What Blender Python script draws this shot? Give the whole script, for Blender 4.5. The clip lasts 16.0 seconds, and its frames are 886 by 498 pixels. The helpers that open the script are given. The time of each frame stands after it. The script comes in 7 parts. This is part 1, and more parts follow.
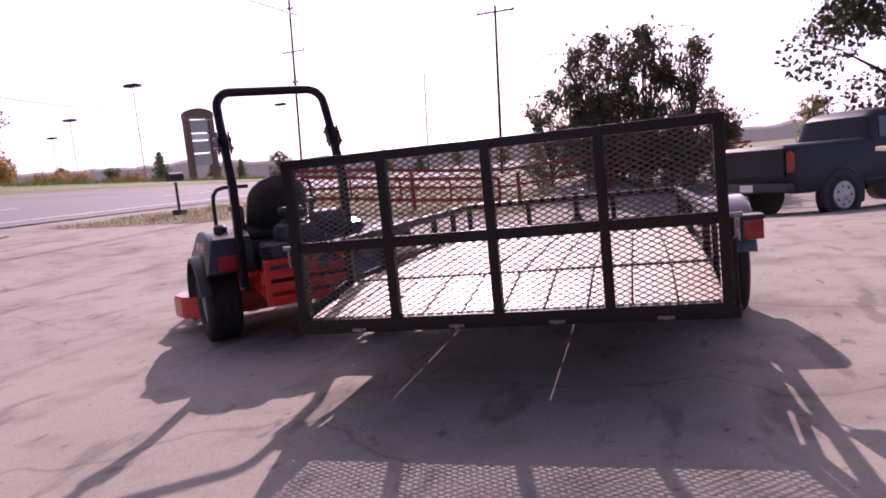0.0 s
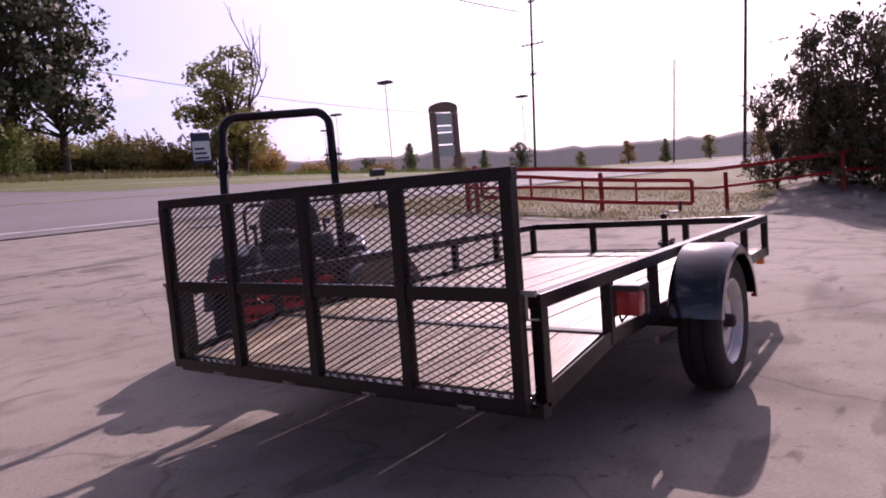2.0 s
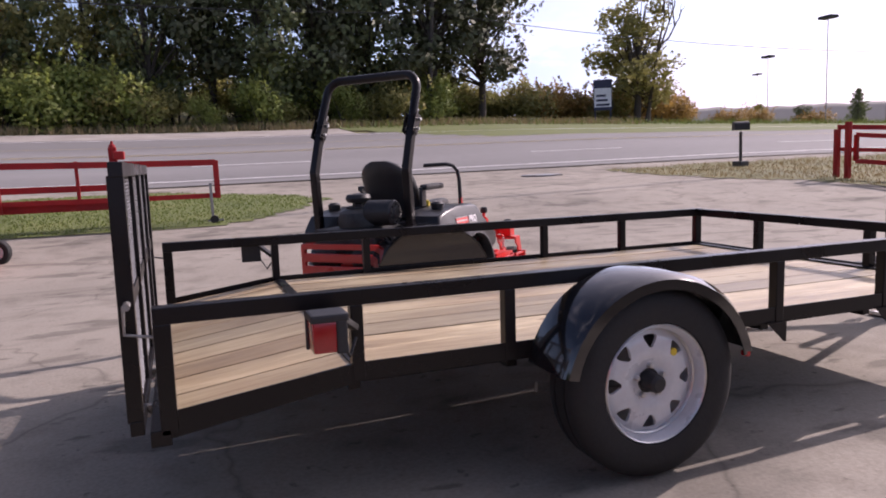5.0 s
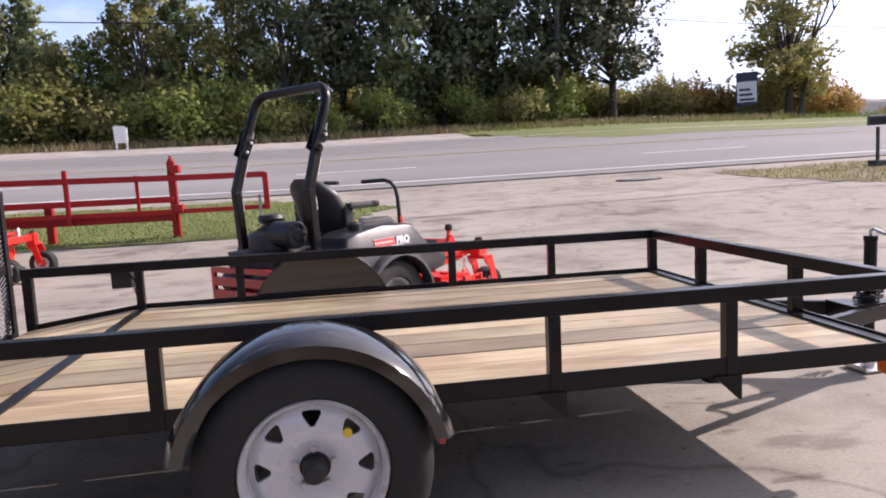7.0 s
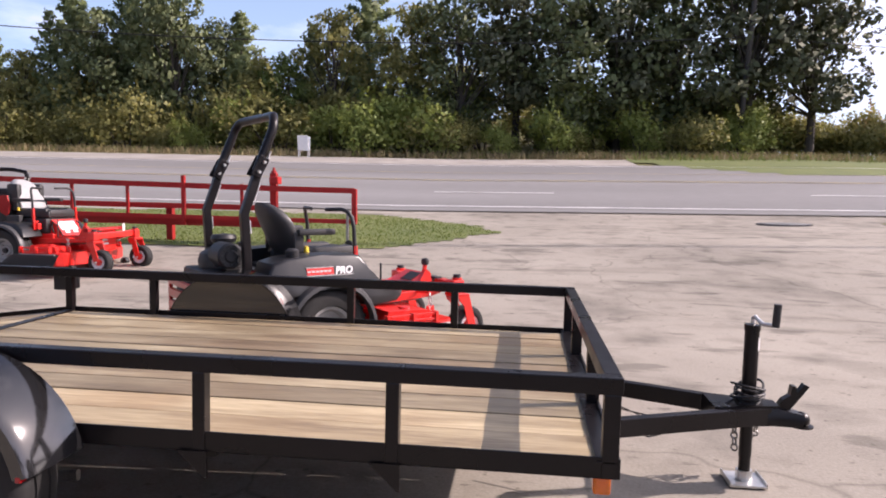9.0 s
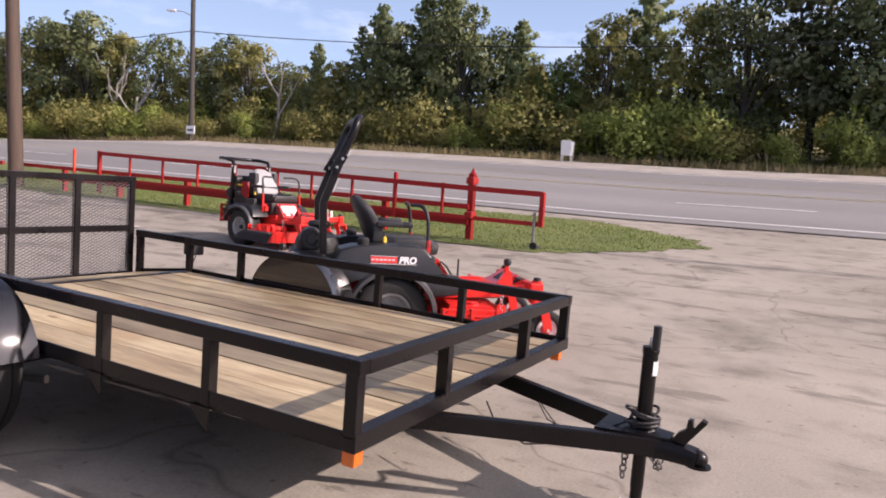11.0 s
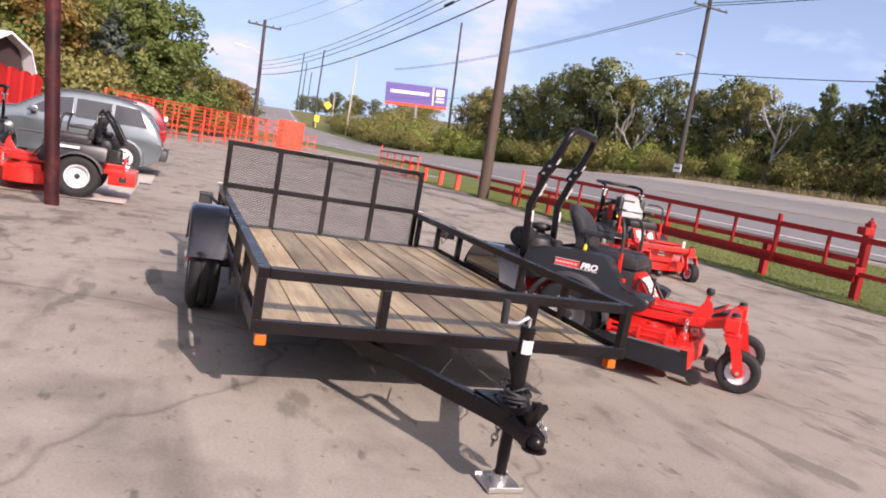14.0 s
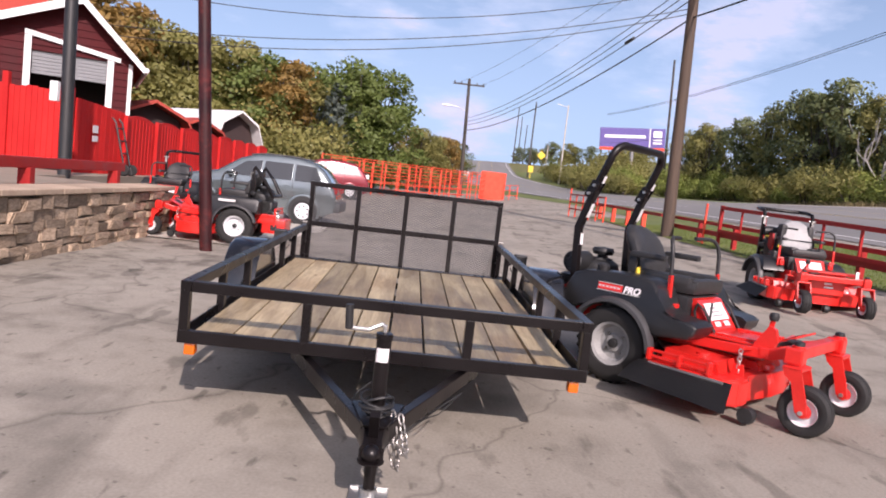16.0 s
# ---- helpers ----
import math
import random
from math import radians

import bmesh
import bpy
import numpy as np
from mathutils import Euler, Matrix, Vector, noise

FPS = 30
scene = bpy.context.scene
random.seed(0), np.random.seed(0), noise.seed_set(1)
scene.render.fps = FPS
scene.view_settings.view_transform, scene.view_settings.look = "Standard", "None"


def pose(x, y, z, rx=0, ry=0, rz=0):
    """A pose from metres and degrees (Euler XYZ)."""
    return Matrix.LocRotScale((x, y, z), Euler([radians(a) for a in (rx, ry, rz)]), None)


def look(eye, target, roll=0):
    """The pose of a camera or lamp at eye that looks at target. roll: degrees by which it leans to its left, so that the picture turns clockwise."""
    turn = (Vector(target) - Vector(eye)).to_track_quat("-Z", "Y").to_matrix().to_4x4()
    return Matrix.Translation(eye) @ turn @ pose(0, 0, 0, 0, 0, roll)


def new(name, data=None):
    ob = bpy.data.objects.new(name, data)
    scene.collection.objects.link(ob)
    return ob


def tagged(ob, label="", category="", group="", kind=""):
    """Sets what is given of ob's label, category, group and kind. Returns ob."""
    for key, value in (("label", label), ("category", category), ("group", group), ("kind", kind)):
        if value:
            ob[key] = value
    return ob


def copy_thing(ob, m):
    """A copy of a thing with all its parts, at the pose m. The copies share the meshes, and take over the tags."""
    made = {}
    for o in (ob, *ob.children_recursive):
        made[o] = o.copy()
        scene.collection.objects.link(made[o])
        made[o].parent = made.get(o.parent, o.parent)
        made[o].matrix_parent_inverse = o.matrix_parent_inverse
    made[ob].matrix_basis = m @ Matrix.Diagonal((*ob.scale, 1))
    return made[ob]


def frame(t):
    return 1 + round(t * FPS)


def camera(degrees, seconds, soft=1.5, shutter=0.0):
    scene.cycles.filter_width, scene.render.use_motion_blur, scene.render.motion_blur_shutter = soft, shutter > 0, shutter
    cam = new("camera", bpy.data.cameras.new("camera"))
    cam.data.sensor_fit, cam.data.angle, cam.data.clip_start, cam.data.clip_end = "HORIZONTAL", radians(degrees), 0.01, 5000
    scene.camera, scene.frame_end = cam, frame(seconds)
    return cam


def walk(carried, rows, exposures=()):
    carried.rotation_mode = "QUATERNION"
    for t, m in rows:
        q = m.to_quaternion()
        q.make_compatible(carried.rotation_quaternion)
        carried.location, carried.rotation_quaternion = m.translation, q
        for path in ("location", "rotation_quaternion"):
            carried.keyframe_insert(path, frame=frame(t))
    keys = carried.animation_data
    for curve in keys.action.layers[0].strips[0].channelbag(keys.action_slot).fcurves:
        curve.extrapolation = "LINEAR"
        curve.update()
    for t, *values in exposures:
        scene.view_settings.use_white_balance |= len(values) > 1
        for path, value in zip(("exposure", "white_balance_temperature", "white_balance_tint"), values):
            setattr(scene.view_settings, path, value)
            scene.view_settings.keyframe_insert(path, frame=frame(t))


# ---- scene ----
cam = camera(64.5, 16.0, 1.9)
PATH = [
    (0, (-3.093, 0.38, 1.071), (-1.181, 0.924, 0.847), -5.9),
    (0.5, (-2.882, -0.029, 1.101), (-1.02, 0.667, 0.882), -5.8),
    (1, (-2.689, -0.424, 1.126), (-0.884, 0.413, 0.918), -5.5),
    (1.5, (-2.382, -0.789, 1.135), (-0.668, 0.224, 0.939), -5.1),
    (2, (-2.042, -1.097, 1.15), (-0.426, 0.068, 0.964), -5.0),
    (2.5, (-1.74, -1.399, 1.155), (-0.248, -0.077, 0.988), -4.8),
    (3, (-1.445, -1.702, 1.164), (-0.101, -0.228, 1.022), -4.5),
    (3.2, (-1.315, -1.81, 1.171), (-0.052, -0.266, 1.033), -4.5),
    (5.3, (0.36, -2.201, 1.151), (1.0, -0.326, 0.875), -2.9),
    (5.5, (0.529, -2.212, 1.15), (1.138, -0.329, 0.857), -3.2),
    (6, (0.94, -2.215, 1.161), (1.473, -0.31, 0.867), -3.3),
    (6.5, (1.333, -2.209, 1.169), (1.776, -0.276, 0.912), -3.7),
    (7, (1.735, -2.145, 1.165), (2.029, -0.181, 0.936), -3.6),
    (7.5, (2.13, -2.102, 1.175), (2.273, -0.118, 0.964), -2.9),
    (8, (2.538, -2.124, 1.199), (2.562, -0.134, 1.001), -1.7),
    (8.2, (2.717, -2.123, 1.214), (2.7, -0.133, 1.019), -1.2),
    (10.3, (4.452, -1.918, 1.259), (3.757, -0.047, 1.144), 2.4),
    (10.5, (4.608, -1.899, 1.265), (3.829, -0.061, 1.132), 2.5),
    (11, (4.986, -1.785, 1.267), (4.013, -0.047, 1.09), 3.7),
    (11.5, (5.37, -1.646, 1.262), (4.217, -0.025, 1.054), 5.7),
    (12, (5.756, -1.48, 1.243), (4.432, 0.004, 1.025), 7.7),
    (12.5, (6.134, -1.258, 1.231), (4.635, 0.053, 1.048), 7.8),
    (13, (6.471, -1.012, 1.249), (4.828, 0.115, 1.069), 8.3),
    (13.5, (6.693, -0.726, 1.238), (4.939, 0.211, 1.031), 9.0),
    (14, (6.857, -0.39, 1.265), (5.008, 0.339, 1.038), 9.8),
    (14.5, (7.017, -0.062, 1.289), (5.099, 0.47, 1.094), 10.9),
    (15, (7.024, 0.306, 1.309), (5.058, 0.65, 1.184), 10.7),
    (15.5, (7.039, 0.688, 1.307), (5.054, 0.898, 1.191), 8.5),
    (16, (7.102, 1.058, 1.29), (5.112, 1.161, 1.111), 6.5),
]
EXPOSURES = ((0.0, 0.02, 6500, 56), (3.1, -0.46, 6500, 54), (5.5, 0.14, 6400, 31), (8.2, 0.46, 6450, 28), (10.5, 0.30, 6700, 29), (14.0, 0.24, 6700, 29), (16.0, 0.06, 6500, 28))
walk(cam, [(t, look(eye, target, roll)) for t, eye, target, roll in PATH], EXPOSURES)

# ---- world ----
SUN_AZ, SUN_EL = math.atan2(0.969, 0.247), radians(33.7)
world = bpy.data.worlds.new("world")
scene.world = world
world.use_nodes = True
wn, wl = world.node_tree.nodes, world.node_tree.links
wn.clear()
w_out, w_bg, w_sky = wn.new("ShaderNodeOutputWorld"), wn.new("ShaderNodeBackground"), wn.new("ShaderNodeTexSky")
w_sky.sky_type, w_sky.sun_disc = "NISHITA", False
w_sky.sun_elevation, w_sky.sun_rotation = SUN_EL, SUN_AZ
w_sky.air_density, w_sky.dust_density, w_sky.ozone_density = 1.0, 1.3, 1.2
w_co, w_map, w_no, w_ra, w_mix = (wn.new("ShaderNodeTexCoord"), wn.new("ShaderNodeMapping"), wn.new("ShaderNodeTexNoise"),
                                  wn.new("ShaderNodeValToRGB"), wn.new("ShaderNodeMix"))
w_map.inputs["Scale"].default_value = (1.0, 1.0, 3.2)
w_no.inputs["Scale"].default_value, w_no.inputs["Detail"].default_value, w_no.inputs["Roughness"].default_value = 3.6, 7.0, 0.62
w_ra.color_ramp.elements[0].position, w_ra.color_ramp.elements[1].position = 0.54, 0.70
w_ra.color_ramp.elements[1].color = (0.56, 0.56, 0.56, 1)
w_mix.data_type = "RGBA"
w_mix.inputs["B"].default_value = (11.0, 11.2, 11.8, 1)
wl.new(w_co.outputs["Generated"], w_map.inputs["Vector"])
wl.new(w_map.outputs["Vector"], w_no.inputs["Vector"])
# heaps of cloud over the far road
w_sum = w_no.outputs["Fac"]
for heap, reach in (((-0.905, 0.375, 0.203), 0.17), ((-0.988, 0.06, 0.14), 0.09), ((-0.966, 0.18, 0.19), 0.06)):
    w_far, w_near, w_more = wn.new("ShaderNodeVectorMath"), wn.new("ShaderNodeMapRange"), wn.new("ShaderNodeMath")
    w_far.operation, w_more.operation = "DISTANCE", "ADD"
    w_far.inputs[1].default_value = heap
    w_near.inputs["From Min"].default_value, w_near.inputs["From Max"].default_value = 0.0, reach
    w_near.inputs["To Min"].default_value, w_near.inputs["To Max"].default_value = 0.16, 0.0
    wl.new(w_co.outputs["Generated"], w_far.inputs[0])
    wl.new(w_far.outputs["Value"], w_near.inputs["Value"])
    wl.new(w_near.outputs["Result"], w_more.inputs[0])
    wl.new(w_sum, w_more.inputs[1])
    w_sum = w_more.outputs[0]
wl.new(w_sum, w_ra.inputs["Fac"])
wl.new(w_ra.outputs["Color"], w_mix.inputs["Factor"])
wl.new(w_sky.outputs["Color"], w_mix.inputs["A"])
w_sep, w_mr, w_haze = wn.new("ShaderNodeSeparateXYZ"), wn.new("ShaderNodeMapRange"), wn.new("ShaderNodeMix")
w_mr.inputs["From Min"].default_value, w_mr.inputs["From Max"].default_value = 0.0, 0.55
w_mr.inputs["To Min"].default_value, w_mr.inputs["To Max"].default_value = 0.85, 0.0
w_haze.data_type, w_haze.blend_type = "RGBA", "LIGHTEN"
w_haze.inputs["B"].default_value = (5.7, 8.7, 12.4, 1)
wl.new(w_co.outputs["Generated"], w_sep.inputs[0])
wl.new(w_sep.outputs["Z"], w_mr.inputs["Value"])
wl.new(w_mr.outputs["Result"], w_haze.inputs["Factor"])
wl.new(w_mix.outputs["Result"], w_haze.inputs["A"])
# bright hazy air round the sun
w_dot, w_max, w_pow, w_glow, w_add = (wn.new("ShaderNodeVectorMath"), wn.new("ShaderNodeMath"), wn.new("ShaderNodeMath"), wn.new("ShaderNodeVectorMath"), wn.new("ShaderNodeVectorMath"))
w_dot.operation, w_max.operation, w_pow.operation, w_glow.operation, w_add.operation = "DOT_PRODUCT", "MAXIMUM", "POWER", "SCALE", "ADD"
w_dot.inputs[1].default_value = (0.807, 0.206, 0.556)
w_max.inputs[1].default_value, w_pow.inputs[1].default_value = 0.0, 2.6
w_glow.inputs[0].default_value = (12.5, 12.4, 12.2)
wl.new(w_co.outputs["Generated"], w_dot.inputs[0])
wl.new(w_dot.outputs["Value"], w_max.inputs[0])
wl.new(w_max.outputs[0], w_pow.inputs[0])
wl.new(w_pow.outputs[0], w_glow.inputs["Scale"])
wl.new(w_haze.outputs["Result"], w_add.inputs[0])
wl.new(w_glow.outputs[0], w_add.inputs[1])
wl.new(w_add.outputs[0], w_bg.inputs["Color"])
w_bg.inputs["Strength"].default_value = 0.088
wl.new(w_bg.outputs["Background"], w_out.inputs["Surface"])

sun = new("sun", bpy.data.lights.new("sun", "SUN"))
sun.data.energy, sun.data.angle, sun.data.color = 5.0, radians(0.55), (1.0, 0.93, 0.82)
sun.matrix_world = look((40 * 0.807, 40 * 0.206, 40 * 0.556), (0, 0, 0))


# ---- materials ----
def ramp(nt, stops, fac):
    r = nt.nodes.new("ShaderNodeValToRGB")
    while len(r.color_ramp.elements) < len(stops):
        r.color_ramp.elements.new(0.5)
    for e, (p, c) in zip(r.color_ramp.elements, stops):
        e.position, e.color = p, (*c, 1)
    nt.links.new(fac, r.inputs["Fac"])
    return r.outputs["Color"]


def surface(name, stops, scale=4.0, fine=40.0, rough=(0.5, 0.7), metal=0.0, bump=0.15, stretch=(1, 1, 1), vary=0.0, island=False,
            fine_mix=0.35, coat=0.0, dist=0.0, through_light=0.0, spec=0.5):
    """Two scales of noise drive the colour, the roughness and the relief of one painted, grown or worn surface."""
    m = bpy.data.materials.new(name)
    m.use_nodes = True
    nt = m.node_tree
    b = nt.nodes["Principled BSDF"]
    co = nt.nodes.new("ShaderNodeTexCoord")
    mp = nt.nodes.new("ShaderNodeMapping")
    mp.inputs["Scale"].default_value = stretch
    vec = co.outputs["Object"]
    if vary or island:
        oi = nt.nodes.new("ShaderNodeNewGeometry" if island else "ShaderNodeObjectInfo")
        rnd = oi.outputs["Random Per Island"] if island else oi.outputs["Random"]
        sh = nt.nodes.new("ShaderNodeVectorMath")
        sh.operation = "MULTIPLY_ADD"
        cm = nt.nodes.new("ShaderNodeCombineXYZ")
        for k in "XYZ":
            nt.links.new(rnd, cm.inputs[k])
        nt.links.new(cm.outputs[0], sh.inputs[0])
        sh.inputs[1].default_value = (37.0, 11.0, 23.0)
        nt.links.new(vec, sh.inputs[2])
        vec = sh.outputs[0]
    nt.links.new(vec, mp.inputs["Vector"])
    n1, n2 = nt.nodes.new("ShaderNodeTexNoise"), nt.nodes.new("ShaderNodeTexNoise")
    for n, s, d in ((n1, scale, 5.0), (n2, fine, 3.0)):
        n.inputs["Scale"].default_value, n.inputs["Detail"].default_value = s, d
        n.inputs["Distortion"].default_value = dist
        nt.links.new(mp.outputs[0], n.inputs["Vector"])
    mx = nt.nodes.new("ShaderNodeMix")
    mx.inputs["Factor"].default_value = fine_mix
    nt.links.new(n1.outputs["Fac"], mx.inputs["A"])
    nt.links.new(n2.outputs["Fac"], mx.inputs["B"])
    fac = mx.outputs["Result"]
    colour = ramp(nt, stops, fac)
    if vary:
        hs = nt.nodes.new("ShaderNodeHueSaturation")
        mr = nt.nodes.new("ShaderNodeMapRange")
        mr.inputs["To Min"].default_value, mr.inputs["To Max"].default_value = 1 - vary, 1 + vary
        nt.links.new(rnd, mr.inputs["Value"])
        nt.links.new(mr.outputs["Result"], hs.inputs["Value"])
        nt.links.new(colour, hs.inputs["Color"])
        colour = hs.outputs["Color"]
    nt.links.new(colour, b.inputs["Base Color"])
    rr = nt.nodes.new("ShaderNodeMapRange")
    rr.inputs["From Min"].default_value, rr.inputs["From Max"].default_value = 0.3, 0.7
    rr.inputs["To Min"].default_value, rr.inputs["To Max"].default_value = rough
    nt.links.new(n1.outputs["Fac"], rr.inputs["Value"])
    nt.links.new(rr.outputs["Result"], b.inputs["Roughness"])
    b.inputs["Metallic"].default_value = metal
    b.inputs["Specular IOR Level"].default_value = spec
    b.inputs["Coat Weight"].default_value = coat
    b.inputs["Coat Roughness"].default_value = 0.12
    if bump:
        bp = nt.nodes.new("ShaderNodeBump")
        bp.inputs["Strength"].default_value = bump
        bp.inputs["Distance"].default_value = 0.01
        nt.links.new(fac, bp.inputs["Height"])
        nt.links.new(bp.outputs["Normal"], b.inputs["Normal"])
    if through_light:
        tr, ms = nt.nodes.new("ShaderNodeBsdfTranslucent"), nt.nodes.new("ShaderNodeMixShader")
        nt.links.new(colour, tr.inputs["Color"])
        ms.inputs["Fac"].default_value = through_light
        nt.links.new(b.outputs["BSDF"], ms.inputs[1])
        nt.links.new(tr.outputs["BSDF"], ms.inputs[2])
        nt.links.new(ms.outputs[0], nt.nodes["Material Output"].inputs["Surface"])
    return m


def two(a, b):
    return [(0.3, a), (0.7, b)]


def grey(v, w=None):
    return two((v, v, v), (w or v * 1.3,) * 3)


BLACK = surface("black_paint", two((0.0060, 0.0048, 0.0052), (0.0105, 0.0085, 0.009)), 3, 60, (0.22, 0.4), bump=0.05, coat=0.04, spec=0.26)
MESHMETAL = surface("mesh_metal", two((0.09, 0.09, 0.094), (0.15, 0.15, 0.155)), 6, 60, (0.3, 0.45), metal=0.4, bump=0.05)
FENDER = surface("gloss_black_fender", two((0.008, 0.008, 0.009), (0.013, 0.013, 0.014)), 3, 30, (0.06, 0.12), bump=0.015, coat=1.0, spec=0.5)
PLASTIC = surface("black_plastic", two((0.012, 0.012, 0.013), (0.024, 0.024, 0.025)), 6, 120, (0.45, 0.6), bump=0.1)
CHARCOAL = surface("charcoal_plastic", two((0.035, 0.035, 0.037), (0.055, 0.055, 0.057)), 5, 120, (0.42, 0.55), bump=0.1)
VINYL = surface("black_vinyl", two((0.02, 0.02, 0.021), (0.035, 0.034, 0.034)), 9, 90, (0.4, 0.55), bump=0.2)
RUBBER = surface("tyre_rubber", two((0.009, 0.009, 0.009), (0.022, 0.021, 0.021)), 7, 60, (0.65, 0.85), bump=0.25)
RED = surface("mower_red", two((0.62, 0.018, 0.012), (0.74, 0.028, 0.018)), 4, 50, (0.25, 0.42), bump=0.05, coat=0.4)
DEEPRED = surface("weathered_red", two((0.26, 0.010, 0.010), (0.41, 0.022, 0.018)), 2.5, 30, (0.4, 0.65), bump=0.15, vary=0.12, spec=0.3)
# orange-red paint, brightened by sunlight put into its colour
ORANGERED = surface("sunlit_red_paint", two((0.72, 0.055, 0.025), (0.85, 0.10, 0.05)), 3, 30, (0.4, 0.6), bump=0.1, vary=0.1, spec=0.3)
POSTRED = surface("dark_red_post", [(0.3, (0.014, 0.005, 0.006)), (0.55, (0.042, 0.008, 0.009)), (0.75, (0.13, 0.022, 0.02))], 3, 18, (0.4, 0.65), bump=0.2, spec=0.3)
WHITE = surface("white_paint", two((0.70, 0.71, 0.72), (0.82, 0.82, 0.81)), 4, 60, (0.3, 0.45), bump=0.03)
TRAILRIM = surface("trailer_wheel_paint", two((0.58, 0.59, 0.61), (0.70, 0.71, 0.73)), 8, 60, (0.25, 0.4), bump=0.03, metal=0.15, coat=0.3)
RIM = surface("white_wheel", two((0.62, 0.63, 0.66), (0.74, 0.75, 0.77)), 8, 60, (0.3, 0.45), bump=0.03)
# darker copy of the grey wheel, with the rims' shade in its colour
SHADEDRIM = surface("shaded_grey_wheel", two((0.24, 0.24, 0.24), (0.36, 0.36, 0.35)), 8, 60, (0.4, 0.55), bump=0.03)
GREYRIM = surface("grey_wheel", two((0.42, 0.42, 0.41), (0.58, 0.57, 0.55)), 8, 60, (0.35, 0.5), bump=0.03)
ZINC = surface("zinc_plate", two((0.50, 0.50, 0.49), (0.68, 0.68, 0.66)), 9, 70, (0.25, 0.45), metal=0.9, bump=0.06)
STEEL = surface("bare_steel", two((0.22, 0.21, 0.20), (0.36, 0.35, 0.33)), 8, 60, (0.35, 0.55), metal=0.8, bump=0.1)
ENGINE = surface("engine_metal", two((0.018, 0.018, 0.018), (0.06, 0.06, 0.06)), 14, 70, (0.4, 0.6), metal=0.4, bump=0.2)
LABEL = surface("pale_label", two((0.68, 0.66, 0.66), (0.8, 0.78, 0.78)), 9, 60, (0.4, 0.5), bump=0.0)
YELLOW = surface("yellow_label", two((0.75, 0.52, 0.03), (0.85, 0.62, 0.06)), 9, 60, (0.4, 0.5), bump=0.0)
SEAT = surface("grey_seat", two((0.26, 0.26, 0.26), (0.36, 0.36, 0.36)), 9, 60, (0.45, 0.6), bump=0.1)


def glassy(name, colour, rough=0.15, coat=0.6, clear=0.35):
    m = surface(name, two(tuple(0.8 * c for c in colour), colour), 20, 90, (rough, rough + 0.1), bump=0.1, coat=coat)
    m.node_tree.nodes["Principled BSDF"].inputs["Transmission Weight"].default_value = clear
    return m


AMBER = glassy("amber_lens", (0.95, 0.22, 0.01))
REDLENS = glassy("red_lens", (0.42, 0.010, 0.012), 0.15, 0.5, 0.1)
WINDOW = glassy("car_glass", (0.016, 0.02, 0.022), 0.03, 1.0, 0.0)


def darken(m, layers):
    """Lays stains, knots or patches over a material: (scale, from, to, tone, stretch, detail, cells) each."""
    nt = m.node_tree
    b = nt.nodes["Principled BSDF"]
    colour = b.inputs["Base Color"].links[0].from_socket
    vec = next(n for n in nt.nodes if n.bl_idname == "ShaderNodeMapping").inputs["Vector"].links[0].from_socket
    for scale, lo, hi, tone, stretch, detail, cells in layers:
        mp = nt.nodes.new("ShaderNodeMapping")
        mp.inputs["Scale"].default_value = stretch
        nt.links.new(vec, mp.inputs["Vector"])
        n = nt.nodes.new("ShaderNodeTexVoronoi" if cells else "ShaderNodeTexNoise")
        n.inputs["Scale"].default_value = scale
        if not cells:
            n.inputs["Detail"].default_value = detail
        nt.links.new(mp.outputs[0], n.inputs["Vector"])
        f = ramp(nt, [(lo, tone if cells else (1, 1, 1)), (hi, (1, 1, 1) if cells else tone)], n.outputs["Distance" if cells else "Fac"])
        mx = nt.nodes.new("ShaderNodeMix")
        mx.data_type, mx.blend_type = "RGBA", "MULTIPLY"
        mx.inputs["Factor"].default_value = 1.0
        nt.links.new(colour, mx.inputs["A"])
        nt.links.new(f, mx.inputs["B"])
        colour = mx.outputs["Result"]
    nt.links.new(colour, b.inputs["Base Color"])
    return m


PLANK = darken(surface("pine_plank", [(0.28, (0.145, 0.102, 0.058)), (0.40, (0.28, 0.212, 0.118)), (0.52, (0.39, 0.312, 0.185)), (0.64, (0.52, 0.432, 0.268)), (0.76, (0.275, 0.202, 0.115))],
                       1.1, 8.0, (0.42, 0.56), bump=0.4, stretch=(0.42, 4.2, 1.0), vary=0.3, dist=1.4, fine_mix=0.4, spec=1.0),
               [(1.7, 0.50, 0.68, (0.66, 0.62, 0.58), (0.7, 1.6, 1), 5.0, False),
                (0.9, 0.52, 0.66, (0.80, 0.72, 0.66), (1, 1, 1), 4.0, False),
                (2.4, 0.03, 0.075, (0.42, 0.30, 0.20), (0.55, 1.5, 0.2), 0, True)])


# ---- mesh tools ----
def link(name, me, mat, parent=None, label=""):
    ob = new(name, me)
    if mat and not me.materials:
        me.materials.append(mat)
    if parent:
        ob.parent = parent
    if label:
        ob["label"] = label
    return ob


def part(name, bm, mat, parent, label="", smooth=False):
    bmesh.ops.recalc_face_normals(bm, faces=bm.faces[:])
    me = bpy.data.meshes.new(name)
    bm.to_mesh(me)
    bm.free()
    if smooth:
        me.polygons.foreach_set("use_smooth", [True] * len(me.polygons))
        me.set_sharp_from_angle(angle=radians(38))
    return link(name, me, mat, parent, label)


def thing(name, label, category, m=None, group="", kind=""):
    ob = tagged(new(name), label, category, group, kind)
    ob.empty_display_size = 0.2
    if m is not None:
        ob.matrix_basis = m
    return ob


def box(bm, x0, x1, y0, y1, z0, z1, bev=0.0, m=None):
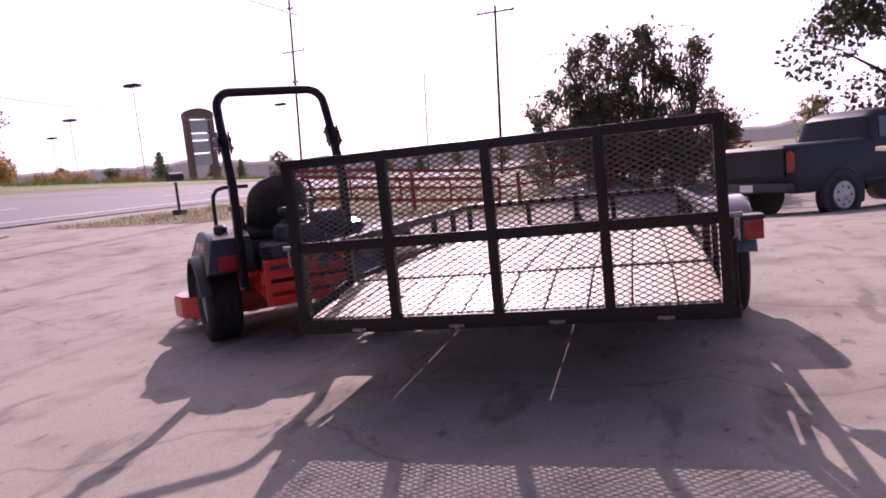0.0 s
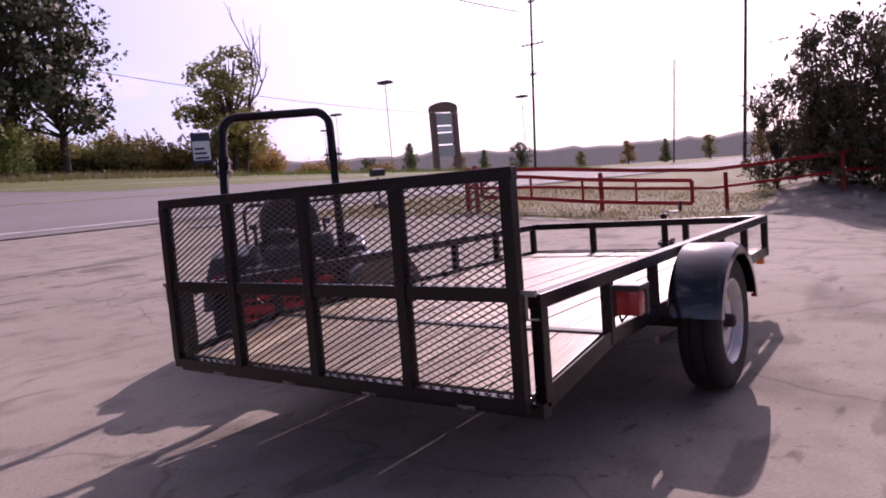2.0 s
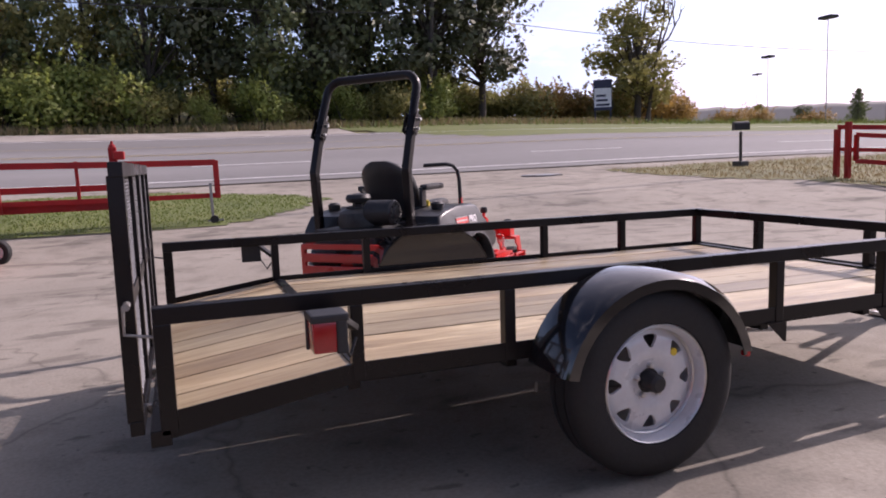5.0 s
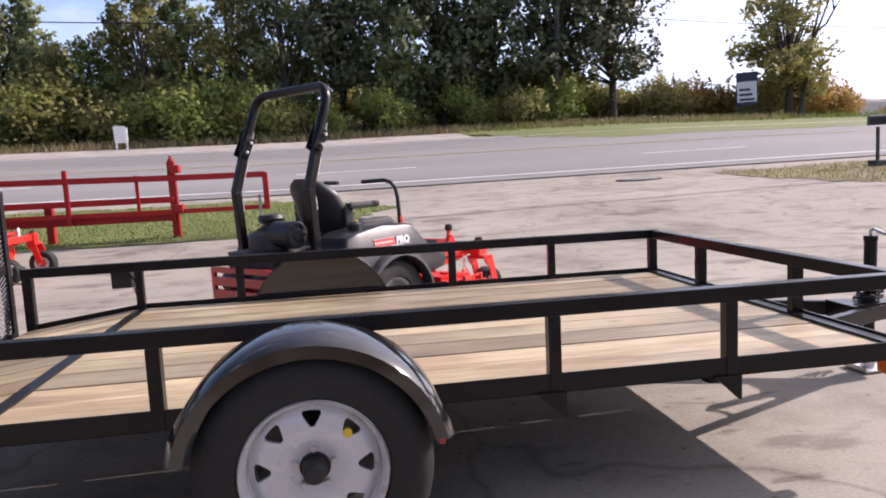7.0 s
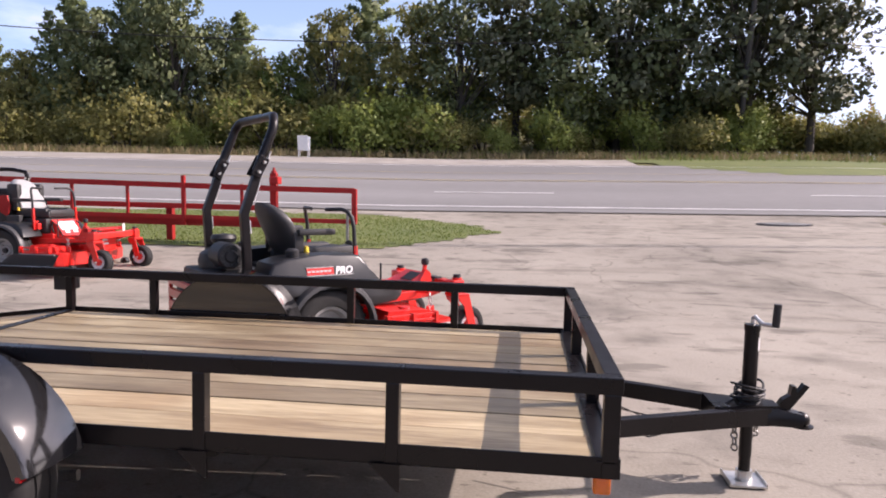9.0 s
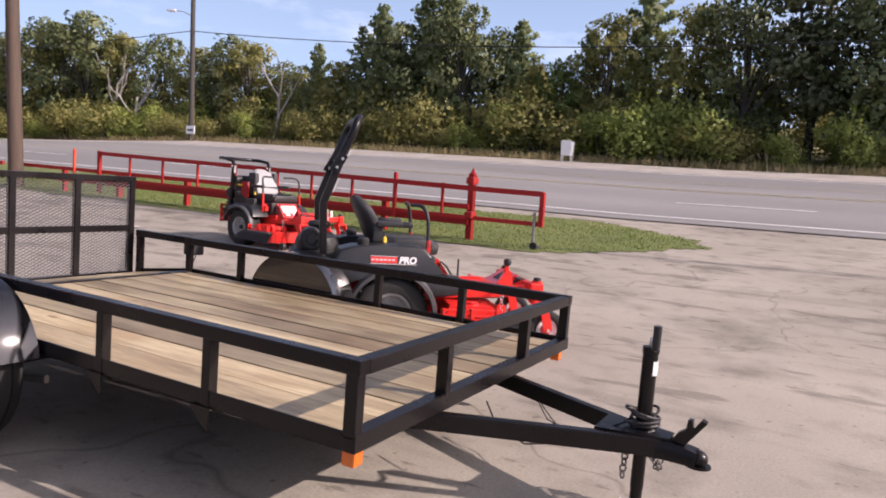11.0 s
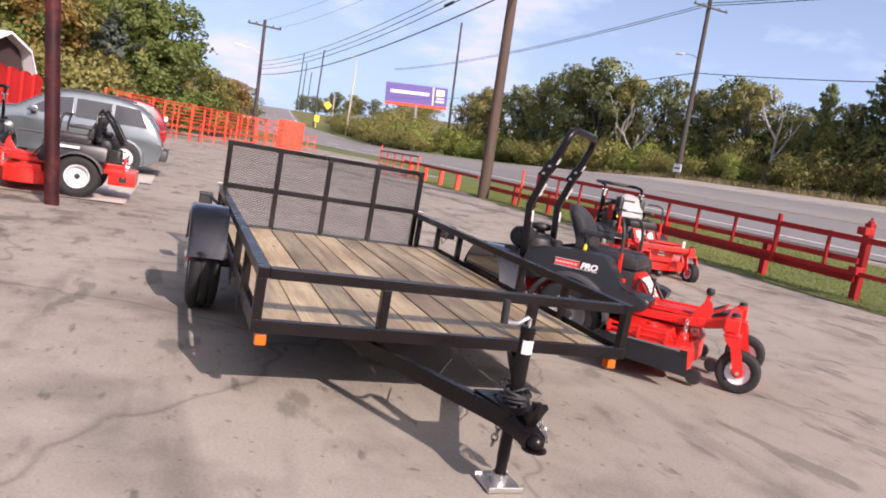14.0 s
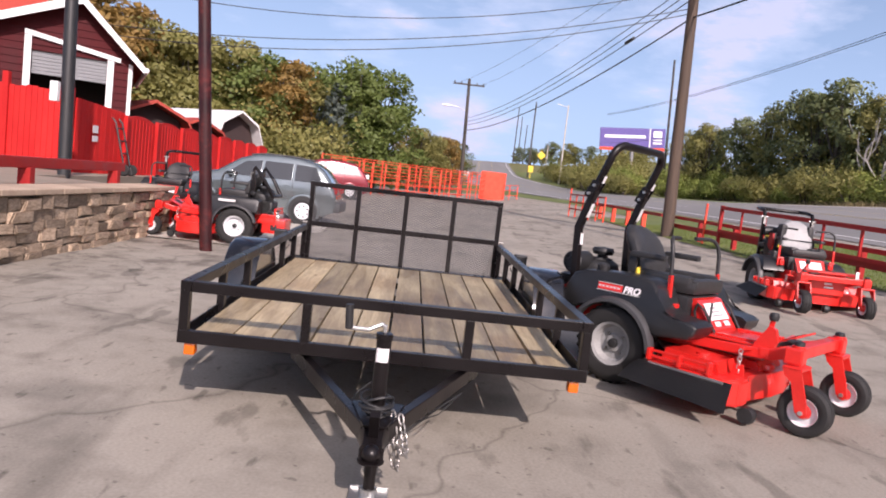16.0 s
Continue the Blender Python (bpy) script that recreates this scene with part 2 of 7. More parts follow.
    g = bmesh.ops.create_cube(bm, size=1.0)["verts"]
    t = Matrix.Translation(((x0 + x1) / 2, (y0 + y1) / 2, (z0 + z1) / 2)) @ Matrix.Diagonal((x1 - x0, y1 - y0, z1 - z0, 1))
    bmesh.ops.transform(bm, matrix=(m or Matrix()) @ t, verts=g)
    if bev:
        bmesh.ops.bevel(bm, geom=list({e for v in g for e in v.link_edges}), offset=bev, segments=2, affect="EDGES", profile=0.6)
    return bm


def bar(bm, a, b, w, h, bev=0.004, side=None):
    """A rectangular bar from a to b, w wide and h high."""
    a, b = Vector(a), Vector(b)
    d = (b - a).normalized()
    s = Vector(side) if side else (Vector((0, 0, 1)).cross(d) if abs(d.z) < 0.95 else Vector((0, 1, 0)))
    s = (s - d * s.dot(d)).normalized()
    u = d.cross(s)
    m = Matrix((s, u, d)).transposed().to_4x4()
    m.translation = (a + b) / 2
    return box(bm, -w / 2, w / 2, -h / 2, h / 2, -(b - a).length / 2, (b - a).length / 2, bev, m)


def pipe(bm, pts, r, seg=10, r_end=None, caps=True):
    """A round bar along a line of points."""
    pts = [Vector(p) for p in pts]
    n = len(pts)
    up, rings = None, []
    for i, p in enumerate(pts):
        d = ((pts[min(i + 1, n - 1)] - p).normalized() + (p - pts[max(i - 1, 0)]).normalized()).normalized()
        if up is None:
            up = d.orthogonal().normalized()
        up = (up - d * up.dot(d)).normalized()
        s = d.cross(up)
        q = r + ((r_end if r_end is not None else r) - r) * i / max(n - 1, 1)
        rings.append([bm.verts.new(p + q * (math.cos(2 * math.pi * k / seg) * up + math.sin(2 * math.pi * k / seg) * s)) for k in range(seg)])
    for a, b in zip(rings, rings[1:]):
        for k in range(seg):
            bm.faces.new((a[k], a[(k + 1) % seg], b[(k + 1) % seg], b[k]))
    if caps:
        bm.faces.new(rings[0][::-1])
        bm.faces.new(rings[-1])
    return bm


def arc(c, r, a0, a1, n, u=(1, 0, 0), v=(0, 0, 1)):
    c, u, v = Vector(c), Vector(u), Vector(v)
    return [c + r * (math.cos(radians(a0 + (a1 - a0) * i / n)) * u + math.sin(radians(a0 + (a1 - a0) * i / n)) * v) for i in range(n + 1)]


def lathe(bm, prof, c=(0, 0, 0), axis="Y", seg=32, closed=True):
    """Turns a profile of (radius, along) about an axis."""
    c, rings = Vector(c), []
    for r, h in prof:
        ring = []
        for k in range(seg):
            p, q = r * math.cos(2 * math.pi * k / seg), r * math.sin(2 * math.pi * k / seg)
            ring.append(bm.verts.new(c + Vector({"X": (h, p, q), "Y": (p, h, q), "Z": (p, q, h)}[axis])))
        rings.append(ring)
    pairs = list(zip(rings, rings[1:])) + ([(rings[-1], rings[0])] if closed else [])
    for a, b in pairs:
        for k in range(seg):
            bm.faces.new((a[k], a[(k + 1) % seg], b[(k + 1) % seg], b[k]))
    return bm


def slab(bm, poly, y0, y1, plane="XZ", m=None):
    """A flat outline, given in a plane, with thickness from y0 to y1 across it."""
    def at(p, h):
        v = Vector({"XZ": (p[0], h, p[1]), "XY": (p[0], p[1], h), "YZ": (h, p[0], p[1])}[plane])
        return bm.verts.new(m @ v if m else v)
    a, b = [at(p, y0) for p in poly], [at(p, y1) for p in poly]
    bm.faces.new(a)
    bm.faces.new(b[::-1])
    for k in range(len(poly)):
        bm.faces.new((a[k], b[k], b[(k + 1) % len(poly)], a[(k + 1) % len(poly)]))
    return bm


def mesh_of(name, verts, faces, smooth=False):
    me = bpy.data.meshes.new(name)
    me.from_pydata(verts, [], faces)
    me.update()
    if smooth:
        me.polygons.foreach_set("use_smooth", [True] * len(me.polygons))
    return me


def tyre(bm, c, r, w, rim, axis="Y", seg=40):
    """A tyre of radius r and width w on a rim, with rounded shoulders and grooves."""
    h = w / 2
    prof = [(rim, -h * 0.72), (rim + 0.012, -h * 0.9), (rim + (r - rim) * 0.5, -h), (r - 0.03 * r / 0.34, -h * 0.93), (r - 0.008, -h * 0.78),
            (r, -h * 0.62), (r, -h * 0.36), (r - 0.01, -h * 0.34), (r - 0.01, -h * 0.28), (r, -h * 0.26), (r, h * 0.0),
            (r, h * 0.26), (r - 0.01, h * 0.28), (r - 0.01, h * 0.34), (r, h * 0.36), (r, h * 0.62), (r - 0.008, h * 0.78),
            (r - 0.03 * r / 0.34, h * 0.93), (rim + (r - rim) * 0.5, h), (rim + 0.012, h * 0.9), (rim, h * 0.72)]
    return lathe(bm, prof, c, axis, seg)

# ---- ground ----
P_Y = (-400, 4.5, 6.6, 9.2, 14.5, 39, 44, 400)
P_Z = (0.0, 0.0, 0.09, 0.33, 0.56, 3.2, 3.3, 17.0)


def bend(x):
    """How far the road swings aside where it leaves over the hill."""
    u = min(max((-x - 36) / 104, 0), 1)
    return 10.5 * u * u * (3 - 2 * u) - 0.09 * max(-x - 140, 0)


def ground_z(x, y):
    """Height of the land: a level lot, a verge and a road that banks up to the far side, a hill where the road leaves."""
    fade = (1 - 0.55 * min(max((x - 18) / 70, 0), 1)) * (1 - 0.6 * min(max((-x - 40) / 60, 0), 1))
    z = float(np.interp(y + bend(x), P_Y, P_Z)) * fade
    z += 0.16 * min(max(y - 43, 0), 30) * min(max((23 - x) / 8, 0), 1)
    z -= 0.014 * min(max(-x, 0), 10) * min(max((9 - y) / 7, 0), 1)
    z += 0.014 * min(max(-x, 0), 40) + 8.5 * (min(max(-x - 40, 0), 165) / 160) ** 1.95 - 0.02 * max(-x - 205, 0)
    z -= 0.035 * min(max(x - 5, 0), 14) * min(max((8 - y) / 6, 0), 1)
    z -= 0.04 * min(max(x - 6, 0), 14) * min(max((1.5 - y) / 2, 0), 1)
    z += 0.13 * min(max(x - 18, 0), 6) * min(max((5 - y) / 3, 0), 1) * min(max((y + 14) / 6, 0), 1)
    return z - 0.03 * math.exp(-((x - 0.6) ** 2 + (y - 0.4) ** 2) / 3.0)


def lines(lo, hi, *more):
    base = sorted({-400, -250, -160, -110, -80, -60, -50, 70, 90, 120, 160, 250, 400, *range(-40, 61, 1), *range(-200, -40, 5), *more})
    return [v for v in base if lo < v < hi]


def sheet(name, x0, x1, y0, y1, lift, mat, label, category, keep=None, step=None, follow=False):
    """A sheet of ground that follows the land; keep(x, y) trims its outline."""
    xs, ys = [x0] + lines(x0, x1) + [x1], [y0] + lines(y0, y1, 9.2, 14.5) + [y1]
    if step:
        xs, ys = list(np.arange(x0, x1 + 1e-6, step)), list(np.arange(y0, y1 + 1e-6, step))
    verts, faces, n = [], [], len(ys)
    for x in xs:
        for y in ys:
            yy = y - bend(x) if follow else y
            verts.append((x, yy, ground_z(x, yy) + lift))
    for i in range(len(xs) - 1):
        for j in range(n - 1):
            if keep is None or keep((xs[i] + xs[i + 1]) / 2, (ys[j] + ys[j + 1]) / 2):
                faces.append((i * n + j, (i + 1) * n + j, (i + 1) * n + j + 1, i * n + j + 1))
    ob = link(name, mesh_of(name, verts, faces, True), mat)
    return tagged(ob, label, category, "", "structure")


def lot_asphalt():
    """Old sun-bleached asphalt: pale patches, drag marks, oil spots, hairline cracks and a speckle of stone."""
    m = surface("worn_asphalt", [(0.28, (0.215, 0.195, 0.165)), (0.45, (0.295, 0.268, 0.226)), (0.6, (0.35, 0.32, 0.272)), (0.78, (0.42, 0.387, 0.335))],
                0.4, 60.0, (0.75, 0.95), bump=0.55, fine_mix=0.38, spec=0.15)
    nt = m.node_tree
    b = nt.nodes["Principled BSDF"]
    co = nt.nodes.new("ShaderNodeTexCoord")
    colour = b.inputs["Base Color"].links[0].from_socket

    def layer(scale, lo, hi, dark, stretch=(1, 1, 1), detail=5.0, turn=0.0, crack=False):
        nonlocal colour
        mp = nt.nodes.new("ShaderNodeMapping")
        mp.inputs["Scale"].default_value, mp.inputs["Rotation"].default_value = stretch, (0, 0, turn)
        nt.links.new(co.outputs["Object"], mp.inputs["Vector"])
        vec = mp.outputs[0]
        if crack:
            wn_ = nt.nodes.new("ShaderNodeTexNoise")
            wn_.inputs["Scale"].default_value = 1.4
            ad = nt.nodes.new("ShaderNodeVectorMath")
            ad.operation = "MULTIPLY_ADD"
            ad.inputs[1].default_value = (0.9, 0.9, 0.0)
            nt.links.new(vec, wn_.inputs["Vector"])
            nt.links.new(wn_.outputs["Color"], ad.inputs[0])
            nt.links.new(vec, ad.inputs[2])
            n = nt.nodes.new("ShaderNodeTexVoronoi")
            n.feature = "DISTANCE_TO_EDGE"
            nt.links.new(ad.outputs[0], n.inputs["Vector"])
            out = n.outputs["Distance"]
        else:
            n = nt.nodes.new("ShaderNodeTexNoise")
            n.inputs["Detail"].default_value = detail
            nt.links.new(vec, n.inputs["Vector"])
            out = n.outputs["Fac"]
        n.inputs["Scale"].default_value = scale
        f = ramp(nt, [(lo, (dark,) * 3 if crack else (1, 1, 1)), (hi, (1, 1, 1) if crack else (dark,) * 3)], out)
        mx = nt.nodes.new("ShaderNodeMix")
        mx.data_type, mx.blend_type = "RGBA", "MULTIPLY"
        mx.inputs["Factor"].default_value = 1.0
        nt.links.new(colour, mx.inputs["A"])
        nt.links.new(f, mx.inputs["B"])
        colour = mx.outputs["Result"]

    layer(0.8, 0.54, 0.70, 0.62)
    layer(2.6, 0.52, 0.72, 0.74, detail=6.0)
    layer(1.0, 0.58, 0.72, 0.72, (0.3, 2.6, 1), 6.0, 0.25)
    layer(1.9, 0.60, 0.65, 0.66, (0.5, 1.5, 1), 8.0, 0.9)
    layer(5.5, 0.645, 0.71, 0.58, (0.5, 1.4, 1), detail=7.0, turn=0.35)
    layer(14.0, 0.65, 0.72, 0.6, detail=5.0)
    layer(0.33, 0.0, 0.006, 0.68, crack=True)
    # grime and leaf litter swept up beside the slab and the low wall
    for spot, reach, amount in (((-3.6, -2.6, 0.0), 3.4, 0.9), ((-0.5, -3.6, 0.0), 3.0, 0.7), ((2.4, -2.4, 0.0), 2.0, 0.4)):
        fr, mr, no, mul = nt.nodes.new("ShaderNodeVectorMath"), nt.nodes.new("ShaderNodeMapRange"), nt.nodes.new("ShaderNodeTexNoise"), nt.nodes.new("ShaderNodeMath")
        fr.operation, mul.operation = "DISTANCE", "MULTIPLY"
        fr.inputs[1].default_value = spot
        mr.inputs["From Min"].default_value, mr.inputs["From Max"].default_value = reach * 0.35, reach
        mr.inputs["To Min"].default_value, mr.inputs["To Max"].default_value = amount, 0.0
        no.inputs["Scale"].default_value, no.inputs["Detail"].default_value, no.inputs["Roughness"].default_value = 1.7, 9.0, 0.68
        nt.links.new(co.outputs["Object"], fr.inputs[0])
        nt.links.new(fr.outputs["Value"], mr.inputs["Value"])
        nt.links.new(co.outputs["Object"], no.inputs["Vector"])
        f = ramp(nt, [(0.5, (0, 0, 0)), (0.6, (1, 1, 1))], no.outputs["Fac"])
        nt.links.new(f, mul.inputs[0])
        nt.links.new(mr.outputs["Result"], mul.inputs[1])
        mx = nt.nodes.new("ShaderNodeMix")
        mx.data_type, mx.blend_type = "RGBA", "MULTIPLY"
        mx.inputs["B"].default_value = (0.42, 0.40, 0.40, 1)
        nt.links.new(mul.outputs[0], mx.inputs["Factor"])
        nt.links.new(colour, mx.inputs["A"])
        colour = mx.outputs["Result"]
    nt.links.new(colour, b.inputs["Base Color"])
    return m


ASPHALT = lot_asphalt()
ROADGREY = surface("road_asphalt", [(0.3, (0.17, 0.165, 0.16)), (0.7, (0.26, 0.255, 0.25))], 0.25, 16, (0.7, 0.9), bump=0.3, stretch=(0.15, 1, 1), spec=0.2)
GRASSDRY = surface("dry_grass_ground", [(0.3, (0.07, 0.075, 0.02)), (0.5, (0.13, 0.13, 0.04)), (0.72, (0.25, 0.20, 0.09))], 0.6, 14, (0.8, 1.0), bump=0.8)
GRASS = surface("green_grass_ground", [(0.3, (0.075, 0.10, 0.022)), (0.55, (0.12, 0.148, 0.036)), (0.78, (0.22, 0.195, 0.078))], 0.8, 18, (0.8, 1.0), bump=0.8)
LINEWHITE = surface("road_line_white", two((0.55, 0.55, 0.54), (0.75, 0.75, 0.73)), 2, 25, (0.6, 0.8), bump=0.2)
LINEYELLOW = surface("road_line_yellow", two((0.30, 0.26, 0.15), (0.42, 0.34, 0.17)), 2, 25, (0.6, 0.8), bump=0.2)
GRAVEL = surface("pale_gravel", [(0.3, (0.24, 0.22, 0.19)), (0.7, (0.42, 0.39, 0.35))], 0.8, 20, (0.85, 1.0), bump=0.8)
CONCRETE = surface("pale_concrete", two((0.42, 0.39, 0.34), (0.55, 0.51, 0.45)), 1.2, 25, (0.8, 0.95), bump=0.3)

sheet("ground", -400, 400, -400, 400, -0.03, GRASSDRY, "dry grassy land reaching to the horizon", "ground")
sheet("pavement", -60, 30, -12, 17, 0.0, ASPHALT, "worn grey asphalt of the parking lot with stains", "pavement")
sheet("road", -400, 400, 16.0, 33.0, 0.03, ROADGREY, "grey five-lane asphalt road beside the lot", "road", follow=True)
sheet("road_shoulder", -60, 9, 33.0, 37.5, 0.02, GRAVEL, "pale gravel shoulder across the road", "shoulder", follow=True)


def stripe(name, x0, x1, y, w, mat, label):
    ob = sheet(name, x0, x1, y - w / 2, y + w / 2, 0.04, mat, label, "road marking", follow=True)
    return ob


stripe("edge_line", -300, 250, 16.9, 0.14, LINEWHITE, "solid white line along the road's edge")
stripe("edge_line", -300, 250, 32.2, 0.14, LINEWHITE, "solid white line along the road's edge")
for i in range(-9, 9):
    stripe("lane_dash", 11.5 * i + 0.6, 11.5 * i + 4.4, 20.4, 0.13, LINEWHITE, "short white lane dash on the road")
for y in (24.4, 24.75, 28.0):
    stripe("centre_line", -300, 250, y, 0.10, LINEYELLOW, "yellow line in the middle of the road")


def wob(a):
    return noise.noise((a * 0.35, 3.1, 0.0)) * 0.5 + noise.noise((a * 1.7, 7.7, 0.0)) * 0.18


def west_verge(x, y):
    edge = 2.7 - ((y - 11.8) / 3.2) ** 2 * 2.4 + wob(y * 3)
    return x < edge and 8.85 + wob(x) * 0.35 < y < 15.1 + wob(x + 40) * 0.5


def east_verge(x, y):
    edge = 11.5 + max(0, 12.0 - y) * 0.4 + wob(y * 3)
    return x > edge and 3.2 + wob(x) * 0.6 < y < 15.0 + wob(x + 20) * 0.5


sheet("verge", -24, 5, 8.2, 15.8, 0.012, GRASS, "mown green grass strip beside the fence", "grass", west_verge, 0.2)
sheet("verge", -110, -24, 11.6, 15.6, 0.02, GRASS, "green grass strip along the road", "grass", follow=True)
sheet("verge", -160, -60, 33.2, 40, 0.02, GRASS, "green grass bank across the road", "grass", follow=True)
sheet("verge", 10, 40, 2.4, 15.8, 0.012, GRASSDRY, "dry patchy grass island at the drive", "grass", east_verge, 0.25)
sheet("verge", 9, 120, 27.5, 39, 0.04, GRASS, "green grass bank across the road", "grass", lambda x, y: y > 27.5 + 4.0 / (1 + max(0, x - 9)) + (33 - 27.5) * max(0, (14 - x) / 5) + wob(x))


def blades(name, n, h, mat, label, pick, seed, w=0.012):
    """Grass as many thin leaning blades."""
    rng = np.random.default_rng(seed)
    v, f = [], []
    while len(f) < n:
        x, y = pick(rng)
        if x is None:
            continue
        z = ground_z(x, y) + 0.01
        a, ln = rng.uniform(0, 6.28), h * rng.uniform(0.5, 1.4)
        ux, uy = math.cos(a) * w, math.sin(a) * w
        lx, ly = rng.normal(0, 0.35) * ln, rng.normal(0, 0.35) * ln
        k = len(v)
        v += [(x - ux, y - uy, z), (x + ux, y + uy, z), (x + lx, y + ly, z + ln)]
        f.append((k, k + 1, k + 2))
    tagged(link(name, mesh_of(name, v, f), mat), label, "grass", "", "stuff")


def in_area(x0, x1, y0, y1, keep):
    def pick(rng):
        x, y = rng.uniform(x0, x1), rng.uniform(y0, y1)
        return (x, y) if keep(x, y) else (None, None)
    return pick


BLADE = surface("grass_blade", [(0.25, (0.09, 0.135, 0.024)), (0.5, (0.15, 0.20, 0.042)), (0.78, (0.26, 0.25, 0.095))], 0.7, 6, (0.6, 0.8), bump=0, island=True, through_light=0.3)
STRAW = surface("dry_grass_blade", [(0.25, (0.16, 0.14, 0.06)), (0.5, (0.28, 0.22, 0.11)), (0.75, (0.40, 0.32, 0.18))], 0.7, 6, (0.6, 0.8), bump=0, island=True, through_light=0.3)
blades("grass", 42000, 0.03, BLADE, "short green mown grass of the verge", in_area(-20, 4, 8.2, 15.6, west_verge), 1)
blades("dry_grass", 14000, 0.07, STRAW, "dry brown grass of the drive island", in_area(10.5, 26, 2.4, 15.6, east_verge), 2)
blades("tall_grass", 16000, 0.42, STRAW, "tall dry grass along the wood's edge", in_area(-90, 30, 37.6, 41.5, lambda x, y: True), 3, 0.03)
blades("tall_grass", 16000, 0.40, BLADE, "green weeds across the road", in_area(-70, 90, 36.5, 47, lambda x, y: x > 9 or y > 38.5), 4, 0.03)

# ---- trailer ----
L, W, RAIL, DECK, LOW, FL = 3.71, 2.02, 0.732, 0.468, 0.372, 0.424
tilt = Matrix.Translation((1.6, 0, 0.33)) @ Matrix.Rotation(radians(0.88), 4, "Y") @ Matrix.Translation((-1.6, 0, -0.33))
trailer = thing("utility_trailer", "black steel utility trailer with new wooden deck and mesh ramp gate", "trailer", tilt)


def tp(name, fn, mat=BLACK, parent=None, label="", smooth=False):
    bm = bmesh.new()
    fn(bm)
    return part(name, bm, mat, parent or trailer, label, smooth)


R = 0.052
tp("top_rail", lambda b: bar(b, (0, R / 2, RAIL - R / 2), (L, R / 2, RAIL - R / 2), R, R))
tp("top_rail", lambda b: bar(b, (0, W - R / 2, RAIL - R / 2), (L, W - R / 2, RAIL - R / 2), R, R))
tp("top_rail", lambda b: bar(b, (L - R / 2, R + 0.002, RAIL - R / 2 - 0.001), (L - R / 2, W - R - 0.002, RAIL - R / 2 - 0.001), R, R))


def tee(b, x, y, z, side):
    """A gusset tab under the frame at a post."""
    slab(b, [(x - 0.07, z), (x + 0.03, z), (x + 0.03, z - 0.085), (x + 0.02, z - 0.085)], y, y + 0.006 * side)


for y, sgn in ((0.022, 1), (W - 0.022, -1)):
    for x in (0.025, 0.61, 1.16, 2.40, 3.02, L - 0.03):
        w = 0.05 if x in (0.025, L - 0.03) else 0.042
        z0 = FL + 0.002 if x > 0.3 else LOW - 0.03
        tp("post", lambda b: bar(b, (x, y, z0), (x, y, RAIL - R + 0.001), 0.044, w, side=(0, 1, 0)))
    for x in (2.40, 3.02):
        tp("gusset", lambda b: tee(b, x, y - sgn * 0.024, FL + 0.005, -sgn))
    # side frame: lower angle with a bend at the dovetail
    def side(b):
        yo, yi = y - sgn * 0.018, y + sgn * 0.055
        box(b, 0.61, L - 0.01, min(yo, yo + sgn * 0.008), max(yo, yo + sgn * 0.008), FL, DECK + 0.022, 0.002)
        box(b, 0.61, L - 0.01, min(yo, yi), max(yo, yi), FL, FL + 0.005, 0.001)
        slab(b, [(0.61, DECK + 0.022), (0.61, FL), (0.0, LOW - 0.045), (0.0, LOW + 0.038)], yo, yo + sgn * 0.008)
    tp("side_frame", side)
for y in (0.61, 1.41):
    tp("post", lambda b: bar(b, (L - 0.026, y, FL + 0.004), (L - 0.026, y, RAIL - R + 0.001), 0.05, 0.044, side=(1, 0, 0)))
tp("front_frame", lambda b: (box(b, L - 0.012, L, 0.0, W, FL + 0.002, DECK + 0.02, 0.002), box(b, L - 0.07, L - 0.012, 0.0, W, DECK + 0.003, DECK + 0.011, 0.002)))
for x in (0.61, 1.2, 1.8, 2.4, 3.0):
    tp("cross_member", lambda b: box(b, x - 0.022, x + 0.022, 0.08, W - 0.08, LOW + 0.005, FL - 0.002, 0.003))
tp("rear_sill", lambda b: box(b, -0.03, 0.03, 0.0, W, LOW - 0.06, LOW - 0.01, 0.003))

# deck: ten planks, cut at the bend of the dovetail
# unseen black backing added to darken the plank gaps; slots pass two sun streaks
deck = tp("deck", lambda b: [box(b, 0.63, L - 0.03, y0, y1, FL - 0.001, DECK - 0.041) for y0, y1 in ((0.09, 0.996), (1.024, 1.764), (1.792, W - 0.09))])
N = 10
PW = (W - 0.10) / N
pm = bmesh.new()
box(pm, 0, 3.02, 0.0045, PW - 0.0045, -0.038, 0, 0.003)
pm_long = bpy.data.meshes.new("plank")
pm.to_mesh(pm_long)
pm.free()
pm = bmesh.new()
box(pm, 0, 0.60, 0.0045, PW - 0.0045, -0.038, 0, 0.003)
pm_short = bpy.data.meshes.new("plank")
pm.to_mesh(pm_short)
pm.free()
slope = math.atan2(0.085, 0.61)
for i in range(N):
    o = link("plank", pm_long, PLANK, deck)
    trim = 0.968 if i in (4, 5, 8, 9) else 1.0
    o.matrix_basis = pose(0.645, 0.05 + (i + (1 - trim) / 2) * PW, DECK + random.uniform(-0.002, 0.002), 0, 0, random.uniform(-0.05, 0.05)) @ Matrix.Diagonal((1, trim, 1, 1))
    o = link("plank", pm_short, PLANK, deck)
    o.matrix_basis = Matrix.Translation((0.005, 0.05 + i * PW, DECK - 0.083 + random.uniform(-0.001, 0.001))) @ Matrix.Rotation(-slope, 4, "Y")
# steel strip in black, the shade lying on it put into the colour
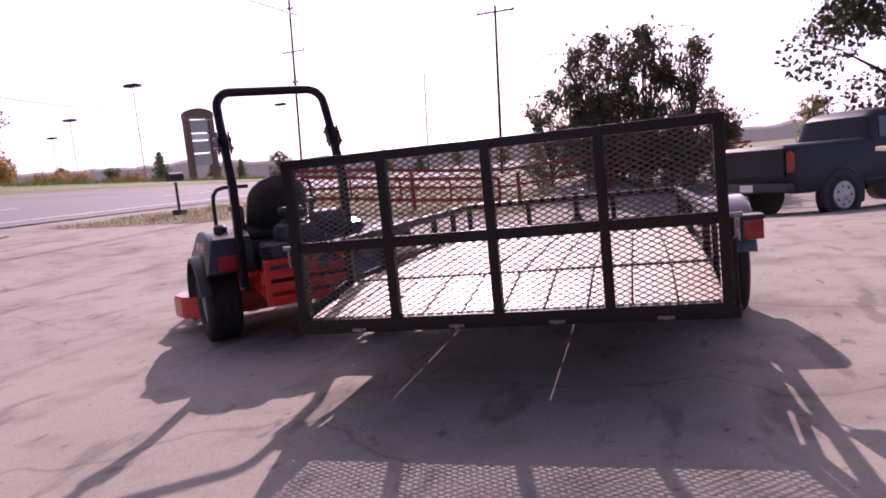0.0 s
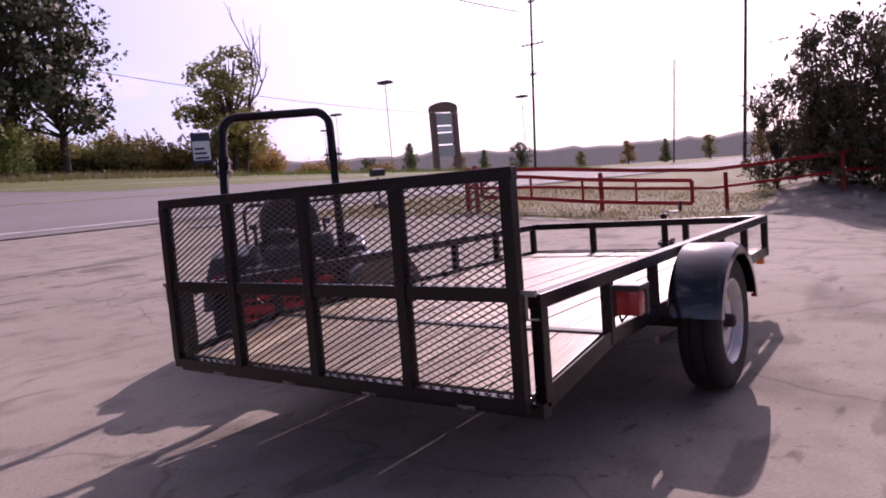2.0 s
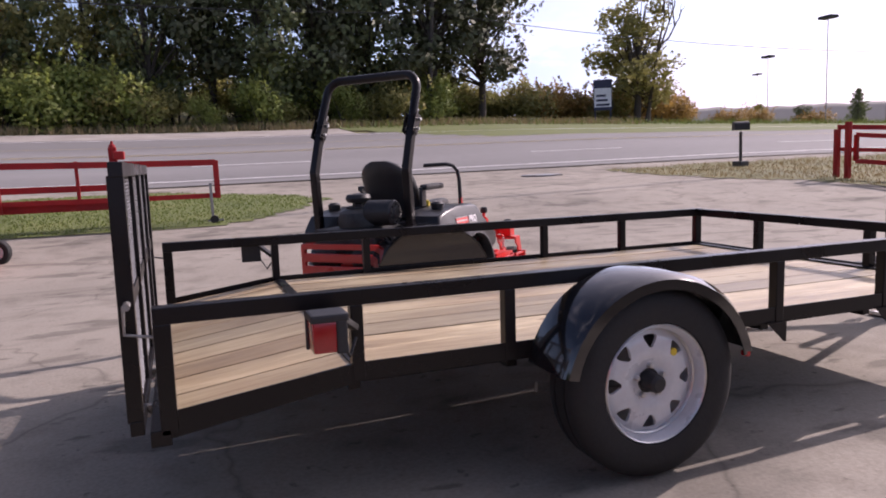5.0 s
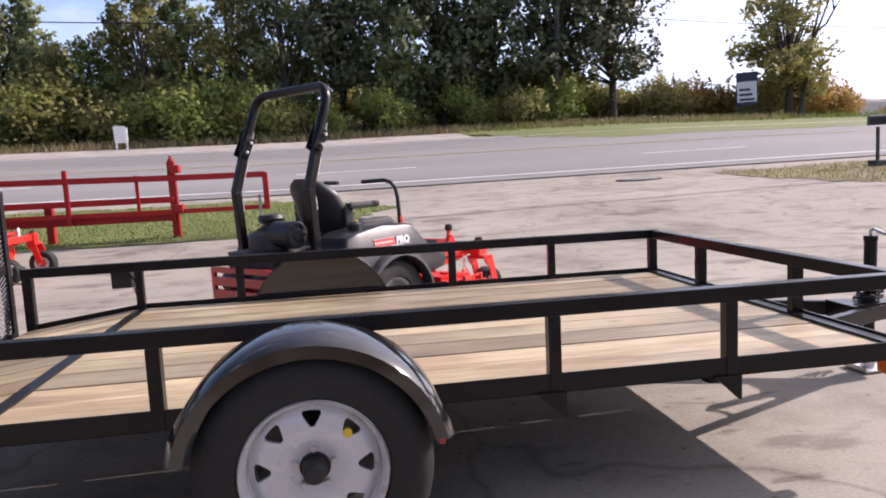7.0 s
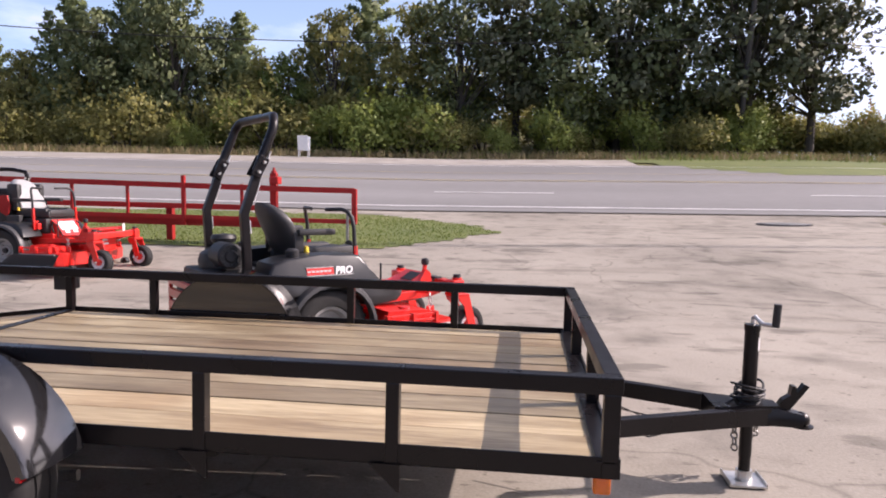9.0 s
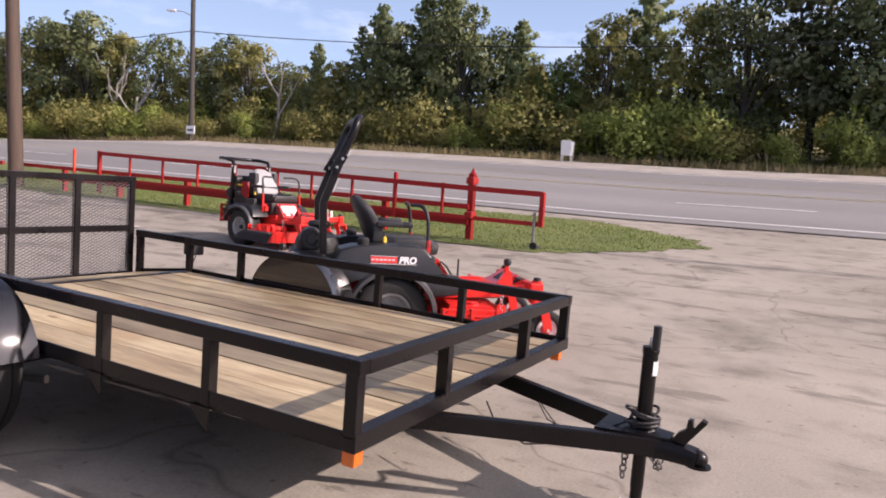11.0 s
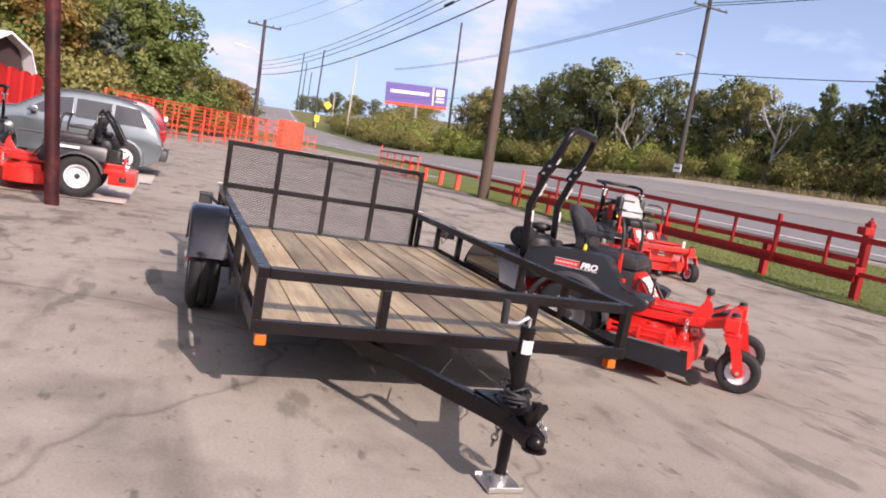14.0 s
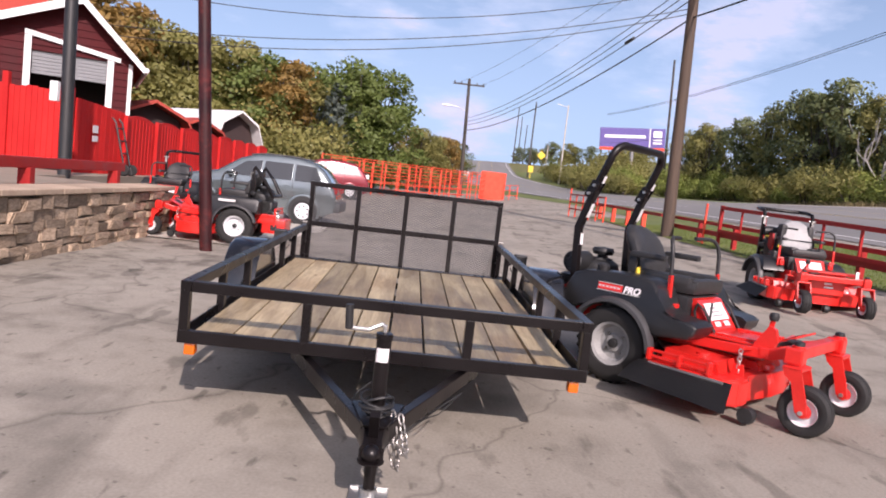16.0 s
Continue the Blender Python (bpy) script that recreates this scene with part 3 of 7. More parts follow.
tp("bend_strip", lambda b: box(b, 0.598, 0.650, 0.05, W - 0.05, DECK + 0.001, DECK + 0.007, 0.002), BLACK, None, "dark worn steel strip across the deck")

# ramp gate
GX, G0, G1 = -0.065, 0.345, 1.160
gate = tp("ramp_gate", lambda b: (box(b, GX - 0.02, GX + 0.02, 0.03, W - 0.03, G1 - 0.045, G1, 0.003), box(b, GX - 0.02, GX + 0.02, 0.03, W - 0.03, G0, G0 + 0.045, 0.003)))
GY = (0.055, 0.525, 1.01, 1.495, 1.965)
for y in GY:
    tp("gate_upright", lambda b: (box(b, GX - 0.026, GX + 0.02, y - 0.022, y + 0.022, G0 + 0.04, G1 - 0.04, 0.003),), BLACK, gate)
tp("gate_bar", lambda b: box(b, GX - 0.019, GX + 0.013, 0.05, W - 0.05, 0.715, 0.765, 0.003), BLACK, gate)


def expanded(y0, y1, z0, z1, x):
    """Expanded metal: strands that zigzag across and meet their neighbours, as thin ribbons with depth."""
    v, f = [], []
    pw, ph, t, e = 0.046, 0.024, 0.0026, 0.0006
    ny, nz = int((y1 - y0) / (pw / 2)), int((z1 - z0) / (ph / 2))
    dy = (y1 - y0) / ny
    for k in range(nz + 1):
        z = z0 + (z1 - z0) * k / nz
        for i in range(ny):
            a = ph / 4 if (i + k) % 2 else -ph / 4
            n = len(v)
            for yy, zz in ((y0 + i * dy, z + a), (y0 + (i + 1) * dy, z - a)):
                v += [(x - t - e, yy, zz + t - e), (x - t + e, yy, zz + t + e), (x + t + e, yy, zz - t + e), (x + t - e, yy, zz - t - e)]
            f += [(n + j, n + (j + 1) % 4, n + 4 + (j + 1) % 4, n + 4 + j) for j in range(4)]
    return v, f


for y0, y1 in zip(GY, GY[1:]):
    for z0, z1 in ((G0 + 0.045, 0.715), (0.765, G1 - 0.045)):
        link("mesh_panel", mesh_of("mesh_panel", *expanded(y0 + 0.018, y1 - 0.018, z0, z1, GX + 0.004)), MESHMETAL, gate, "dark expanded metal mesh with a steel sheen")
for y in (0.30, 0.76, 1.22, 1.70):
    tp("hinge", lambda b: (lathe(b, [(0.0, -0.035), (0.008, -0.035), (0.008, 0.035), (0.0, 0.035)], (GX + 0.02, y, G0 - 0.016), "Y", 12, False), box(b, GX + 0.008, GX + 0.032, y - 0.012, y + 0.012, G0 - 0.024, G0 + 0.01, 0.002)), STEEL, None, "small steel hinge pin")
for y in (0.012, W - 0.012):
    tp("latch", lambda b: (pipe(b, [(GX, y - 0.03, 0.745), (GX, y + 0.03, 0.745)], 0.011), pipe(b, [(GX - 0.01, y, 0.745), (GX - 0.012, y, 0.66), (0.0, y, 0.645)], 0.005)), STEEL, gate, "steel spring latch")


# fenders, wheels and axle
def fender(b, yo, yi):
    """A rounded mudguard: crown, flared lips and an inner wall."""
    cx, cz, r, n = 1.62, 0.335, 0.397, 24
    for i in range(n):
        a0, a1 = (12 + 156 * i / n, 12 + 156 * (i + 1) / n)
        sc = [1.0, 1.0]
        p = [Vector((cx + r * s * 1.03 * math.cos(radians(a)), 0, cz + r * s * math.sin(radians(a)))) for a, s in zip((a0, a1), sc)]
        q = [Vector((cx + (r - 0.006) * 1.03 * math.cos(radians(a)), 0, cz + (r - 0.006) * math.sin(radians(a)))) for a in (a0, a1)]
        lp = [Vector((cx + (r - 0.055) * 1.03 * math.cos(radians(a)), 0, cz + (r - 0.055) * math.sin(radians(a)))) for a in (a0, a1)]
        e = 0.03 if yo < yi else -0.03
        ring = []
        for k, a in enumerate((a0, a1)):
            ring.append([b.verts.new((v.x, y, v.z)) for v, y in ((lp[k], yo + e * 0.0), (p[k] + (lp[k] - p[k]) * 0.35, yo + e * 0.05), (p[k], yo + e), (p[k], yi),
                                                                   (q[k], yi), (q[k], yo + e), (q[k] + (lp[k] - p[k]) * 0.35, yo + e * 0.25), (lp[k], yo + e * 0.2))])
        for k in range(8):
            b.faces.new((ring[0][k], ring[0][(k + 1) % 8], ring[1][(k + 1) % 8], ring[1][k]))
        if i in (0, n - 1):
            b.faces.new(ring[0] if i == 0 else ring[1])
    bmesh.ops.remove_doubles(b, verts=b.verts[:], dist=0.0005)
    pts = [(cx + r * 1.02 * math.cos(radians(a)), cz + (r - 0.003) * math.sin(radians(a))) for a in range(12, 169, 6)]
    slab(b, pts, yi, yi + (0.006 if yo > yi else -0.006))


for yo, yi, yc in ((-0.262, -0.012, -0.128), (W + 0.262, W + 0.012, W + 0.128)):
    s = -1 if yo < 0 else 1
    tp("fender", lambda b: fender(b, yo, yi), FENDER, None, "glossy black rounded steel fender", True)
    wheel = tp("wheel", lambda b: tyre(b, (1.62, yc, 0.335), 0.343, 0.205, 0.208), RUBBER, None, "black trailer tyre on a white spoked rim", True)
    zf = yc + s * 0.052

    def rim(b):
        lathe(b, [(0.213, zf + s * 0.034), (0.206, zf + s * 0.036), (0.196, zf + s * 0.02), (0.190, zf - s * 0.02), (0.186, zf - s * 0.05), (0.186, yc - s * 0.08), (0.212, yc - s * 0.09), (0.213, yc - s * 0.085), (0.194, yc - s * 0.06), (0.194, zf - s * 0.02)], (1.62, 0, 0.335), "Y", 48)
        # disc with eight openings: ring, spokes and bowl
        rad = (0.190, 0.170, 0.163, 0.152, 0.138, 0.124, 0.114, 0.085, 0.062, 0.045)
        dep = [zf + d * s for d in (-0.022, -0.012, -0.008, -0.005, -0.003, -0.001, 0.0, -0.002, -0.014, -0.016)]
        half = (0, 8.0, 10.0, 9.0, 6.6, 3.0, 0)
        for q in range(8):
            rows_ = []
            for j, (r, d) in enumerate(zip(rad, dep)):
                e = half[j] if 1 <= j <= 5 else half[1] if j == 0 else 3.0
                angs = (-22.5, -(22.5 + e) / 2, -e, -e / 2, 0, e / 2, e, (22.5 + e) / 2, 22.5)
                rows_.append([b.verts.new((1.62 + r * math.cos(radians(45 * q + a)), d, 0.335 + r * math.sin(radians(45 * q + a)))) for a in angs])
                if 1 <= j <= 5:
                    for c in (2, 6):
                        v = rows_[-1][c]
                        w = b.verts.new((v.co.x, v.co.y - s * 0.012, v.co.z))
                        rows_[-1].append(w)
            for j in range(9):
                p_, q_ = rows_[j], rows_[j + 1]
                for c in range(8):
                    if not (1 <= j <= 4 and 2 <= c <= 5):
                        b.faces.new((p_[c], p_[c + 1], q_[c + 1], q_[c]))
                if 1 <= j <= 4:
                    for c, w in ((2, 9), (6, 10)):
                        b.faces.new((p_[c], q_[c], q_[w], p_[w]))
        bmesh.ops.remove_doubles(b, verts=b.verts[:], dist=0.0004)
    tp("rim", rim, TRAILRIM, wheel, "pale painted steel rim with eight openings", True)
    tp("rim_lip", lambda b: [lathe(b, [(r0, zf + s * d), (r0 + 0.004, zf + s * (d + 0.004)), (r0 + 0.008, zf + s * d), (r0 + 0.004, zf + s * (d - 0.004))], (1.62, 0, 0.335), "Y", 56) for r0, d in ((0.207, 0.036), (0.186, -0.006))], ZINC, wheel, "bright rolled rim edge", True)
    tp("hub_cap", lambda b: lathe(b, [(0.0, zf + s * 0.05), (0.022, zf + s * 0.05), (0.032, zf + s * 0.04), (0.036, zf - s * 0.02), (0.046, zf - s * 0.022), (0.046, zf - s * 0.03), (0.0, zf - s * 0.03)], (1.62, 0, 0.335), "Y", 24, False), PLASTIC, wheel, "black hub cap", True)
    for k in range(5):
        a = radians(72 * k + 18)
        tp("lug_nut", lambda b: lathe(b, [(0.0, zf + s * 0.006), (0.009, zf + s * 0.004), (0.011, zf - s * 0.022), (0.0, zf - s * 0.022)], (1.62 + 0.057 * math.cos(a), 0, 0.335 + 0.057 * math.sin(a)), "Y", 6, False), ZINC, wheel, "bare metal lug nut")
    tp("rim_sticker", lambda b: lathe(b, [(0.0, zf + s * 0.0), (0.014, zf + s * 0.0), (0.014, zf - s * 0.012), (0.0, zf - s * 0.012)], (1.62 - s * 0.0 + 0.098, 0, 0.335 + 0.095), "Y", 10, False), YELLOW, wheel, "round yellow sticker")
    tp("leaf_spring", lambda b: [pipe(b, [(1.62 + 0.33 * u, yc - s * 0.19, 0.30 - 0.03 * (1 - u * u) - k * 0.008) for u in (-1, -0.6, -0.2, 0.2, 0.6, 1)], 0.012, 6) for k in range(3)], STEEL)
tp("axle", lambda b: bar(b, (1.62, -0.08, 0.325), (1.62, W + 0.08, 0.325), 0.06, 0.06))

# tongue, coupler, jack and chain
CZ = 0.355
for y in (0.61, 1.41):
    tp("tongue_beam", lambda b: bar(b, (L - 0.32, y + (0.22 if y < 1 else -0.22) * -0.38, CZ), (4.46, 1.01 + (-0.03 if y < 1 else 0.03), CZ), 0.045, 0.074, 0.005))
tp("tongue_plate", lambda b: slab(b, [(4.22, 0.90), (4.50, 0.965), (4.50, 1.055), (4.22, 1.12)], CZ + 0.038, CZ + 0.045, "XY"))


def coupler(b):
    """A welded wedge that narrows to a rounded socket."""
    rings = []
    for x, hw, z0, z1 in ((4.22, 0.125, -0.052, 0.056), (4.36, 0.085, -0.052, 0.054), (4.48, 0.05, -0.056, 0.046), (4.56, 0.044, -0.060, 0.022), (4.60, 0.046, -0.060, 0.012)):
        ring = [(hw, z0), (hw, z0 + 0.7 * (z1 - z0)), (hw * 0.78, z1), (-hw * 0.78, z1), (-hw, z0 + 0.7 * (z1 - z0)), (-hw, z0)]
        rings.append([b.verts.new((x, 1.01 + y, CZ + 0.74 * z)) for y, z in ring])
    for p, q in zip(rings, rings[1:]):
        for k in range(6):
            b.faces.new((p[k], p[(k + 1) % 6], q[(k + 1) % 6], q[k]))
    b.faces.new(rings[0])
    b.faces.new(rings[-1][::-1])
    lathe(b, [(0.0, -0.045)] + [(0.036 * math.cos(radians(a)), -0.022 + 0.036 * math.sin(radians(a))) for a in range(-40, 90, 15)] + [(0.0, 0.014)], (4.605, 1.01, CZ), "Z", 22, False)
    lathe(b, [(0.0, -0.050), (0.05, -0.050), (0.05, -0.044), (0.0, -0.044)], (4.605, 1.01, CZ), "Z", 22, False)


tp("coupler", coupler, BLACK, None, "", True)
tp("coupler_latch", lambda b: (slab(b, [(4.50, CZ + 0.03), (4.55, CZ + 0.02), (4.625, CZ + 0.125), (4.605, CZ + 0.135), (4.575, CZ + 0.09), (4.572, CZ + 0.125), (4.555, CZ + 0.125), (4.55, CZ + 0.085), (4.52, CZ + 0.065)], 0.992, 1.028)), BLACK, None, "black coupler latch lever")
JX = 4.385
jack = tp("jack", lambda b: (lathe(b, [(0.0, 0.16), (0.026, 0.16), (0.026, 0.40), (0.030, 0.40), (0.030, 0.71), (0.033, 0.71), (0.033, 0.735), (0.0, 0.74)], (JX, 1.01, 0), "Z", 24, False),
                             lathe(b, [(0.0, 0.06), (0.024, 0.06), (0.024, 0.2), (0.0, 0.2)], (JX, 1.01, 0), "Z", 20, False)), BLACK, None, "black screw jack", True)
tp("jack_foot", lambda b: (box(b, JX - 0.075, JX + 0.075, 0.93, 1.09, 0.048, 0.060, 0.004), lathe(b, [(0.034, 0.06), (0.034, 0.10), (0.026, 0.10), (0.026, 0.06)], (JX, 1.01, 0), "Z", 16), bar(b, (JX - 0.075, 0.93, 0.06), (JX - 0.075, 1.09, 0.06), 0.006, 0.024), bar(b, (JX + 0.075, 0.93, 0.06), (JX + 0.075, 1.09, 0.06), 0.006, 0.024)), ZINC, jack, "bright zinc foot plate")
tp("crank", lambda b: pipe(b, [(JX, 1.01, 0.735), (JX, 1.01, 0.762), (JX + 0.004, 0.995, 0.770), (JX + 0.012, 0.97, 0.758), (JX + 0.022, 0.945, 0.748), (JX + 0.045, 0.872, 0.755)], 0.009), ZINC, jack, "zinc crank arm")
tp("crank_grip", lambda b: pipe(b, [(JX + 0.045, 0.872, 0.752), (JX + 0.047, 0.866, 0.845)], 0.0155, 14), PLASTIC, jack, "black crank grip")
tp("jack_label", lambda b: [slab(b, [(JX + r_ * math.cos(radians(a)), 1.01 + r_ * math.sin(radians(a))) for r_, a in ((0.0305, -50 + 20 * k), (0.0305, -30 + 20 * k), (0.0318, -30 + 20 * k), (0.0318, -50 + 20 * k))], 0.625, 0.68, "XY") for k in range(5)], LABEL, jack, "white label")
for k in range(6):
    tp("wiring_loop", lambda b: pipe(b, arc((JX + 0.006 * math.sin(k * 2.1), 1.01 + 0.006 * math.cos(k * 1.7), 0.408 + 0.012 * k), 0.046 + 0.01 * (k % 3), 40 * k, 40 * k + 345, 18, (1, 0, 0.18 * math.sin(k)), (0, 1, 0.2 * math.cos(2 * k))), 0.0055, 6), PLASTIC, None, "loop of black wiring round the jack")
tp("wiring_loop", lambda b: pipe(b, arc((JX, 1.01, 0.46), 0.062, -60, 170, 14, (0.8, 0.3, 0.5), (-0.35, 0.9, 0.1)), 0.0055, 6), PLASTIC, None, "loop of black wiring round the jack")
for k in range(2):
    tp("wire", lambda b: pipe(b, [(4.2 - 0.05 * k, 1.02, 0.33), (4.05, 1.12, 0.27 - 0.03 * k), (3.9, 1.25 + 0.04 * k, 0.26), (3.76, 1.4, 0.33)], 0.003, 5), PLASTIC, None, "loose thin wire")
tp("wire", lambda b: pipe(b, [(4.32, 0.98, 0.42), (4.1, 0.9, 0.30), (3.95, 0.86, 0.27), (3.8, 0.9, 0.30), (3.7, 1.0, 0.36)], 0.004, 6), PLASTIC)


def chain_links(b, pts):
    for k, (p, q) in enumerate(zip(pts, pts[1:])):
        p, q = Vector(p), Vector(q)
        d = (q - p).normalized()
        s = d.orthogonal().normalized() if k % 2 else d.cross(d.orthogonal()).normalized()
        c = (p + q) / 2
        h = (q - p).length * 0.62
        ring = [c + d * h * math.cos(a) + s * 0.0135 * math.sin(a) for a in (2 * math.pi * j / 10 for j in range(11))]
        pipe(b, ring, 0.0042, 6)


for dx, drop in ((0.0, 0.20), (0.03, 0.13)):
    pts = [(4.36 + dx + 0.09 * t + 0.03 * math.sin(3.1 * t), 1.075 + 0.035 * math.sin(3.1 * t) + dx, 0.415 - drop * math.sin(2.6 * t)) for t in [i / 11 for i in range(12)]]
    tp("safety_chain", lambda b: chain_links(b, pts), STEEL, None, "dull steel safety chain")
tp("chain_end", lambda b: chain_links(b, [(4.33, 0.985 + 0.008 * math.sin(k), 0.315 - 0.024 * k) for k in range(6)]), STEEL, None, "dull steel chain hanging under the tongue")

# lamps
for y, s in ((-0.262, -1), (W + 0.262, 1)):
    tp("reflector", lambda b: box(b, 1.972, 1.99, min(y, y - s * 0.03), max(y, y - s * 0.03), 0.40, 0.418, 0.003), REDLENS, None, "small red reflector")
for y in (0.055, W - 0.055):
    tp("front_marker", lambda b: box(b, L - 0.075, L - 0.02, y - 0.027, y + 0.027, FL - 0.062, FL - 0.004, 0.01), AMBER, None, "amber side marker lamp")
for y, s in ((0.0, -1), (W, 1)):
    ya, yb = sorted((y + s * 0.08, y + s * 0.175))
    lamp = tp("tail_lamp", lambda b: box(b, 0.435, 0.51, ya, yb, 0.58, 0.675, 0.01), REDLENS, None, "red square tail lamp on a bracket", True)
    tp("housing", lambda b: (box(b, 0.43, 0.545, ya - 0.006, yb + 0.006, 0.673, 0.698, 0.008), box(b, 0.505, 0.54, ya - 0.004, yb + 0.004, 0.575, 0.68, 0.008), box(b, 0.43, 0.54, min(y + s * 0.07, y + s * 0.084), max(y + s * 0.07, y + s * 0.084), 0.575, 0.695, 0.004), bar(b, (0.53, y + s * 0.09, 0.67), (0.60, y + s * 0.005, 0.61), 0.03, 0.02), pipe(b, [(0.53, y + s * 0.12, 0.60), (0.57, y + s * 0.05, 0.53), (0.60, y + s * 0.02, 0.58)], 0.005, 6)), PLASTIC, lamp)

# ---- mowers ----
def words(text, size, mat, parent, m, name="lettering", label="", slant=0.0, bold=0.0):
    """Lettering in the built-in font, as a thin mesh."""
    cu = bpy.data.curves.new(name, "FONT")
    cu.body, cu.size, cu.extrude, cu.align_x, cu.align_y = text, size, 0.001, "CENTER", "CENTER"
    cu.shear, cu.offset = slant, bold
    ob = bpy.data.objects.new(name, cu)
    scene.collection.objects.link(ob)
    me = bpy.data.meshes.new_from_object(ob.evaluated_get(bpy.context.evaluated_depsgraph_get()))
    bpy.data.objects.remove(ob)
    me.materials.clear()
    o = link(name, me, mat, parent, label)
    o.matrix_basis = m
    return o


POD = surface("dark_grey_plastic", two((0.012, 0.012, 0.013), (0.019, 0.019, 0.020)), 5, 160, (0.28, 0.38), bump=0.06, spec=0.5)
SHUTTERGREY = surface("grey_print", grey(0.25), 4, 30, (0.5, 0.6), bump=0)


def zero_turn(m, label, bar_style="tall", seat_mat=VINYL, shell=POD, rim_mat=GREYRIM, group="mowers"):
    """A ride-on mower, facing along +x, with its rear axle over the origin."""
    mower = thing("riding_mower", label, "lawn mower", m, group)

    def mp(name, fn, mat, parent=None, lab="", smooth=False):
        b = bmesh.new()
        fn(b)
        return part(name, b, mat, parent or mower, lab, smooth)

    def out_y(z):
        return 0.615 - 0.07 * min(max((z - 0.5) / 0.3, 0), 1)

    for s in (-1, 1):
        y = 0.49 * s
        wheel = mp("rear_wheel", lambda b: tyre(b, (0, y, 0.285), 0.285, 0.25, 0.155, seg=40), RUBBER, None, "fat black drive tyre", True)

        def lugs(b):
            for k in range(30):
                a = 2 * math.pi * k / 30
                for q in (-1, 1):
                    t = Matrix.Translation((0, y, 0.285)) @ Matrix.Rotation(a + 0.1 * q, 4, "Y") @ Matrix.Translation((0, 0.058 * q, 0.283))
                    box(b, -0.013, 0.013, -0.04, 0.04, -0.008, 0.007, 0, t @ Matrix.Rotation(0.5 * q, 4, "Z"))
        mp("tread", lugs, RUBBER, wheel)
        mp("rim", lambda b: lathe(b, [(0.0, y + s * 0.05), (0.06, y + s * 0.05), (0.075, y + s * 0.03), (0.12, y + s * 0.035), (0.14, y + s * 0.09), (0.162, y + s * 0.1), (0.16, y - s * 0.09), (0.13, y - s * 0.09), (0.10, y + s * 0.01), (0.0, y + s * 0.01)], (0, 0, 0.285), "Y", 32, False), rim_mat, wheel, "painted steel rim", True)
        mp("hub", lambda b: lathe(b, [(0.0, y + s * 0.085), (0.03, y + s * 0.08), (0.04, y + s * 0.04), (0.0, y + s * 0.04)], (0, 0, 0.285), "Y", 16, False), PLASTIC, wheel)
        for k in range(4):
            a = radians(90 * k + 40)
            mp("lug_nut", lambda b: lathe(b, [(0.0, y + s * 0.052), (0.011, y + s * 0.05), (0.011, y + s * 0.03), (0.0, y + s * 0.03)], (0.085 * math.cos(a), 0, 0.285 + 0.085 * math.sin(a)), "Y", 6, False), STEEL, wheel)
        # front casters
        yc = 0.42 * s
        caster = mp("caster_wheel", lambda b: tyre(b, (1.31, yc, 0.158), 0.158, 0.125, 0.086, seg=36), RUBBER, None, "black smooth caster tyre", True)
        mp("rim", lambda b: lathe(b, [(0.0, yc + 0.045), (0.05, yc + 0.035), (0.075, yc + 0.04), (0.088, yc + 0.06), (0.088, yc - 0.06), (0.075, yc - 0.04), (0.05, yc - 0.035), (0.0, yc - 0.045)], (1.31, 0, 0.158), "Y", 28, False), RIM, caster, "pale painted rim", True)
        mp("hub", lambda b: lathe(b, [(0.0, yc + 0.07), (0.035, yc + 0.07), (0.05, yc + 0.03), (0.05, yc - 0.03), (0.035, yc - 0.07), (0.0, yc - 0.07)], (1.31, 0, 0.158), "Y", 20, False), RED, caster, "red hub", True)
        leg = [(1.275, 0.155), (1.31, 0.135), (1.345, 0.155), (1.335, 0.22), (1.285, 0.39), (1.27, 0.42), (1.17, 0.42), (1.185, 0.37), (1.23, 0.33)]
        fork = mp("fork", lambda b: (slab(b, leg, yc - 0.092, yc - 0.078), slab(b, leg, yc + 0.078, yc + 0.092), box(b, 1.165, 1.285, yc - 0.092, yc + 0.092, 0.40, 0.425, 0.008)), RED, None, "red caster fork")
        mp("pivot", lambda b: (lathe(b, [(0.0, 0.415), (0.042, 0.415), (0.042, 0.55), (0.0, 0.55)], (1.22, yc, 0), "Z", 18, False), box(b, 1.15, 1.262, yc - 0.05, yc + 0.05, 0.43, 0.535, 0.012)), RED, fork)
        mp("pivot_cap", lambda b: lathe(b, [(0.0, 0.55), (0.032, 0.55), (0.03, 0.575), (0.0, 0.58)], (1.22, yc, 0), "Z", 16, False), PLASTIC, fork)
        mp("axle_bolt", lambda b: pipe(b, [(1.31, yc - 0.105, 0.158), (1.31, yc + 0.105, 0.158)], 0.014, 8), ZINC, fork)
        mp("front_arm", lambda b: (bar(b, (0.30, 0.30 * s, 0.40), (1.02, 0.30 * s, 0.43), 0.05, 0.065, 0.006), bar(b, (1.00, 0.30 * s, 0.43), (1.19, 0.33 * s, 0.485), 0.05, 0.075, 0.008)), RED)

        # side pods over the drive tyres
        def pod(b):
            o = [(-0.47, 0.53), (-0.45, 0.66), (-0.40, 0.755), (-0.30, 0.785), (-0.05, 0.80), (0.18, 0.80), (0.25, 0.785), (0.30, 0.73), (0.335, 0.64), (0.38, 0.585), (0.45, 0.565), (0.57, 0.555), (0.615, 0.53), (0.60, 0.475),
                 (0.56, 0.435), (0.33, 0.415), (0.29, 0.46), (0.22, 0.53), (0.12, 0.575), (0.0, 0.592), (-0.12, 0.58), (-0.22, 0.545), (-0.33, 0.50)]
            if bar_style == "folded":
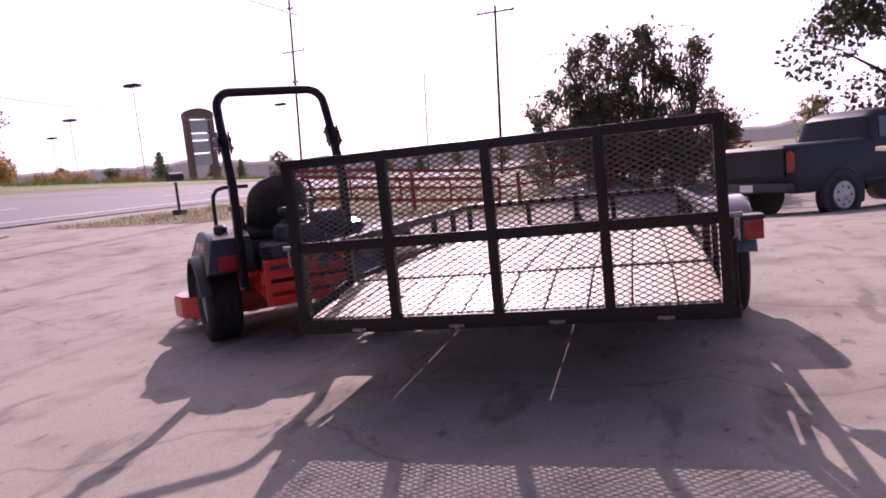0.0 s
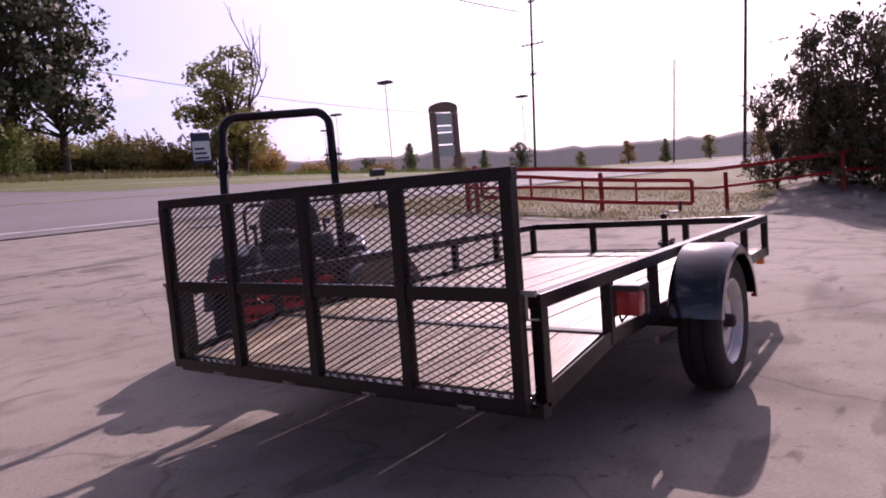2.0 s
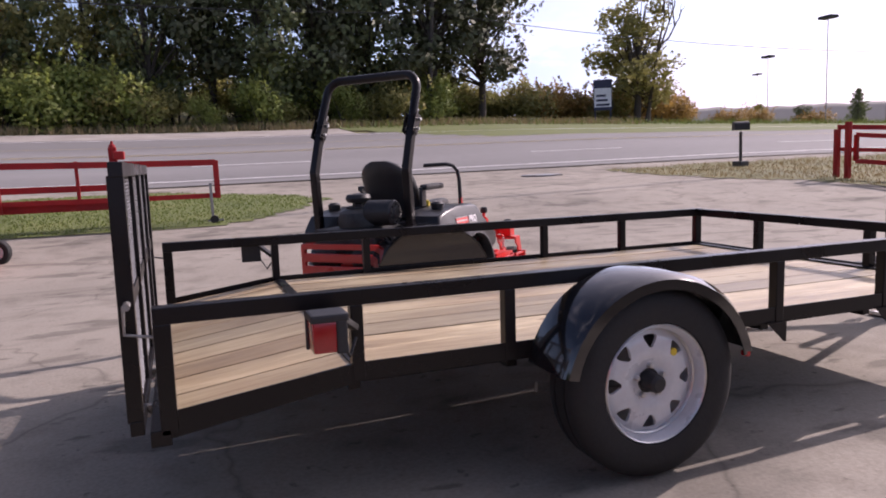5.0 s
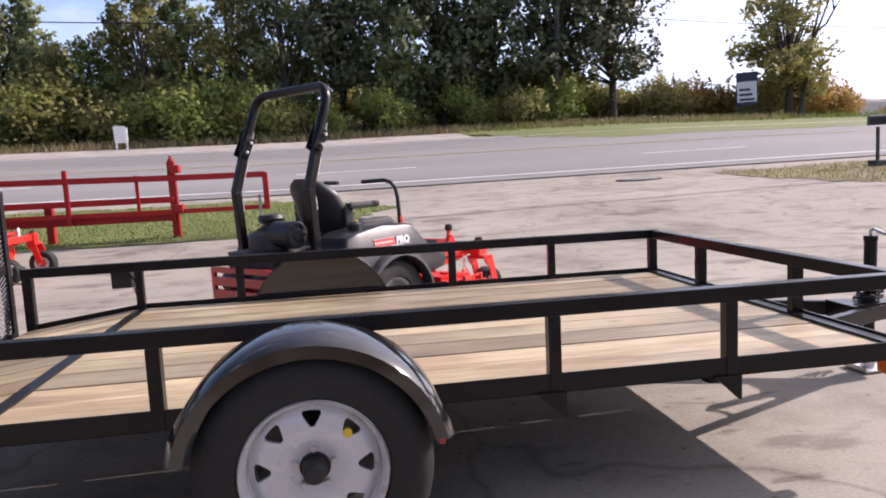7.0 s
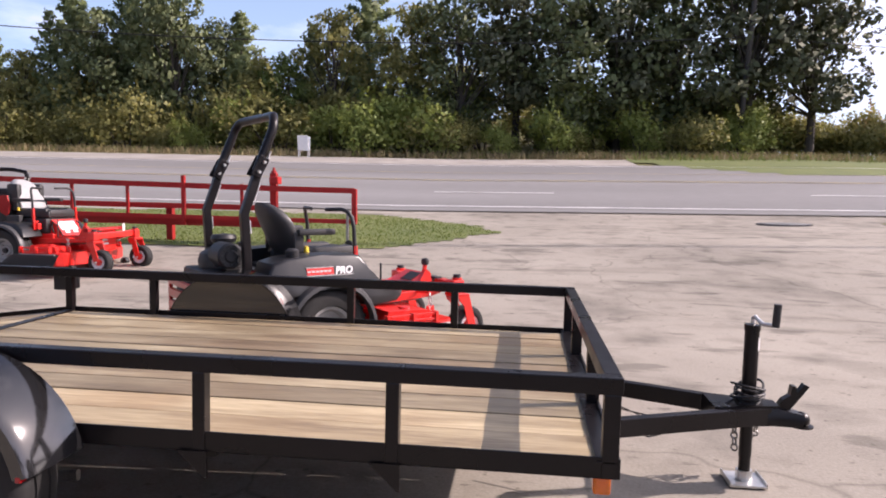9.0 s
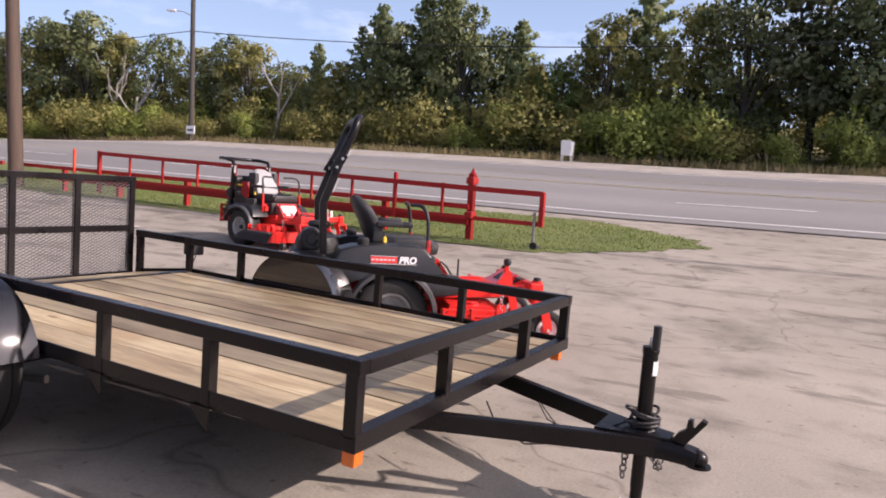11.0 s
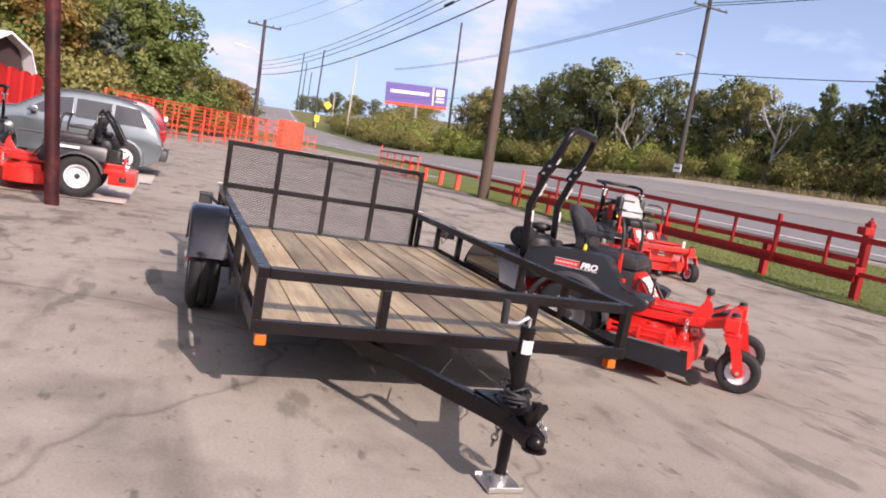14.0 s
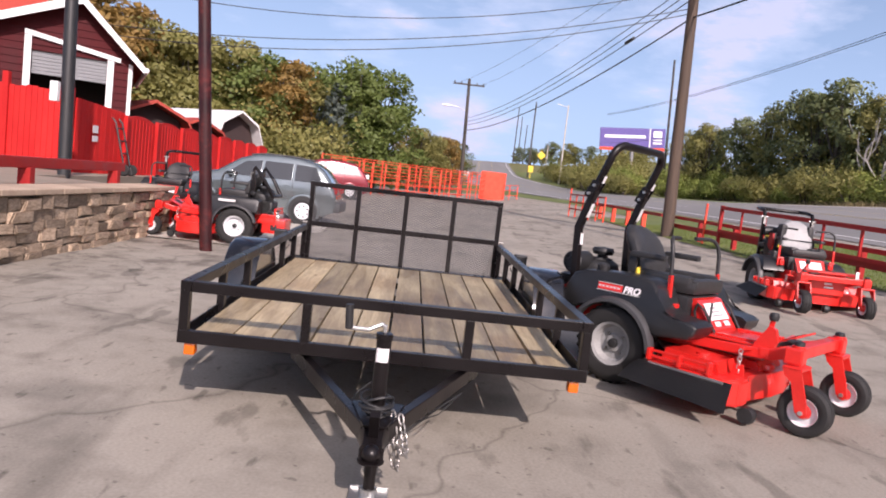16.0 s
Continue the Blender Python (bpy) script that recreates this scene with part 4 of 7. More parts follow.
                o = [(-0.30, 0.50), (-0.27, 0.60), (-0.16, 0.655), (0.0, 0.665), (0.20, 0.64), (0.30, 0.57), (0.34, 0.47), (0.29, 0.46), (0.22, 0.53), (0.12, 0.575), (0.0, 0.592), (-0.12, 0.58), (-0.22, 0.545)]
            if bar_style == "low":
                o = [(-0.34, 0.50), (-0.35, 0.70), (-0.31, 0.735), (0.36, 0.735), (0.42, 0.70), (0.46, 0.58), (0.50, 0.50), (0.48, 0.43), (0.33, 0.415), (0.29, 0.46), (0.22, 0.53), (0.12, 0.575), (0.0, 0.592), (-0.12, 0.58), (-0.22, 0.545)]
            slab(b, o, min(0.29 * s, 0.615 * s), max(0.29 * s, 0.615 * s))
            for v in b.verts:
                if abs(v.co.y) > 0.5:
                    v.co.y = s * out_y(v.co.z)
                    if v.co.x > 0.45:
                        v.co.y -= s * 0.05
            bmesh.ops.bevel(b, geom=[e for e in b.edges if all(abs(v.co.y) > 0.5 for v in e.verts)], offset=0.022, segments=3, affect="EDGES", profile=0.5)
        mp("side_pod", pod, shell, None, "moulded dark side pod over the tyre", True)
        # flared lip over the tyre
        def flare(b):
            rings = []
            for k in range(17):
                a = radians(2 + 10.2 * k)
                c, d = math.cos(a), math.sin(a)
                ring = [(0.318, 0.57), (0.345, 0.585), (0.35, 0.625), (0.335, 0.655), (0.310, 0.66), (0.306, 0.61)]
                rings.append([b.verts.new((r * c * 1.01, s * w, 0.285 + r * d)) for r, w in ring])
            for p, q in zip(rings, rings[1:]):
                for k in range(6):
                    b.faces.new((p[k], p[(k + 1) % 6], q[(k + 1) % 6], q[k]))
            b.faces.new(rings[0])
            b.faces.new(rings[-1][::-1])
        mp("fender_flare", flare, CHARCOAL, None, "grey-black flared mudguard lip", True)
        mp("fuel_cap", lambda b: (lathe(b, [(0.0, 0.79), (0.045, 0.79), (0.048, 0.83), (0.03, 0.845), (0.0, 0.845)], (-0.22, 0.45 * s, 0), "Z", 18, False)), PLASTIC, None, "", True)
        tl = 13.0
        if bar_style == "tall":
            base = Matrix.Translation((0, s * (out_y(0.69) + 0.0015), 0.69)) @ Matrix.Rotation(radians(180 if s > 0 else 0), 4, "Z") @ Matrix.Rotation(radians(-tl), 4, "X")
            fx = 1 if s < 0 else -1
            mp("stripe", lambda b: box(b, min(-0.17 * fx, 0.03 * fx), max(-0.17 * fx, 0.03 * fx), -0.002, 0.002, -0.022, 0.024, 0, base), RED, None, "red stripe decal")
            for k in range(6):
                x = (-0.155 + 0.031 * k) * fx
                mp("stripe_letter", lambda b: box(b, x - 0.011, x + 0.011, -0.0028, 0.0, -0.005, 0.008, 0, base), GREYRIM, None, "pale bar of print on the stripe")
            mp("stripe_edge", lambda b: (box(b, min(-0.175 * fx, 0.18 * fx), max(-0.175 * fx, 0.18 * fx), -0.0022, 0.001, -0.031, -0.026, 0, base), box(b, min(-0.175 * fx, 0.03 * fx), max(-0.175 * fx, 0.03 * fx), -0.0022, 0.001, 0.027, 0.031, 0, base)), GREYRIM, None, "thin silver line round the stripe")
            words("PRO", 0.068, LABEL, mower, base @ Matrix.Translation((0.108 * fx, -0.003, 0.0)) @ Matrix.Rotation(radians(90), 4, "X"), "lettering", "white slanted PRO lettering", 0.22, 0.003)
            mp("tail_lens", lambda b: box(b, -0.50, -0.455, min(0.40 * s, 0.54 * s), max(0.40 * s, 0.54 * s), 0.54, 0.64, 0.015), DEEPRED, None, "dark red rear corner block", True)
        # steering lever
        lev = [(0.30, 0.39 * s, 0.78), (0.29, 0.39 * s, 0.98), (0.275, 0.385 * s, 1.05), (0.255, 0.36 * s, 1.09), (0.235, 0.31 * s, 1.105), (0.20, 0.13 * s, 1.10)]
        mp("steering_lever", lambda b: pipe(b, lev, 0.015, 10), PLASTIC, None, "bent black steering lever", True)
        mp("lever_base", lambda b: (bar(b, (0.31, 0.39 * s, 0.55), (0.30, 0.39 * s, 0.84), 0.028, 0.028), box(b, 0.27, 0.36, 0.35 * s - 0.03, 0.35 * s + 0.03, 0.56, 0.64, 0.008), pipe(b, [(0.31, 0.37 * s - 0.03, 0.66), (0.31, 0.37 * s + 0.05, 0.66)], 0.012, 8)), RED, None, "red lever linkage")
        mp("arm_rest", lambda b: (box(b, -0.10, 0.19, 0.275 * s - 0.032, 0.275 * s + 0.032, 0.92, 0.965, 0.016), box(b, -0.12, -0.05, 0.262 * s - 0.012, 0.262 * s + 0.012, 0.80, 0.945, 0.008)), VINYL, None, "padded armrest", True)
        mp("knee_hoop", lambda b: pipe(b, [(0.47, 0.215 * s, 0.47), (0.43, 0.222 * s, 0.60), (0.45, 0.222 * s, 0.655), (0.50, 0.222 * s, 0.62), (0.60, 0.215 * s, 0.47)], 0.010, 8), PLASTIC, None, "", True)
    # body
    mp("frame", lambda b: (box(b, -0.55, 0.50, -0.28, 0.28, 0.34, 0.50, 0.015),), RED, None, "red steel frame")
    mp("front_axle", lambda b: (bar(b, (1.19, -0.38, 0.49), (1.19, 0.38, 0.49), 0.085, 0.075, 0.01),), RED, None, "red front cross tube")
    mp("cross_tube", lambda b: bar(b, (0.98, -0.33, 0.44), (0.98, 0.33, 0.44), 0.06, 0.06, 0.006), RED)
    mp("seat_platform", lambda b: box(b, -0.26, 0.40, -0.28, 0.28, 0.50, 0.70, 0.03), PLASTIC, None, "", True)

    def cushion(b):
        box(b, -0.10, 0.42, -0.25, 0.25, 0.705, 0.80, 0.035)
        for q in (-1, 1):
            box(b, -0.08, 0.38, 0.20 * q - 0.055, 0.20 * q + 0.055, 0.735, 0.835, 0.035)
        box(b, 0.31, 0.43, -0.23, 0.23, 0.72, 0.815, 0.035)
    seat = mp("seat", cushion, VINYL, None, "padded black vinyl seat", True)

    def back(b):
        n, rings = 14, []
        for k in range(n + 1):
            t = k / n
            w = 0.235 * (1 - 0.10 * t) * (1 if t < 0.62 else math.sqrt(max(0.0, 1 - ((t - 0.62) / 0.40) ** 2)) * 0.96 + 0.04)
            x = -0.075 - 0.15 * t - 0.03 * t * t
            th = (0.085 if bar_style == "folded" else 0.066) * (1 if t < 0.7 else 1 - 0.55 * ((t - 0.7) / 0.3) ** 2) * (0.7 + 0.3 * min(1, t * 5))
            z = 0.76 + (0.46 if bar_style == "folded" else 0.39) * t
            ring = []
            for j in range(20):
                a = 2 * math.pi * j / 20
                cy, sx = math.cos(a), math.sin(a)
                yy = w * math.copysign(abs(cy) ** 0.55, cy)
                ring.append(b.verts.new((x + th * math.copysign(abs(sx) ** 0.7, sx) + 0.055 * (yy / 0.235) ** 2, yy, z)))
            rings.append(ring)
        for p, q in zip(rings, rings[1:]):
            for j in range(20):
                b.faces.new((p[j], p[(j + 1) % 20], q[(j + 1) % 20], q[j]))
        b.faces.new(rings[0])
        b.faces.new(rings[-1][::-1])
    mp("backrest", back, seat_mat, seat, "curved seat back with rounded top", True)
    mp("seat_seam", lambda b: pipe(b, [(-0.035 + 0.03 * (q / 0.2) ** 2, q, 0.93) for q in (-0.2, -0.1, 0.0, 0.1, 0.2)], 0.006, 6), PLASTIC, seat)
    mp("seat_valve", lambda b: lathe(b, [(0.0, 0.0), (0.018, 0.0), (0.014, 0.04), (0.0, 0.045)], (-0.03, -0.27, 0.80), "Z", 12, False), YELLOW, seat, "small yellow knob")
    mp("console", lambda b: (slab(b, [(0.36, 0.46), (0.58, 0.46), (0.57, 0.485), (0.43, 0.675), (0.36, 0.69)], -0.205, 0.205),), RED, None, "red leg console")
    slope_c = Matrix.Translation((0.503, 0, 0.583)) @ Matrix.Rotation(math.atan2(0.19, 0.14), 4, "Y")
    mp("console_label", lambda b: box(b, -0.085, 0.05, -0.155, 0.155, 0.003, 0.0045, 0, slope_c), LABEL, None, "white instruction label")
    for q in (-1, 1):
        mp("console_label", lambda b: box(b, 0.062, 0.10, 0.075 * q - 0.045, 0.075 * q + 0.045, 0.003, 0.0045, 0, slope_c), LABEL, None, "small white warning label")
    for k in range(3):
        mp("label_bar", lambda b: box(b, -0.05 + 0.03 * k, -0.038 + 0.03 * k, -0.10, 0.02 + 0.03 * k, 0.005, 0.006, 0, slope_c), SHUTTERGREY, None, "grey print on the label")
    mp("foot_plate", lambda b: (slab(b, [(0.56, 0.455), (0.95, 0.462), (0.95, 0.474), (0.56, 0.468)], -0.29, 0.29), slab(b, [(0.95, 0.462), (1.13, 0.56), (1.124, 0.57), (0.945, 0.474)], -0.19, 0.19)), RED, None, "red foot plate with raised front")
    for q in (-1, 1):
        mp("foot_rib", lambda b: bar(b, (0.60, 0.20 * q, 0.474), (0.92, 0.20 * q, 0.482), 0.05, 0.016, 0.004), RED)
    mp("foot_grip", lambda b: slab(b, [(1.00, 0.504), (1.10, 0.559), (1.098, 0.563), (0.998, 0.508)], -0.08, 0.08), PLASTIC, None, "black grip pad")
    # engine
    rs = 0.27 if bar_style == "low" else 0.0
    eng = mp("engine", lambda b: (box(b, -0.76 + rs, -0.34 + rs, -0.24, 0.24, 0.48, 0.70, 0.04), lathe(b, [(0.0, 0.70), (0.175, 0.70), (0.18, 0.75), (0.165, 0.80), (0.12, 0.83), (0.0, 0.835)], (-0.54 + rs, -0.02, 0), "Z", 28, False)), ENGINE, None, "black twin engine", True)
    for q in (-1, 1):
        mp("cylinder", lambda b: [box(b, -0.72 + rs, -0.60 + rs, q * 0.21 - 0.07, q * 0.21 + 0.07, 0.52 + 0.026 * k, 0.534 + 0.026 * k, 0) for k in range(7)], ENGINE, eng, "finned cylinder")
        mp("muffler", lambda b: lathe(b, [(0.0, -0.10), (0.06, -0.10), (0.07, -0.085), (0.07, 0.085), (0.06, 0.10), (0.0, 0.10)], (-0.74 + rs, 0.17 * q, 0.50), "Y", 18, False), ENGINE, eng, "", True)
    mp("intake_screen", lambda b: [pipe(b, arc((-0.54 + rs, -0.02, 0.837), 0.03 + 0.028 * k, 0, 360, 20, (1, 0, 0), (0, 1, 0)), 0.004, 5) for k in range(4)], PLASTIC, eng)
    mp("air_filter", lambda b: (lathe(b, [(0.0, 0.80), (0.045, 0.80), (0.042, 0.865), (0.08, 0.872), (0.092, 0.90), (0.08, 0.925), (0.0, 0.935)], (-0.53 + rs, 0.02, 0), "Z", 22, False),), PLASTIC, eng, "black mushroom air filter", True)
    mp("air_canister", lambda b: lathe(b, [(0.0, -0.335), (0.035, -0.335), (0.045, -0.325), (0.075, -0.325), (0.088, -0.31), (0.088, -0.12), (0.07, -0.10), (0.0, -0.10)], (-0.60 + rs, 0, 0.80), "Y", 26, False), PLASTIC, eng, "black ribbed air canister", True)
    for k in range(8):
        a = 2 * math.pi * k / 8
        mp("canister_rib", lambda b: box(b, -0.60 + rs + 0.06 * math.cos(a) - 0.008, -0.60 + rs + 0.06 * math.cos(a) + 0.008, -0.333, -0.322, 0.80 + 0.06 * math.sin(a) - 0.008, 0.80 + 0.06 * math.sin(a) + 0.008, 0.002), ENGINE, eng)
    guard = mp("rear_guard", lambda b: slab(b, [(-0.285, 0.57), (0.285, 0.57), (0.285, 0.605), (-0.285, 0.605)], -0.84 + rs, -0.81 + rs, "YZ"), RED, None, "red slotted engine guard")
    for k in range(3):
        mp("guard_slat", lambda b: box(b, -0.84 + rs, -0.81 + rs, -0.285, 0.285, 0.31 + 0.085 * k, 0.37 + 0.085 * k, 0.006), RED, guard)
    for s in (-1, 1):
        mp("guard_side", lambda b: (box(b, -0.838 + rs, -0.812 + rs, s * 0.30 - 0.018, s * 0.30 + 0.018, 0.31, 0.605, 0.006), bar(b, (-0.82 + rs, s * 0.30, 0.36), (-0.45 + rs, s * 0.28, 0.40), 0.03, 0.05)), RED, guard)
    # cutter deck
    def cutter(b):
        o = [(0.36, -0.70), (0.90, -0.74), (0.99, -0.66), (1.00, -0.54), (0.94, -0.46), (0.96, -0.36), (1.0, -0.12), (1.0, 0.12), (0.96, 0.36), (0.90, 0.52), (0.85, 0.66), (0.66, 0.74), (0.46, 0.70), (0.34, 0.56), (0.30, 0.2), (0.30, -0.3)]
        slab(b, o, 0.115, 0.285, "XY")
        bmesh.ops.bevel(b, geom=[e for e in b.edges], offset=0.014, segments=2, affect="EDGES")
    mp("cutter_deck", cutter, RED, None, "red welded-steel cutter deck", True)
    for x0, x1, y0, y1, h in ((0.42, 0.80, -0.62, -0.34, 0.355), (0.42, 0.74, 0.32, 0.60, 0.355), (0.50, 0.90, -0.20, 0.20, 0.34)):
        mp("belt_cover", lambda b: slab(b, [(x0, 0.285), (x1 + 0.03, 0.285), (x1, h), (x0 + 0.03, h + 0.015)], y0, y1), RED, None, "red sheet-metal belt cover")
    for y in (-0.50, 0.0, 0.44):
        mp("spindle", lambda b: (lathe(b, [(0.0, 0.285), (0.12, 0.285), (0.11, 0.31), (0.05, 0.32), (0.045, 0.375), (0.0, 0.38)], (0.84 if y == 0 else 0.66, y, 0), "Z", 20, False)), RED, None, "", True)
    for z in (0.305, 0.345):
        mp("deck_rail", lambda b: bar(b, (0.36, -0.70, z), (0.82, -0.72, z), 0.018, 0.018), RED)
    for x in (0.38, 0.60, 0.80):
        mp("rail_tab", lambda b: box(b, x - 0.012, x + 0.012, -0.735, -0.68, 0.28, 0.36, 0.004), RED)
    for q in (-1, 1):
        mp("lift_rod", lambda b: pipe(b, [(0.34, 0.25 * q, 0.36), (0.96, 0.25 * q, 0.385)], 0.013, 8), STEEL)
        mp("hanger", lambda b: slab(b, [(0.86, 0.28), (0.94, 0.28), (0.93, 0.36), (0.87, 0.36)], 0.50 * q - 0.008, 0.50 * q + 0.008), RED)
    mp("chute_hinge", lambda b: pipe(b, [(0.40, -0.75, 0.265), (0.92, -0.765, 0.265)], 0.012, 8), STEEL)

    def chute(b):
        rows_ = []
        for k in range(9):
            t = k / 8
            x = 0.33 + 0.64 * t
            edge = 0.165 - 0.045 * t
            rows_.append([b.verts.new((x + 0.02 * j * (t - 0.5), -0.745 - (0.19 - 0.02 * t) * j / 4, 0.272 + (edge - 0.272) * (j / 4) ** (1.6 - 0.5 * t))) for j in range(5)])
        fs = [b.faces.new((p[j], p[j + 1], q[j + 1], q[j])) for p, q in zip(rows_, rows_[1:]) for j in range(4)]
        bmesh.ops.solidify(b, geom=fs, thickness=0.012)
    mp("chute", chute, PLASTIC, None, "black rubber discharge chute", True)
    for y in (-0.5, 0.5):
        mp("lift_chain", lambda b: chain_links(b, [(0.90, y, 0.30 + 0.026 * k) for k in range(7)]), ZINC, None, "zinc lift chain")
        mp("chain_arm", lambda b: bar(b, (0.90, y, 0.465), (0.90, y * 0.62, 0.45), 0.03, 0.02), RED)
    for y in (-0.60, 0.0, 0.55):
        mp("gauge_wheel", lambda b: lathe(b, [(0.0, y - 0.035), (0.05, y - 0.035), (0.06, y), (0.05, y + 0.035), (0.0, y + 0.035)], (1.03 if y < 0 else 1.10 if y == 0 else 0.96, 0, 0.072), "Y", 18, False), PLASTIC, None, "black anti-scalp roller", True)
    mp("height_lever", lambda b: (slab(b, [(0.88, 0.44), (1.02, 0.44), (1.05, 0.52), (1.03, 0.60), (0.99, 0.62), (0.95, 0.56)], -0.31, -0.27), bar(b, (0.985, -0.285, 0.58), (1.0, -0.285, 0.66), 0.022, 0.03)), RED, None, "red height lever plate")
    mp("knob", lambda b: lathe(b, [(0.0, 0.65), (0.026, 0.655), (0.034, 0.68), (0.026, 0.705), (0.0, 0.71)], (1.0, -0.285, 0), "Z", 16, False), PLASTIC, None, "round black knob", True)
    mp("height_pedal", lambda b: (bar(b, (1.03, -0.27, 0.50), (1.14, -0.22, 0.535), 0.016, 0.03), box(b, 1.10, 1.16, -0.30, -0.18, 0.535, 0.55, 0.006)), PLASTIC)
    mp("pedal_rod", lambda b: pipe(b, [(0.58, -0.29, 0.46), (0.58, -0.29, 0.69)], 0.008, 8), PLASTIC)
    # roll bar
    x0 = -0.51 + rs
    if bar_style == "tall":
        for s in (-1, 1):
            mp("roll_bar_post", lambda b: (bar(b, (x0 + 0.01, 0.385 * s, 0.42), (x0 - 0.02, 0.385 * s, 1.09), 0.055, 0.055, 0.008), bar(b, (x0 - 0.024, 0.385 * s, 1.075), (x0 + 0.085, 0.385 * s, 1.385), 0.054, 0.056, 0.008)), BLACK, None, "black square roll bar post")
            mp("hinge", lambda b: (bar(b, (x0 + 0.045, 0.345 * s, 1.33), (x0 + 0.115, 0.345 * s, 1.46), 0.008, 0.07), bar(b, (x0 + 0.045, 0.425 * s, 1.33), (x0 + 0.115, 0.425 * s, 1.46), 0.008, 0.07)), BLACK)
            mp("hinge_pin", lambda b: (pipe(b, [(x0 + 0.065, 0.325 * s, 1.36), (x0 + 0.065, 0.455 * s, 1.36)], 0.011, 8), pipe(b, [(x0 + 0.105, 0.325 * s, 1.425), (x0 + 0.105, 0.45 * s, 1.425)], 0.011, 8)), ZINC, None, "bright hinge pin")
            mp("post_sticker", lambda b: bar(b, (x0 + 0.048, 0.385 * s, 1.17), (x0 + 0.088, 0.385 * s, 1.28), 0.036, 0.004, 0), LABEL, None, "white sticker")
            mp("post_sticker", lambda b: bar(b, (x0 + 0.022, 0.385 * s, 0.95), (x0 + 0.017, 0.385 * s, 1.04), 0.034, 0.004, 0), LABEL, None, "white sticker")
            mp("hoop_sticker", lambda b: bar(b, (x0 + 0.146, 0.385 * s, 1.445), (x0 + 0.168, 0.385 * s, 1.50), 0.03, 0.004, 0), LABEL, None, "white sticker")
        hoop = [(x0 + 0.07, -0.385, 1.37), (x0 + 0.16, -0.382, 1.58)] + [(x0 + 0.185 + 0.05 * k / 6, -0.38 + 0.11 * (1 - math.cos(radians(15 * k))), 1.64 + 0.11 * math.sin(radians(15 * k))) for k in range(7)]
        hoop += [(x, -y, z) for x, y, z in hoop[::-1]]
        mp("roll_bar_hoop", lambda b: pipe(b, hoop, 0.031, 14), BLACK, None, "black roll bar hoop", True)
    else:
        h = 1.16 if bar_style == "low" else 1.27
        for s in (-1, 1):
            mp("roll_bar_post", lambda b: bar(b, (x0, 0.37 * s, 0.45), (x0 + 0.06, 0.37 * s, h), 0.05, 0.05, 0.01), BLACK, None, "black roll bar post")
            mp("hinge_pin", lambda b: (pipe(b, [(x0 + 0.06, 0.32 * s, h - 0.03), (x0 + 0.06, 0.42 * s, h - 0.03)], 0.012, 8), bar(b, (x0 + 0.085, 0.37 * s, h - 0.14), (x0 + 0.09, 0.37 * s, h - 0.02), 0.034, 0.006, 0)), ZINC, None, "bright hinge pin")
        reach, drop = ((-0.26, -0.42) if bar_style == "low" else (-0.34, 0.05))
        hoop = [(x0 + 0.06, -0.37, h), (x0 + 0.03, -0.37, h + 0.06), (x0 + reach * 0.5, -0.37, h + 0.07 + drop * 0.5), (x0 + reach, -0.33, h + 0.05 + drop), (x0 + reach - 0.03, -0.2, h + 0.05 + drop), (x0 + reach - 0.03, 0.2, h + 0.05 + drop), (x0 + reach, 0.33, h + 0.05 + drop), (x0 + reach * 0.5, 0.37, h + 0.07 + drop * 0.5), (x0 + 0.03, 0.37, h + 0.06), (x0 + 0.06, 0.37, h)]
        mp("roll_bar_hoop", lambda b: pipe(b, hoop, 0.029, 10), BLACK, None, "folded-back roll bar hoop", True)
    if bar_style == "low":
        mp("rear_box", lambda b: box(b, -0.72, -0.36, -0.30, 0.30, 0.20, 0.43, 0.02), RED, None, "red rear box", True)
        mp("box_port", lambda b: box(b, -0.60, -0.50, 0.296, 0.306, 0.25, 0.35, 0.004), PLASTIC, None, "black square port")
        mp("engine_top", lambda b: (box(b, -0.62, -0.36, -0.14, 0.26, 0.43, 0.50, 0.02), box(b, -0.58, -0.42, 0.10, 0.27, 0.50, 0.54, 0.01)), ZINC, None, "bright engine parts", True)
        mp("pod_decal", lambda b: box(b, 0.0, 0.26, 0.612, 0.618, 0.655, 0.69, 0.001), LABEL, None, "pale strip decal")
    if bar_style == "folded":
        mp("engine_cover", lambda b: (box(b, -0.52, -0.16, -0.30, 0.30, 0.56, 1.02, 0.05), box(b, -0.46, -0.20, -0.24, 0.24, 1.0, 1.10, 0.04), lathe(b, [(0.0, -0.16), (0.07, -0.16), (0.08, 0.0), (0.07, 0.16), (0.0, 0.16)], (-0.44, -0.20, 1.02), "Y", 20, False)), PLASTIC, None, "tall black engine cover", True)
        mp("cover_panel", lambda b: slab(b, [(-0.30, 1.0), (-0.16, 1.0), (-0.12, 0.86), (-0.16, 0.72), (-0.30, 0.80)], -0.325, -0.302), DEEPRED, None, "dark red side panel")
        mp("oil_cap", lambda b: box(b, -0.40, -0.28, -0.335, -0.25, 0.93, 0.96, 0.012), YELLOW, None, "yellow cap")
        mp("battery_box", lambda b: box(b, -0.14, 0.06, -0.36, -0.29, 0.60, 0.74, 0.012), CHARCOAL, None, "grey-black side box")
        for q in (-1, 1):
            mp("seat_wing", lambda b: box(b, -0.24, -0.06, 0.20 * q - 0.045, 0.20 * q + 0.045, 0.80, 1.16, 0.04), VINYL, seat, "dark side bolster", True)
        mp("front_box", lambda b: box(b, 0.86, 1.06, -0.23, 0.23, 0.26, 0.53, 0.012), RED, None, "red sheet-metal front box")
